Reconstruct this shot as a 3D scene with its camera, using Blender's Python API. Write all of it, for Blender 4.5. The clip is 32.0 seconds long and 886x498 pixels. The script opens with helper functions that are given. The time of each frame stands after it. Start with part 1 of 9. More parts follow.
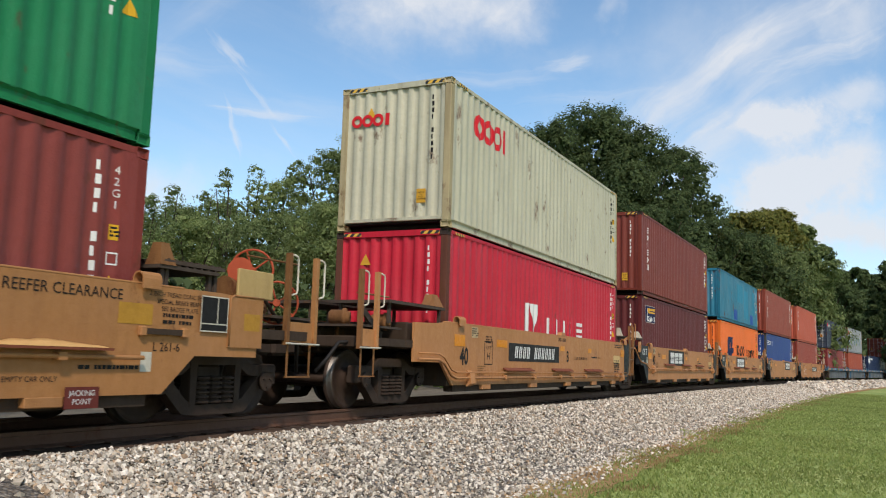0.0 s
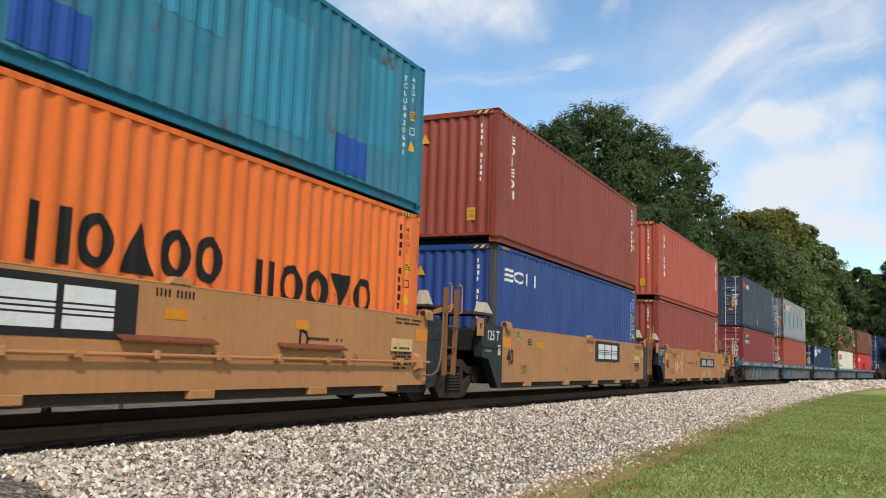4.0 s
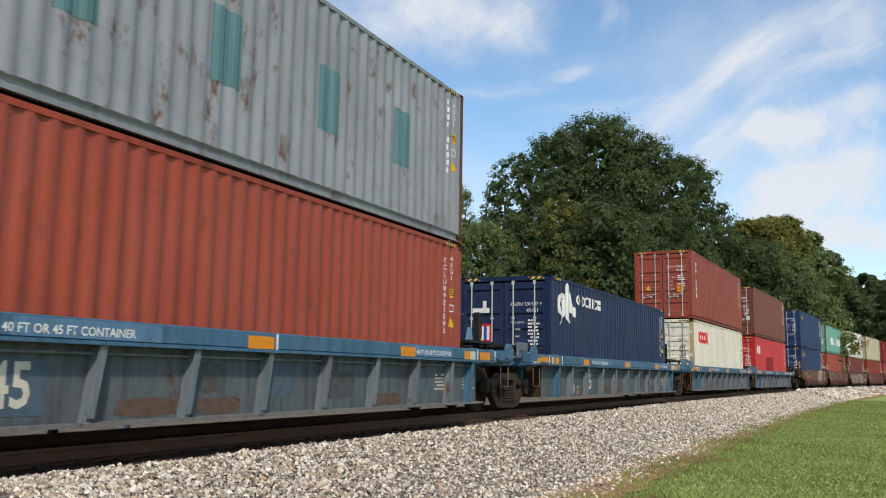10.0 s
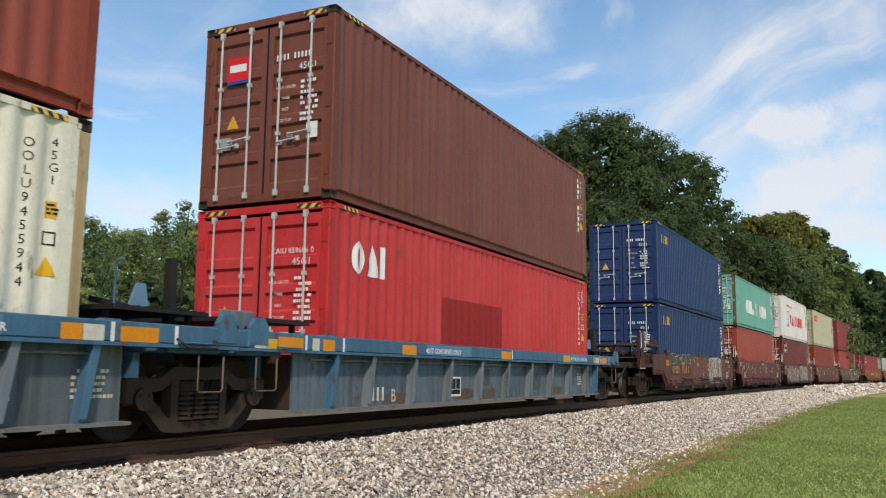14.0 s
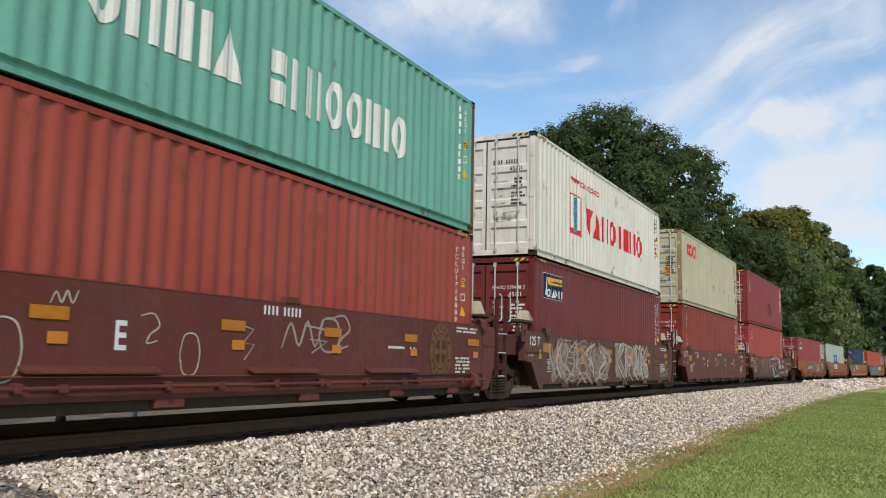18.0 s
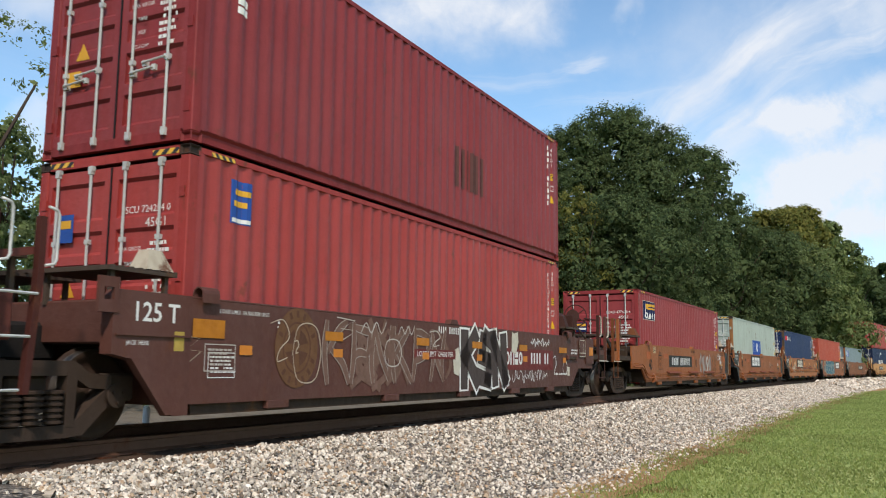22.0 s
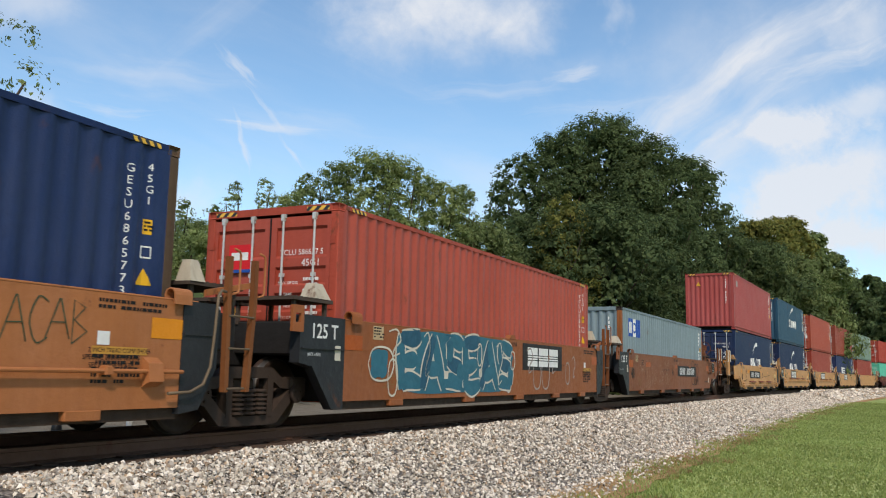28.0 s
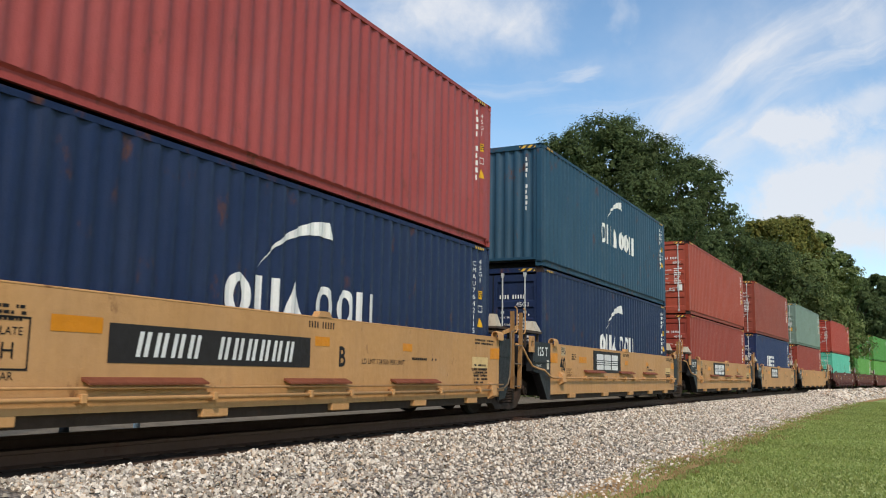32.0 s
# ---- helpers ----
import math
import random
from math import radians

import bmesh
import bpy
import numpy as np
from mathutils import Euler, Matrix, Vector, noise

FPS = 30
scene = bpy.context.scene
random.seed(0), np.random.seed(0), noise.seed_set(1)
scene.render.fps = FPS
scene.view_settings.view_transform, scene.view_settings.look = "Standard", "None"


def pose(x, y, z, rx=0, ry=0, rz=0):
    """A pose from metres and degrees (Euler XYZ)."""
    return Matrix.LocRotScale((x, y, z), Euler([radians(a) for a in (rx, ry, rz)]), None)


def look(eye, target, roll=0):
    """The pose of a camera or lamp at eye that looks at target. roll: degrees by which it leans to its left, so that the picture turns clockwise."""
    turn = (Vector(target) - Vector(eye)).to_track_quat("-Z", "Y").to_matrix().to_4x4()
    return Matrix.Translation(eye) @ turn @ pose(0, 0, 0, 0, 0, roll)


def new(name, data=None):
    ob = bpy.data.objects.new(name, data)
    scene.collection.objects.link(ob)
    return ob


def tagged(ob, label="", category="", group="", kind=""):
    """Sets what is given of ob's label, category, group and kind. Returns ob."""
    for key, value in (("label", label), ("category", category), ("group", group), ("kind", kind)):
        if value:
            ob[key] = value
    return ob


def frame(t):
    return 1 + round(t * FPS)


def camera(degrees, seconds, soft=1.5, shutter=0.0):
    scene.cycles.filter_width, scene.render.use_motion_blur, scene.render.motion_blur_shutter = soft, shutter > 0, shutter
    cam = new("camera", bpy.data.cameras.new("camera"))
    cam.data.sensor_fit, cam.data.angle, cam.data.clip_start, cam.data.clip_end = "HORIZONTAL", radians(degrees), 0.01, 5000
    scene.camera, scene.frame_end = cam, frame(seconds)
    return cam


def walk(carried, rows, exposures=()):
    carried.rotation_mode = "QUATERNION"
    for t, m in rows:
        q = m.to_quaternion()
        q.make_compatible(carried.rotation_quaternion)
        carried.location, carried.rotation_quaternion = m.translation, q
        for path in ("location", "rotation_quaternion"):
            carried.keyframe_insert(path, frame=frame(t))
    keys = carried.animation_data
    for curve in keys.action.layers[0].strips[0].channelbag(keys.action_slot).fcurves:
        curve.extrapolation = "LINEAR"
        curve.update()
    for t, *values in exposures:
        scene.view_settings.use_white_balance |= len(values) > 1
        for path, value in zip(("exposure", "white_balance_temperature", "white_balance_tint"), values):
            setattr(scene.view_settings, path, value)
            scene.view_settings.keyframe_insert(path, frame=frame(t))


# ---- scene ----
HC = 0.71
cam = camera(54.25, 32.0, soft=1.05, shutter=0.06)


def aim(yaw, pitch, roll):
    """Hand-held view from one standing point; yaw to the left of the track's line."""
    a, b = radians(yaw), radians(pitch)
    eye = Vector((0, 0, HC))
    return look(eye, eye + Vector((math.cos(a) * math.cos(b), math.sin(a) * math.cos(b), math.sin(b))), roll)


walk(cam, [
    (0.0, aim(25.33, 7.40, 1.65)),
    (0.5, aim(25.35, 7.42, 1.68)),
    (1.0, aim(25.31, 7.46, 1.85)),
    (1.5, aim(25.18, 7.38, 1.82)),
    (2.0, aim(25.07, 7.19, 1.55)),
    (2.5, aim(25.05, 6.81, 1.44)),
    (3.0, aim(25.06, 6.65, 1.44)),
    (3.5, aim(25.20, 6.95, 1.69)),
    (5.5, aim(25.75, 7.79, 1.97)),
    (6.0, aim(25.63, 7.66, 1.97)),
    (6.5, aim(25.24, 7.59, 2.04)),
    (7.0, aim(25.12, 7.65, 2.23)),
    (7.5, aim(25.14, 7.70, 2.06)),
    (8.0, aim(25.14, 7.70, 2.11)),
    (8.5, aim(25.17, 7.65, 1.97)),
    (9.0, aim(25.37, 7.67, 1.75)),
    (9.5, aim(25.67, 7.94, 1.21)),
    (10.0, aim(25.74, 8.17, 0.89)),
    (10.5, aim(25.78, 8.20, 0.91)),
    (11.0, aim(25.75, 8.23, 0.80)),
    (11.5, aim(25.65, 8.19, 0.71)),
    (12.0, aim(25.70, 8.17, 0.52)),
    (12.5, aim(25.72, 8.23, 0.44)),
    (13.0, aim(25.73, 8.22, 0.72)),
    (13.5, aim(25.84, 8.14, 0.61)),
    (14.0, aim(26.10, 8.07, 0.62)),
    (14.5, aim(26.15, 7.92, 0.81)),
    (16.5, aim(26.18, 7.42, 0.94)),
    (17.0, aim(26.13, 7.45, 1.04)),
    (17.5, aim(26.11, 7.46, 0.95)),
    (18.0, aim(26.14, 7.51, 1.12)),
    (18.5, aim(26.00, 7.57, 0.95)),
    (19.0, aim(26.02, 7.61, 0.87)),
    (19.5, aim(26.07, 7.58, 0.94)),
    (20.0, aim(26.14, 7.48, 1.13)),
    (20.5, aim(26.46, 7.45, 0.80)),
    (21.0, aim(26.78, 7.51, 0.54)),
    (21.5, aim(26.82, 7.57, 0.58)),
    (22.0, aim(26.77, 7.72, 0.52)),
    (22.5, aim(26.69, 7.88, 0.57)),
    (23.0, aim(26.48, 8.08, 0.63)),
    (23.5, aim(26.37, 8.18, 0.61)),
    (24.0, aim(26.30, 8.20, 0.57)),
    (24.5, aim(26.29, 8.34, 0.59)),
    (25.0, aim(26.39, 8.48, 0.60)),
    (25.5, aim(26.37, 8.44, 0.74)),
    (27.5, aim(25.91, 8.04, 1.13)),
    (28.0, aim(25.98, 8.13, 1.21)),
    (28.5, aim(25.96, 8.05, 1.19)),
    (29.0, aim(25.82, 7.99, 1.13)),
    (29.5, aim(25.90, 7.86, 0.95)),
    (30.0, aim(25.96, 7.58, 0.92)),
    (30.5, aim(26.01, 7.60, 0.91)),
    (31.0, aim(26.09, 7.78, 1.02)),
    (31.5, aim(26.28, 7.93, 1.16)),
    (32.0, aim(26.36, 8.19, 1.02)),
], exposures=((0.0, -0.03), (1.0, 0.0), (2.0, 0.06), (3.0, 0.05), (6.0, 0.05), (8.0, 0.0), (14.5, 0.0), (16.5, 0.07), (17.3, 0.05), (18.2, -0.02), (20.0, 0.0), (21.2, 0.06), (22.2, 0.14), (23.2, 0.16), (24.1, 0.04), (25.5, 0.0), (32.0, 0.0)))

# ---- track geometry and the train's running ----
# line of the near sides of the containers; the track's middle lies HALF beyond it
YC, K0, K1, X0 = 6.9232, -9.784751e-04, -2.7841e-06, 15.83
HALF = 1.219
EASE = ((8, -1.3244e-05), (16, 8.3338e-05), (26, 7.8523e-05), (40, -4.1820e-05))


def _cy(x):
    return YC + K0 * x * x / 2 + K1 * max(0.0, x - X0) ** 3 / 6 + sum(c * max(0.0, k - x) ** 3 / 6 for k, c in EASE)


def track_y(x):
    lo, hi = -9.0, 260.0
    c = min(max(x, lo), hi)
    return _cy(c) + (_cy(c + 0.5) - _cy(c - 0.5)) * (x - c)


TX = np.arange(-420, 640, 0.5)
TY = np.array([track_y(x) for x in TX])
TS = np.concatenate([[0], np.cumsum(np.hypot(np.diff(TX), np.diff(TY)))])
TS -= np.interp(0, TX, TS)


def on_track(s, half=6.1, off=0.0, z=0.0):
    """Pose on the track at arc length s, turned along the chord of a body 2 * half long."""
    (xa, xb), (ya, yb) = (np.interp([s - half, s + half], TS, q) for q in (TX, TY))
    a = math.atan2(yb - ya, xb - xa)
    off += HALF
    return pose((xa + xb) / 2 - off * math.sin(a), (ya + yb) / 2 + off * math.cos(a), z, 0, 0, math.degrees(a))


RUN_T = [0, 1.5, 3, 5.5, 7, 8.5, 10, 11.5, 13, 14.5, 16.5, 18, 19.5, 21, 22.5, 24, 25.5, 27.5, 29, 30.5, 32]
RUN_S = [0.00, 16.60, 33.19, 60.78, 77.17, 93.42, 109.77, 126.17, 142.36, 158.45, 179.94, 196.00, 211.92, 227.74, 243.22, 258.51, 274.09, 295.09, 310.91, 326.84, 342.92]


def run(t):
    """Metres the train has come by t seconds."""
    n = len(RUN_T)
    i = min(max(sum(1 for q in RUN_T if q <= t) - 1, 0), n - 2)
    slope = []
    for k in (i, i + 1):
        a, b = max(k - 1, 0), min(k + 1, n - 1)
        slope.append((RUN_S[b] - RUN_S[a]) / (RUN_T[b] - RUN_T[a]))
    h = RUN_T[i + 1] - RUN_T[i]
    u = (t - RUN_T[i]) / h
    return ((2 * u ** 3 - 3 * u ** 2 + 1) * RUN_S[i] + (u ** 3 - 2 * u ** 2 + u) * h * slope[0]
            + (3 * u ** 2 - 2 * u ** 3) * RUN_S[i + 1] + (u ** 3 - u ** 2) * h * slope[1])


# ---- world, sun ----
SUN_AZ, SUN_EL = 216.0, 44.0      # degrees; azimuth counted from +x towards +y
world = bpy.data.worlds.new("world")
scene.world = world
world.use_nodes = True


def build_sky():
    nt = world.node_tree
    nd, ln = nt.nodes, nt.links
    nd.clear()
    out, bg = nd.new("ShaderNodeOutputWorld"), nd.new("ShaderNodeBackground")
    sky = nd.new("ShaderNodeTexSky")
    sky.sky_type, sky.sun_disc = "NISHITA", False
    sky.sun_elevation, sky.sun_rotation = radians(SUN_EL), radians(90 - SUN_AZ)
    sky.air_density, sky.dust_density, sky.ozone_density = 1.0, 0.5, 1.2
    tc = nd.new("ShaderNodeTexCoord")

    def math_node(op, a, b=None, clamp=False):
        m = nd.new("ShaderNodeMath")
        m.operation, m.use_clamp = op, clamp
        for k, v in enumerate((a, b)):
            if isinstance(v, (int, float)):
                m.inputs[k].default_value = v
            elif v is not None:
                ln.new(v, m.inputs[k])
        return m.outputs[0]

    # clouds on a flat layer: direction divided by its height
    sep = nd.new("ShaderNodeSeparateXYZ")
    ln.new(tc.outputs["Generated"], sep.inputs[0])
    zz = math_node("MAXIMUM", sep.outputs[2], 0.03)
    zz = math_node("ADD", zz, 0.12)
    com = nd.new("ShaderNodeCombineXYZ")
    ln.new(math_node("DIVIDE", sep.outputs[0], zz), com.inputs[0])
    ln.new(math_node("DIVIDE", sep.outputs[1], zz), com.inputs[1])

    def cloud(scale, rot, stretch, detail, lo, hi, dist, loc=(0, 0, 0)):
        mp = nd.new("ShaderNodeMapping")
        mp.inputs["Rotation"].default_value = (0, 0, radians(rot))
        mp.inputs["Scale"].default_value = (1, stretch, 1)
        mp.inputs["Location"].default_value = loc
        ln.new(com.outputs[0], mp.inputs[0])
        n = nd.new("ShaderNodeTexNoise")
        n.inputs["Scale"].default_value, n.inputs["Detail"].default_value = scale, detail
        n.inputs["Roughness"].default_value, n.inputs["Distortion"].default_value = 0.6, dist
        ln.new(mp.outputs[0], n.inputs["Vector"])
        r = nd.new("ShaderNodeMapRange")
        r.interpolation_type = "SMOOTHSTEP"
        r.inputs["From Min"].default_value, r.inputs["From Max"].default_value = lo, hi
        ln.new(n.outputs[0], r.inputs[0])
        return r.outputs[0]

    def toward(az, el):
        a, e = radians(az), radians(el)
        return (math.cos(a) * math.cos(e), math.sin(a) * math.cos(e), math.sin(e))

    wisps = math_node("MULTIPLY", cloud(0.9, 24, 2.4, 7, 0.45, 0.84, 0.8), 0.22)
    thin = math_node("MULTIPLY", cloud(0.45, -35, 1.8, 7, 0.42, 0.72, 0.5), 0.20)
    low = nd.new("ShaderNodeMapRange")
    low.inputs["From Min"].default_value, low.inputs["From Max"].default_value = 0.30, 0.0
    ln.new(sep.outputs[2], low.inputs[0])
    haze = math_node("MULTIPLY", low.outputs[0], 0.2)

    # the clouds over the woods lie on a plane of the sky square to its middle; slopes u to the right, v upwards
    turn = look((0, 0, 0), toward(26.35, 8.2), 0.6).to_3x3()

    def along(axis):
        d = nd.new("ShaderNodeVectorMath")
        d.operation = "DOT_PRODUCT"
        ln.new(tc.outputs["Generated"], d.inputs[0])
        d.inputs[1].default_value = axis
        return d.outputs["Value"]

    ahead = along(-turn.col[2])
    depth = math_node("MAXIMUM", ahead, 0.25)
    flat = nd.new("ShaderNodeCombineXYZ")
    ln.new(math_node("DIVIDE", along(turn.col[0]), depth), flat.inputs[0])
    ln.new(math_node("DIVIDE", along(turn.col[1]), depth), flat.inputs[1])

    def grain(vec, scale, detail, rough=0.58):
        n = nd.new("ShaderNodeTexNoise")
        n.inputs["Scale"].default_value, n.inputs["Detail"].default_value, n.inputs["Roughness"].default_value = scale, detail, rough
        ln.new(vec, n.inputs["Vector"])
        return n

    def shift(vec, scale, size):
        """Coordinates pushed about by noise."""
        o, k, a = nd.new("ShaderNodeVectorMath"), nd.new("ShaderNodeVectorMath"), nd.new("ShaderNodeVectorMath")
        o.operation, k.operation = "SUBTRACT", "SCALE"
        ln.new(grain(vec, scale, 4).outputs["Color"], o.inputs[0])
        o.inputs[1].default_value = (0.5, 0.5, 0.5)
        ln.new(o.outputs[0], k.inputs[0])
        k.inputs["Scale"].default_value = size
        ln.new(vec, a.inputs[0])
        ln.new(k.outputs[0], a.inputs[1])
        return a.outputs[0]

    bent = shift(flat.outputs[0], 9.0, 0.035)
    puffs = grain(bent, 13.0, 9, 0.62).outputs[0]

    def patch(u, v, a, b, angle, strength, soft, ragged):
        """One cloud: an ellipse of half axes a, b with an edge worn by noise."""
        mp = nd.new("ShaderNodeMapping")
        mp.vector_type = "TEXTURE"
        mp.inputs["Location"].default_value, mp.inputs["Rotation"].default_value, mp.inputs["Scale"].default_value = (u, v, 0), (0, 0, radians(angle)), (a, b, 1)
        ln.new(bent, mp.inputs[0])
        r = nd.new("ShaderNodeVectorMath")
        r.operation = "LENGTH"
        ln.new(mp.outputs[0], r.inputs[0])
        if ragged:
            worn = math_node("MULTIPLY", math_node("SUBTRACT", puffs, 0.5), ragged)
        else:
            st = nd.new("ShaderNodeMapping")
            st.inputs["Location"].default_value, st.inputs["Scale"].default_value = (u * 40, v * 40, 0), (0.9, 1.5, 1)
            ln.new(mp.outputs[0], st.inputs[0])
            worn = math_node("MULTIPLY", math_node("SUBTRACT", grain(st.outputs[0], 1.5, 5, 0.52).outputs[0], 0.5), 1.5)
        m = nd.new("ShaderNodeMapRange")
        m.interpolation_type = "SMOOTHSTEP"
        m.inputs["From Min"].default_value, m.inputs["From Max"].default_value = 0.0, soft
        m.inputs["To Max"].default_value = strength
        ln.new(math_node("ADD", math_node("SUBTRACT", 1.0, r.outputs["Value"]), worn), m.inputs[0])
        return m.outputs[0]

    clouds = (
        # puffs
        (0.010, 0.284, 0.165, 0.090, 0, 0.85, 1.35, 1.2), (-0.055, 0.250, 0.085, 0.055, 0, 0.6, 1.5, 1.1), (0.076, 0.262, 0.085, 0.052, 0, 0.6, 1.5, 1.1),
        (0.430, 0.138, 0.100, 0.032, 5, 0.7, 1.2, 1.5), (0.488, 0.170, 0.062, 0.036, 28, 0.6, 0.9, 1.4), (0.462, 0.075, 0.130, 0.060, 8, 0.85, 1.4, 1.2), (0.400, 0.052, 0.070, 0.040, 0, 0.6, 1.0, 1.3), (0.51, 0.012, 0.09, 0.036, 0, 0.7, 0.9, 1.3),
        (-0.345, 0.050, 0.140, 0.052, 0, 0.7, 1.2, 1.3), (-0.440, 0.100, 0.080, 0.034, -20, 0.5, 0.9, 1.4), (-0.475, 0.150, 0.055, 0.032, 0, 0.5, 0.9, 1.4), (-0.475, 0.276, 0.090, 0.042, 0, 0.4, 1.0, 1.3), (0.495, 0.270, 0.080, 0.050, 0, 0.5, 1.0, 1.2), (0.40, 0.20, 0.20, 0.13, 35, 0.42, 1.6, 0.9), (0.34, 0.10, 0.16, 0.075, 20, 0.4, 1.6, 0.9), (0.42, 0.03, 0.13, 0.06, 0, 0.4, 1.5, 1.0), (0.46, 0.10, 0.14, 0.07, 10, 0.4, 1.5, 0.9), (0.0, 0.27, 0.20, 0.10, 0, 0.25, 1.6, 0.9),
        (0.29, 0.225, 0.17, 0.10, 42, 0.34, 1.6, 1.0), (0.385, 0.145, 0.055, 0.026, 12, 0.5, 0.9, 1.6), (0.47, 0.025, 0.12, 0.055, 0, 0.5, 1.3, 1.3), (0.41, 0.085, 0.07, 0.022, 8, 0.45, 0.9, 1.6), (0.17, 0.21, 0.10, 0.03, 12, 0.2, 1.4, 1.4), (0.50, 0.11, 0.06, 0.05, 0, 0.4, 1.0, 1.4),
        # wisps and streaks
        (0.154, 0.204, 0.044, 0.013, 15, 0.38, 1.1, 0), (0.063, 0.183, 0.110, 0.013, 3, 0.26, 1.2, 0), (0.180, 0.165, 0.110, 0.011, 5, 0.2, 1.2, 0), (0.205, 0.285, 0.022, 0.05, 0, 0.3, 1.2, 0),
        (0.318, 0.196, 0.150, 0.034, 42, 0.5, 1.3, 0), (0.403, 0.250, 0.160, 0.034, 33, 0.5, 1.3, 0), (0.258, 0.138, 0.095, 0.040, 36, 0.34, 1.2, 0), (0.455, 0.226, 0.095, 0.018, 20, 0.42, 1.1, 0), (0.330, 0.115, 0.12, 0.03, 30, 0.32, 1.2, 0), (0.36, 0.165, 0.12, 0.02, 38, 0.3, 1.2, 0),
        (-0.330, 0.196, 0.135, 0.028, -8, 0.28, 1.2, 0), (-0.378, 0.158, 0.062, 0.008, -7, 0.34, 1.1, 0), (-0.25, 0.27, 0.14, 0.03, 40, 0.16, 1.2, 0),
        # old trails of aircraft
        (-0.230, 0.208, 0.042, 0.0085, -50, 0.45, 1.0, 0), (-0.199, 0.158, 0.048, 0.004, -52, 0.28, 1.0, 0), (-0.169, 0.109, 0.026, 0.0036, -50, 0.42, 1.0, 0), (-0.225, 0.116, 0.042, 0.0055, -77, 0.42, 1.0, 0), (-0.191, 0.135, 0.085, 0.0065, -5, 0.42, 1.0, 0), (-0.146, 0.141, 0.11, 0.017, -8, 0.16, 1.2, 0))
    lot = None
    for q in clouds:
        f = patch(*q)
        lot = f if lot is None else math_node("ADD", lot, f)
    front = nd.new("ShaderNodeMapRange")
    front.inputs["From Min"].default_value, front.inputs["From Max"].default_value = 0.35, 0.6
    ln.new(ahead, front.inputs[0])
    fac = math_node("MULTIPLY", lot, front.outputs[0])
    for q in (wisps, thin, haze):
        fac = math_node("ADD", fac, q, True)
    fac = math_node("MINIMUM", fac, 0.90)
    mix = nd.new("ShaderNodeMix")
    mix.data_type = "RGBA"
    ln.new(fac, mix.inputs["Factor"])
    tint = nd.new("ShaderNodeMix")
    tint.data_type, tint.blend_type = "RGBA", "MULTIPLY"
    tint.inputs["Factor"].default_value = 1.0
    tint.inputs["B"].default_value = (0.86, 1.0, 1.03, 1)
    ln.new(sky.outputs[0], tint.inputs["A"])
    ln.new(tint.outputs["Result"], mix.inputs["A"])
    mix.inputs["B"].default_value = (4.72, 4.88, 5.2, 1)
    ln.new(mix.outputs["Result"], bg.inputs[0])
    bg.inputs[1].default_value = 0.168
    ln.new(bg.outputs[0], out.inputs[0])


build_sky()
sun = new("sun", bpy.data.lights.new("sun", "SUN"))
sun.data.energy, sun.data.angle, sun.data.color = 3.2, radians(4), (1.0, 0.885, 0.78)
_a, _e = radians(SUN_AZ), radians(SUN_EL)
sun.matrix_world = look((40 * math.cos(_a), 40 * math.sin(_a), 60), (40 * math.cos(_a) - math.cos(_a) * math.cos(_e), 40 * math.sin(_a) - math.sin(_a) * math.cos(_e), 60 - math.sin(_e)))
scene.view_settings.exposure = 0.0


# ---- materials ----
def lin(h):
    """Linear colour from a picture colour given as six hex digits."""
    c = [int(h[k:k + 2], 16) / 255 for k in (0, 2, 4)]
    return [v / 12.92 if v <= 0.04045 else ((v + 0.055) / 1.055) ** 2.4 for v in c]


MATS = {}


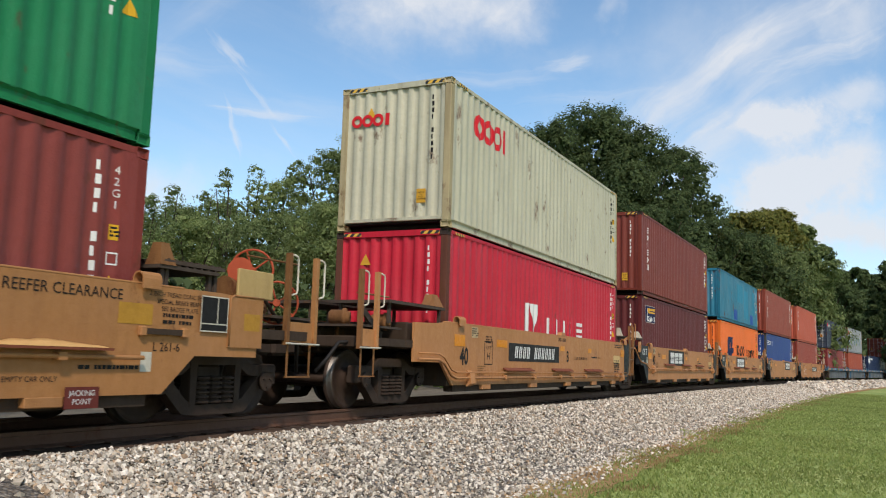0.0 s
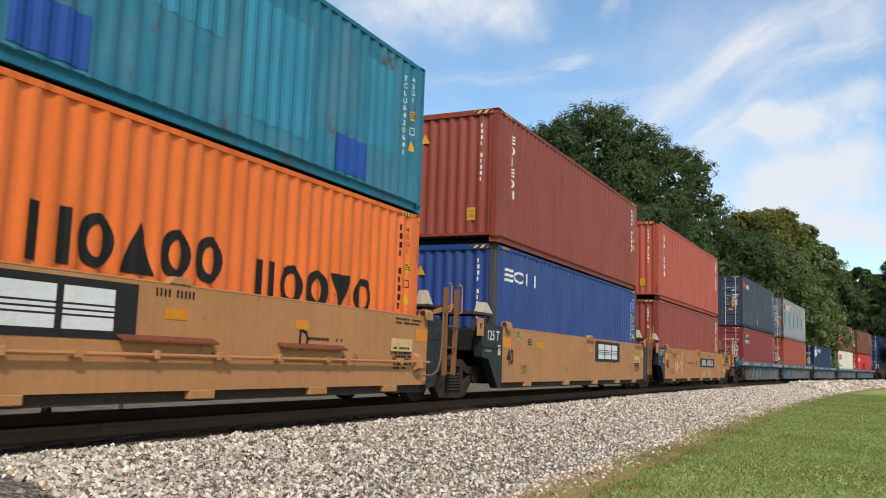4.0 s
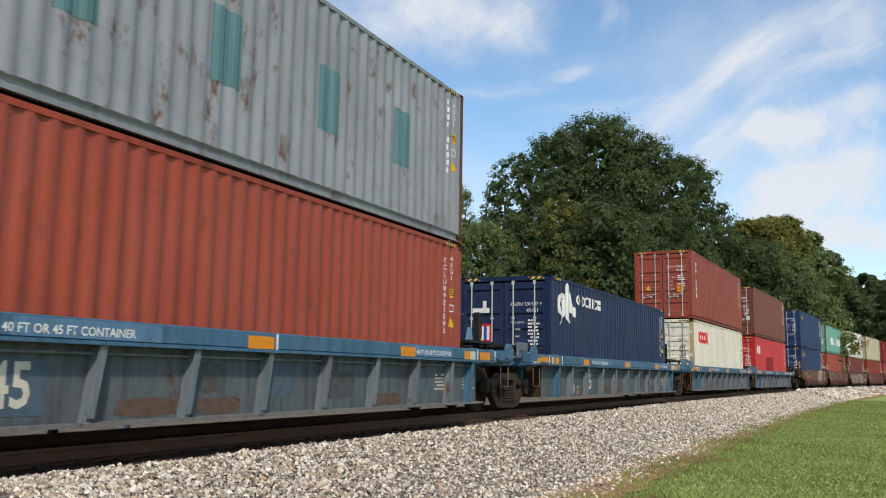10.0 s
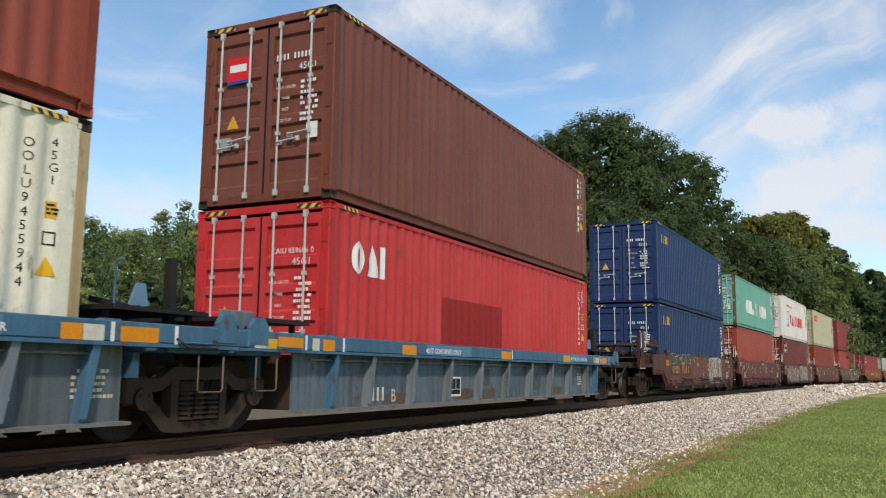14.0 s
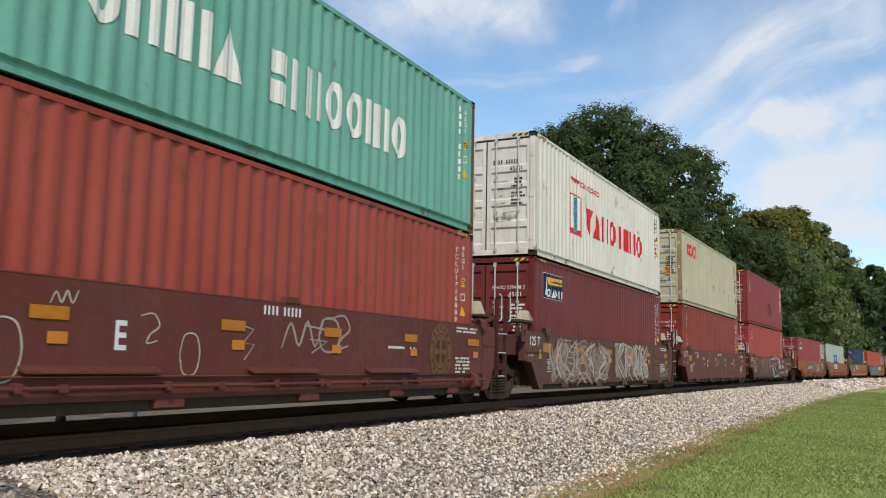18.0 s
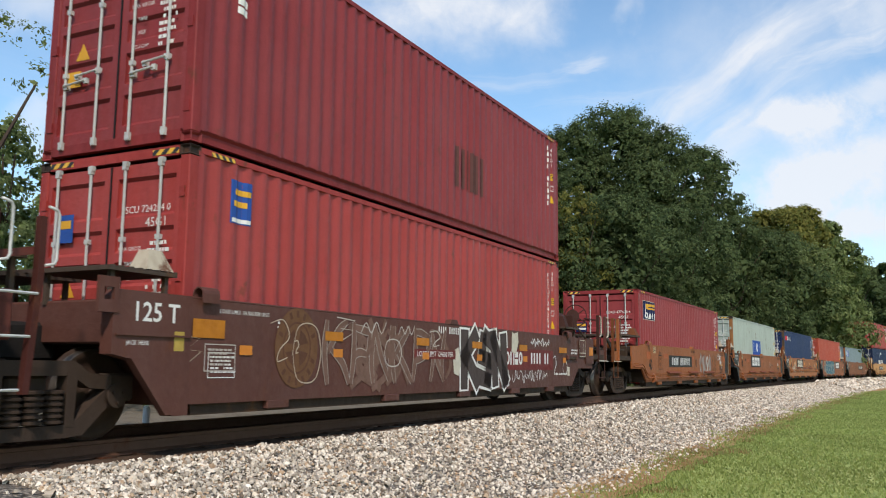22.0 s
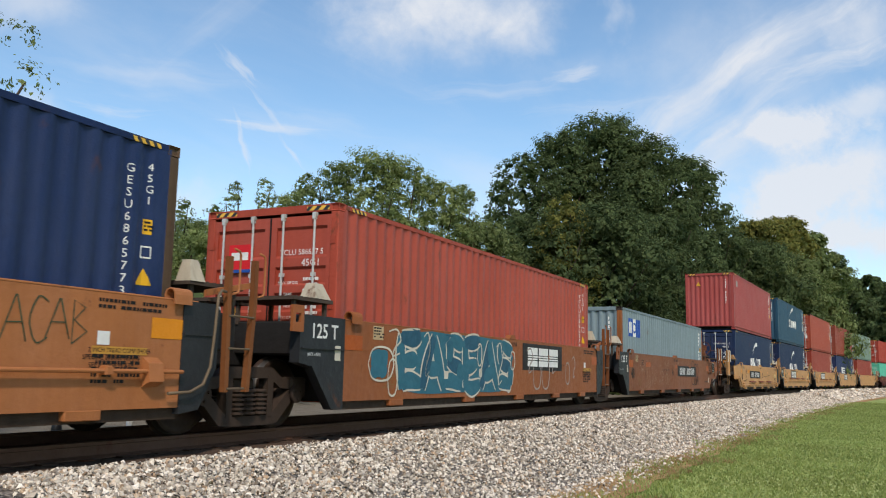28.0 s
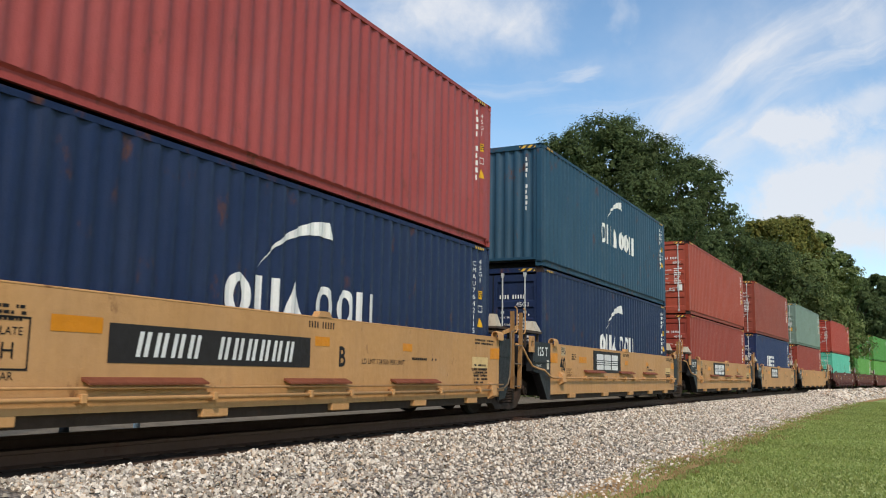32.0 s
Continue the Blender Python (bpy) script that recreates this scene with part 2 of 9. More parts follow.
def material(name, color, rough=0.55, metal=0.0, sheen=0.22, dark=0.75, grain=8.0, streak=0.25, rust=0.0, bump=0.03, rustcol="5a3420", fade=0.0, cell=0.0):
    """Painted or bare surface: broad stains, run-down streaks, fine grain, rust spots."""
    if name in MATS:
        return MATS[name]
    m = MATS[name] = bpy.data.materials.new(name)
    m.use_nodes = True
    nt = m.node_tree
    nd, ln = nt.nodes, nt.links
    b = nd["Principled BSDF"]
    col = list(lin(color) if isinstance(color, str) else color) + [1]
    tc, oi, add = nd.new("ShaderNodeTexCoord"), nd.new("ShaderNodeObjectInfo"), nd.new("ShaderNodeVectorMath")
    sc = nd.new("ShaderNodeVectorMath")
    sc.operation = "SCALE"
    sc.inputs[0].default_value = (37, 53, 71)
    ln.new(oi.outputs["Random"], sc.inputs["Scale"])
    ln.new(tc.outputs["Object"], add.inputs[0])
    ln.new(sc.outputs[0], add.inputs[1])

    def noise_at(scale, stretch=(1, 1, 1), detail=4.0, rough_=0.55):
        mp = nd.new("ShaderNodeMapping")
        mp.inputs["Scale"].default_value = stretch
        ln.new(add.outputs[0], mp.inputs[0])
        n = nd.new("ShaderNodeTexNoise")
        n.inputs["Scale"].default_value, n.inputs["Detail"].default_value, n.inputs["Roughness"].default_value = scale, detail, rough_
        ln.new(mp.outputs[0], n.inputs["Vector"])
        return n.outputs[0]

    def ramp(v, lo, hi, a=0.0, c=1.0):
        r = nd.new("ShaderNodeMapRange")
        r.inputs["From Min"].default_value, r.inputs["From Max"].default_value = lo, hi
        r.inputs["To Min"].default_value, r.inputs["To Max"].default_value = a, c
        ln.new(v, r.inputs[0])
        return r.outputs[0]

    def mix(kind, f, a, c):
        x = nd.new("ShaderNodeMix")
        x.data_type, x.blend_type = "RGBA", kind
        for sock, v in (("Factor", f), ("A", a), ("B", c)):
            if isinstance(v, (int, float)):
                x.inputs[sock].default_value = v
            elif isinstance(v, (list, tuple)):
                x.inputs[sock].default_value = v
            else:
                ln.new(v, x.inputs[sock])
        return x.outputs["Result"]

    broad = noise_at(0.7, detail=3)
    fine = noise_at(grain, detail=6, rough_=0.65)
    c = mix("MULTIPLY", 1.0, col, (1, 1, 1, 1))
    c = mix("MIX", ramp(broad, 0.35, 0.7, 0, 0.55), c, [v * dark for v in col[:3]] + [1])
    if fade:
        g = sum(col[:3]) / 3
        c = mix("MIX", ramp(noise_at(1.3, (1, 1, 0.5)), 0.4, 0.75, 0, fade), c, [v * 0.55 + (g * 0.5 + 0.12) for v in col[:3]] + [1])
    if streak:
        c = mix("MULTIPLY", ramp(noise_at(5.0, (1.6, 1.6, 0.10), 5), 0.45, 0.72, 0, streak), c, (0.42, 0.36, 0.32, 1))
    c = mix("MULTIPLY", ramp(fine, 0.3, 0.75, 0.0, 0.22), c, (0.55, 0.53, 0.5, 1))
    if rust:
        rc = lin(rustcol) + [1]
        spots = ramp(noise_at(2.6, (1, 1, 0.55), 8, 0.7), 0.64 - 0.10 * rust, 0.72 - 0.06 * rust, 0, min(1, 0.5 + rust))
        c = mix("MIX", spots, c, rc)
    ln.new(c, b.inputs["Base Color"])
    ln.new(ramp(fine, 0.25, 0.8, max(rough - 0.1, 0.05), min(rough + 0.14, 1)), b.inputs["Roughness"])
    b.inputs["Metallic"].default_value = metal
    b.inputs["Specular IOR Level"].default_value = sheen if metal < 0.5 else 0.5
    if bump:
        bp = nd.new("ShaderNodeBump")
        bp.inputs["Strength"].default_value, bp.inputs["Distance"].default_value = 0.35, bump
        ln.new(fine if not cell else noise_at(cell), bp.inputs["Height"])
        ln.new(bp.outputs[0], b.inputs["Normal"])
    return m


def island_material(name, a, c, rough=0.8, trans=0.0):
    """Colours that vary from loose piece to loose piece between a and c (several stops)."""
    if name in MATS:
        return MATS[name]
    m = MATS[name] = bpy.data.materials.new(name)
    m.use_nodes = True
    nd, ln = m.node_tree.nodes, m.node_tree.links
    b = nd["Principled BSDF"]
    g, r = nd.new("ShaderNodeNewGeometry"), nd.new("ShaderNodeValToRGB")
    ln.new(g.outputs["Random Per Island"], r.inputs[0])
    stops = [a] + list(c)
    while len(r.color_ramp.elements) < len(stops):
        r.color_ramp.elements.new(0.5)
    for k, h in enumerate(stops):
        e = r.color_ramp.elements[k]
        e.position = k / (len(stops) - 1)
        e.color = list(lin(h)) + [1]
    tc, n = nd.new("ShaderNodeTexCoord"), nd.new("ShaderNodeTexNoise")
    n.inputs["Scale"].default_value, n.inputs["Detail"].default_value = (14.0 if not trans else 0.35), 4
    ln.new(tc.outputs["Object"], n.inputs["Vector"])
    x = nd.new("ShaderNodeMix")
    x.data_type, x.blend_type = "RGBA", "MULTIPLY"
    mr = nd.new("ShaderNodeMapRange")
    mr.inputs["From Min"].default_value, mr.inputs["From Max"].default_value, mr.inputs["To Max"].default_value = 0.35, 0.7, 0.6
    ln.new(n.outputs[0], mr.inputs[0])
    ln.new(mr.outputs[0], x.inputs["Factor"])
    ln.new(r.outputs[0], x.inputs["A"])
    x.inputs["B"].default_value = (0.55, 0.55, 0.5, 1)
    ln.new(x.outputs["Result"], b.inputs["Base Color"])
    b.inputs["Roughness"].default_value = rough
    if trans:
        t, ad = nd.new("ShaderNodeBsdfTranslucent"), nd.new("ShaderNodeMixShader")
        ln.new(x.outputs["Result"], t.inputs[0])
        ad.inputs[0].default_value = trans
        ln.new(b.outputs[0], ad.inputs[1])
        ln.new(t.outputs[0], ad.inputs[2])
        ln.new(ad.outputs[0], nd["Material Output"].inputs[0])
        b.inputs["Specular IOR Level"].default_value = 0.2
    return m


def hazard_material():
    if "hazard" in MATS:
        return MATS["hazard"]
    m = MATS["hazard"] = bpy.data.materials.new("hazard")
    m.use_nodes = True
    nd, ln = m.node_tree.nodes, m.node_tree.links
    tc, w, r = nd.new("ShaderNodeTexCoord"), nd.new("ShaderNodeTexWave"), nd.new("ShaderNodeValToRGB")
    mp = nd.new("ShaderNodeMapping")
    mp.inputs["Rotation"].default_value = (radians(45), radians(45), 0)
    ln.new(tc.outputs["Object"], mp.inputs[0])
    ln.new(mp.outputs[0], w.inputs[0])
    w.inputs["Scale"].default_value = 4.0
    r.color_ramp.interpolation = "CONSTANT"
    r.color_ramp.elements[0].color = (0.02, 0.02, 0.02, 1)
    r.color_ramp.elements[1].position, r.color_ramp.elements[1].color = 0.5, lin("d9a93a") + [1]
    ln.new(w.outputs[0], r.inputs[0])
    ln.new(r.outputs[0], nd["Principled BSDF"].inputs["Base Color"])
    nd["Principled BSDF"].inputs["Roughness"].default_value = 0.6
    return m


# ---- mesh helpers ----
CACHE = {}


def prism(bm, poly, a, b, axis="y"):
    """A closed prism of a polygon; axis y: polygon in x, z; axis x: in y, z; axis z: in x, y."""
    put = {"y": lambda p, q: (p[0], q, p[1]), "x": lambda p, q: (q, p[0], p[1]), "z": lambda p, q: (p[0], p[1], q)}[axis]
    va = [bm.verts.new(put(p, a)) for p in poly]
    vb = [bm.verts.new(put(p, b)) for p in poly]
    n = len(poly)
    fs = [bm.faces.new(va), bm.faces.new(vb[::-1])]
    for i in range(n):
        fs.append(bm.faces.new((va[i], vb[i], vb[(i + 1) % n], va[(i + 1) % n])))
    bmesh.ops.recalc_face_normals(bm, faces=fs)
    return fs


def box(bm, x0, x1, y0, y1, z0, z1, bevel=0.0):
    fs = prism(bm, [(x0, z0), (x1, z0), (x1, z1), (x0, z1)], y0, y1)
    if bevel:
        bmesh.ops.bevel(bm, geom=list({e for f in fs for e in f.edges}), offset=bevel, segments=1, affect="EDGES")
    return fs


def rod(bm, p, q, r, n=8, r2=None):
    p, q = Vector(p), Vector(q)
    m = (q - p).to_track_quat("Z", "Y").to_matrix()
    d = (q - p).length
    r2 = r if r2 is None else r2
    a = [bm.verts.new(p + m @ Vector((r * math.cos(2 * math.pi * k / n), r * math.sin(2 * math.pi * k / n), 0))) for k in range(n)]
    b = [bm.verts.new(p + m @ Vector((r2 * math.cos(2 * math.pi * k / n), r2 * math.sin(2 * math.pi * k / n), d))) for k in range(n)]
    bm.faces.new(a[::-1])
    bm.faces.new(b)
    for k in range(n):
        f = bm.faces.new((a[k], a[(k + 1) % n], b[(k + 1) % n], b[k]))
        f.smooth = n > 8


def pipe(bm, pts, r, n=6):
    """One swept tube along a bent line."""
    pts = [Vector(p) for p in pts]
    prev = None
    for k, p in enumerate(pts):
        d = (pts[min(k + 1, len(pts) - 1)] - pts[max(k - 1, 0)]).normalized()
        m = d.to_track_quat("Z", "Y").to_matrix()
        cur = [bm.verts.new(p + m @ Vector((r * math.cos(2 * math.pi * j / n), r * math.sin(2 * math.pi * j / n), 0))) for j in range(n)]
        if prev:
            best = min(range(n), key=lambda o: sum((prev[j].co - cur[(j + o) % n].co).length for j in range(n)))
            cur = cur[best:] + cur[:best]
            for j in range(n):
                bm.faces.new((prev[j], prev[(j + 1) % n], cur[(j + 1) % n], cur[j])).smooth = True
        else:
            bm.faces.new(cur[::-1])
        prev = cur
    bm.faces.new(prev)


def mesh(key, fn, *args):
    """A mesh built once by fn(bm, *args) and shared under its key."""
    key = (key, args)
    if key not in CACHE:
        bm = bmesh.new()
        fn(bm, *args)
        CACHE[key] = bpy.data.meshes.new(str(key[0]))
        bm.to_mesh(CACHE[key])
        bm.free()
        CACHE[key].materials.append(None)
    return CACHE[key]


def part(name, me, mat, parent, label="", at=None):
    """One mesh object under a thing or a part."""
    if isinstance(me, bmesh.types.BMesh):
        bm, me = me, bpy.data.meshes.new(name)
        bm.to_mesh(me)
        bm.free()
        me.materials.append(None)
    ob = new(name, me)
    ob.material_slots[0].link = "OBJECT"
    ob.material_slots[0].material = mat
    ob.parent = parent
    if at is not None:
        ob.matrix_basis = at if isinstance(at, Matrix) else pose(*at)
    if label:
        tagged(ob, label)
    return ob


def writing(s, size, bold=0.0):
    """Mesh of a line of writing with the built-in font, in its x, y plane, centred."""
    key = ("writing", s, size, bold)
    if key not in CACHE:
        cu = bpy.data.curves.new("writing", "FONT")
        cu.body, cu.size, cu.align_x, cu.align_y, cu.resolution_u = s, size, "CENTER", "CENTER", 2
        cu.offset = bold
        ob = bpy.data.objects.new("writing", cu)
        me = bpy.data.meshes.new_from_object(ob)
        bpy.data.objects.remove(ob)
        me.materials.clear()
        me.materials.append(None)
        if bold > 0.005:
            for v in me.vertices:
                v.co.x *= 0.84
        CACHE[key] = me
    return CACHE[key]


def b_boxat(bm, *q):
    box(bm, *q)


# ---- ground, ballast, track ----
NEAR_SIDE = ((0, -0.28), (1.2, -0.275), (1.7, -0.26), (2.15, -0.35), (4.0, -0.86), (4.3, -0.90), (6, -0.92), (30, -0.98))
RAIL_Z = -0.07


def ground_z(o):
    """Height across the line; o: metres from the track's middle, negative on the viewer's side."""
    a = abs(o)
    pts = NEAR_SIDE if o < 0 else ((0, -0.28), (1.6, -0.28), (3.2, -0.75), (6, -0.8), (14, -0.5), (40, 0.2))
    return float(np.interp(a, [p[0] for p in pts], [p[1] for p in pts]))


def strip(name, offs, s0, s1, step, mat, dz=0.0, rough=0.0, ragged=0.0):
    """A sheet along the track between lateral offsets, as one grid."""
    ss = np.arange(s0, s1 + step, step)
    verts, faces = [], []
    n = len(offs)
    for s in ss:
        m = on_track(float(s), 0.5)
        for k, o in enumerate(offs):
            if ragged and k in (0, len(offs) - 1):
                o += ragged * (noise.noise(Vector((s * 0.9, k, 3))) + 0.6 * noise.noise(Vector((s * 2.7, k, 7))))
            p = m @ Vector((0, o, 0))
            z = ground_z(o) + dz + (rough * noise.noise(Vector((p.x * 1.7, p.y * 1.7, 0))) if rough else 0)
            verts.append((p.x, p.y, z))
    for i in range(len(ss) - 1):
        for j in range(n - 1):
            a = i * n + j
            faces.append((a, a + n, a + n + 1, a + 1))
    me = bpy.data.meshes.new(name)
    me.from_pydata(verts, [], faces)
    me.update()
    me.materials.append(mat)
    return new(name, me)


def gravel_material():
    m = bpy.data.materials.new("gravel_bed")
    m.use_nodes = True
    nd, ln = m.node_tree.nodes, m.node_tree.links
    b = nd["Principled BSDF"]
    tc, v, r = nd.new("ShaderNodeTexCoord"), nd.new("ShaderNodeTexVoronoi"), nd.new("ShaderNodeValToRGB")
    v.inputs["Scale"].default_value = 27
    ln.new(tc.outputs["Object"], v.inputs["Vector"])
    sp = nd.new("ShaderNodeSeparateColor")
    ln.new(v.outputs["Color"], sp.inputs[0])
    ln.new(sp.outputs[0], r.inputs[0])
    stops = ("4d4843", "6f685f", "8b8379", "9a9083", "7d6f5e", "625d58")
    while len(r.color_ramp.elements) < len(stops):
        r.color_ramp.elements.new(0.5)
    for k, h in enumerate(stops):
        r.color_ramp.elements[k].position = k / (len(stops) - 1)
        r.color_ramp.elements[k].color = list(lin(h)) + [1]
    # cells darken towards their edges: shade between stones put into the colour
    edge = nd.new("ShaderNodeMapRange")
    edge.inputs["From Min"].default_value, edge.inputs["From Max"].default_value = 0.85, 0.3
    edge.inputs["To Min"].default_value = 0.22
    ln.new(v.outputs["Distance"], edge.inputs[0])
    x = nd.new("ShaderNodeMix")
    x.data_type, x.blend_type = "RGBA", "MULTIPLY"
    x.inputs["Factor"].default_value = 1
    ln.new(r.outputs[0], x.inputs["A"])
    ln.new(edge.outputs[0], x.inputs["B"])
    ln.new(x.outputs["Result"], b.inputs["Base Color"])
    b.inputs["Roughness"].default_value = 0.9
    bp = nd.new("ShaderNodeBump")
    bp.inputs["Strength"].default_value, bp.inputs["Distance"].default_value = 0.9, 0.03
    bp.invert = True
    ln.new(v.outputs["Distance"], bp.inputs["Height"])
    ln.new(bp.outputs[0], b.inputs["Normal"])
    return m


def ground_material(name, cols, scale=1.0):
    m = bpy.data.materials.new(name)
    m.use_nodes = True
    nd, ln = m.node_tree.nodes, m.node_tree.links
    b = nd["Principled BSDF"]
    tc = nd.new("ShaderNodeTexCoord")
    big, small, r = nd.new("ShaderNodeTexNoise"), nd.new("ShaderNodeTexNoise"), nd.new("ShaderNodeValToRGB")
    big.inputs["Scale"].default_value, big.inputs["Detail"].default_value = 0.35 * scale, 6
    small.inputs["Scale"].default_value, small.inputs["Detail"].default_value = 9 * scale, 6
    for n in (big, small):
        ln.new(tc.outputs["Object"], n.inputs["Vector"])
    x = nd.new("ShaderNodeMix")
    x.inputs["Factor"].default_value = 0.45
    ln.new(big.outputs[0], x.inputs[2])
    ln.new(small.outputs[0], x.inputs[3])
    ln.new(x.outputs[0], r.inputs[0])
    while len(r.color_ramp.elements) < len(cols):
        r.color_ramp.elements.new(0.5)
    for k, h in enumerate(cols):
        r.color_ramp.elements[k].position = 0.32 + 0.36 * k / (len(cols) - 1)
        r.color_ramp.elements[k].color = list(lin(h)) + [1]
    ln.new(r.outputs[0], b.inputs["Base Color"])
    b.inputs["Roughness"].default_value = 0.95
    b.inputs["Specular IOR Level"].default_value = 0.15
    bp = nd.new("ShaderNodeBump")
    bp.inputs["Strength"].default_value, bp.inputs["Distance"].default_value = 0.6, 0.05
    ln.new(small.outputs[0], bp.inputs["Height"])
    ln.new(bp.outputs[0], b.inputs["Normal"])
    return m


GRASSMAT = ground_material("mown_grass", ("768748", "8a9a54", "9ca661", "abae70"))
BED = gravel_material()


def build_ground():
    verts, faces = [], []
    ss = np.concatenate([np.arange(-1200, -60, 60), np.arange(-60, 200, 4), np.arange(200, 1600, 60)])
    offs = [-1500, -500, -150, -60, -30, -15, -9, -6, -4.6, -3.9, -3, 3, 6, 14, 40, 90, 200, 500, 1500]
    for s in ss:
        m = on_track(float(min(max(s, -400), 600)), 0.5)
        extra = s - min(max(s, -400), 600)
        for o in offs:
            p = m @ Vector((extra, o, 0))
            verts.append((p.x, p.y, ground_z(o) - (0.10 if abs(o) < 3.95 else 0.0) - (0.0 if o > -7 else 0.04 * noise.noise(Vector((p.x * .2, p.y * .2, 0))))))
    n = len(offs)
    for i in range(len(ss) - 1):
        for j in range(n - 1):
            a = i * n + j
            faces.append((a, a + n, a + n + 1, a + 1))
    me = bpy.data.meshes.new("ground")
    me.from_pydata(verts, [], faces)
    me.update()
    me.materials.append(GRASSMAT)
    tagged(new("ground", me), "mown green grass beside the ballast", "grass", kind="structure")


build_ground()
tagged(strip("ballast_bed", [-4.25, -3.8, -3.4, -2.8, -2.2, -1.8, -1.45, 0, 1.45, 1.8, 2.5, 3.4], -60, 330, 0.5, BED, 0.012, 0.03, 0.2), "grey crushed-stone ballast bed under the track", "gravel", kind="structure")


FOUL = ground_material("fouled_ballast", ("41342a", "514237", "614e40", "493b30"), 4.0)
tagged(strip("fouled_bed", [-1.55, -1.3, -1.0, -0.6, 0.6, 1.3], -40, 200, 0.3, FOUL, 0.026, 0.02, 0.12), "dark oil-fouled ballast under the rails", "gravel", kind="structure")
SOIL = ground_material("bare_soil", ("80623f", "98784f", "aa8c62", "968653"), 2.0)
tagged(strip("soil_strip", [-5.0, -4.8, -4.6, -4.4, -4.15], -40, 160, 0.3, SOIL, 0.03, 0.015, 0.14), "bare brown soil between ballast and grass", "soil", kind="structure")


DIRT = ground_material("pale_dirt", ("5d5548", "6f6657", "7d7364", "666050"), 5.0)
tagged(strip("far_dirt", [2.6, 4.0, 6.0, 8.0, 10.0, 13.0, 17.0], -40, 220, 1.5, DIRT, 0.03, 0.02), "pale brown dirt and gravel on the far side of the track", "soil", kind="structure")


def stones(seed, count, s0, s1, o0, o1, size):
    """Loose stones: low rounded lumps with uneven corners, all in one mesh."""
    rs = np.random.RandomState(seed)
    base = np.array([(1, 0, -.2), (.3, .95, 0), (-.8, .6, -.2), (-.8, -.6, 0), (.3, -.95, -.2), (.5, .1, .95), (-.35, .4, .8), (-.25, -.5, 1.0)])
    tri = [(5, 6, 7), (0, 1, 5), (1, 6, 5), (1, 2, 6), (2, 3, 6), (3, 7, 6), (3, 4, 7), (4, 5, 7), (4, 0, 5)]
    s = s0 + (s1 - s0) * rs.rand(count) ** 1.9
    o = o0 + (o1 - o0) * rs.rand(count)
    o -= np.clip(0.10 * np.sin(s * 1.9) + 0.08 * np.sin(s * 12.57) + 0.10 * rs.rand(count), 0, 1) * (o > -1.6)
    px, py = np.interp(s, TS, TX), np.interp(s, TS, TY)
    sl = np.interp(s, TS, np.gradient(TY, TX))
    a = np.arctan(sl)
    px, py = px - (o + HALF) * np.sin(a), py + (o + HALF) * np.cos(a)
    z = np.interp(-o, *zip(*NEAR_SIDE))
    r = size * (0.55 + 0.9 * rs.rand(count) ** 1.5)
    r *= 1 + np.clip((s - 13) / 45, 0, 1.5)
    v = base[None] * (0.7 + 0.6 * rs.rand(count, len(base), 1)) * np.stack([r * (0.8 + .5 * rs.rand(count)), r * (0.7 + .4 * rs.rand(count)), r * (0.7 + .55 * rs.rand(count))], 1)[:, None]
    t1, t2 = rs.rand(count) * 6.28, (rs.rand(count) - .5) * 2.6
    c, d = np.cos(t2)[:, None], np.sin(t2)[:, None]
    x, zz = v[..., 0] * c - v[..., 2] * d, v[..., 0] * d + v[..., 2] * c
    c, d = np.cos(t1)[:, None], np.sin(t1)[:, None]
    x, y = x * c - v[..., 1] * d, x * d + v[..., 1] * c
    P = np.stack([x + px[:, None], y + py[:, None], zz + (z - 0.008 + 0.045 * rs.rand(count))[:, None]], -1).reshape(-1, 3)
    F = (np.array(tri)[None] + (np.arange(count) * len(base))[:, None, None]).reshape(-1, 3)
    me = bpy.data.meshes.new("ballast_stones")
    me.from_pydata(P.tolist(), [], F.tolist())
    me.update()
    return me


STONE = island_material("stone", "84796c", ("a59988", "cfc3b2", "ebdecb", "bd9f7f", "5f5750", "d9ccba", "f6ead9", "9c9285", "b8aa98"), 0.85)
me = stones(3, 96000, 4.9, 80, -4.38, -1.36, 0.0225)
me.materials.append(STONE)
tagged(new("ballast_stones", me), "loose pale grey crushed stones of the ballast", "gravel", kind="stuff")
me = stones(5, 4000, -12, 4.9, -4.38, -1.36, 0.035)
me.materials.append(STONE)
tagged(new("ballast_stones", me), "loose pale grey crushed stones of the ballast", "gravel", kind="stuff")
me = stones(6, 9000, 70, 230, -4.3, -1.24, 0.06)
me.materials.append(STONE)
tagged(new("ballast_stones", me), "loose pale grey crushed stones of the ballast", "gravel", kind="stuff")
me = stones(4, 5000, 4, 70, -4.75, -4.1, 0.026)
me.materials.append(STONE)
tagged(new("scattered_stones", me), "stray stones along the edge of the grass", "gravel", kind="stuff")


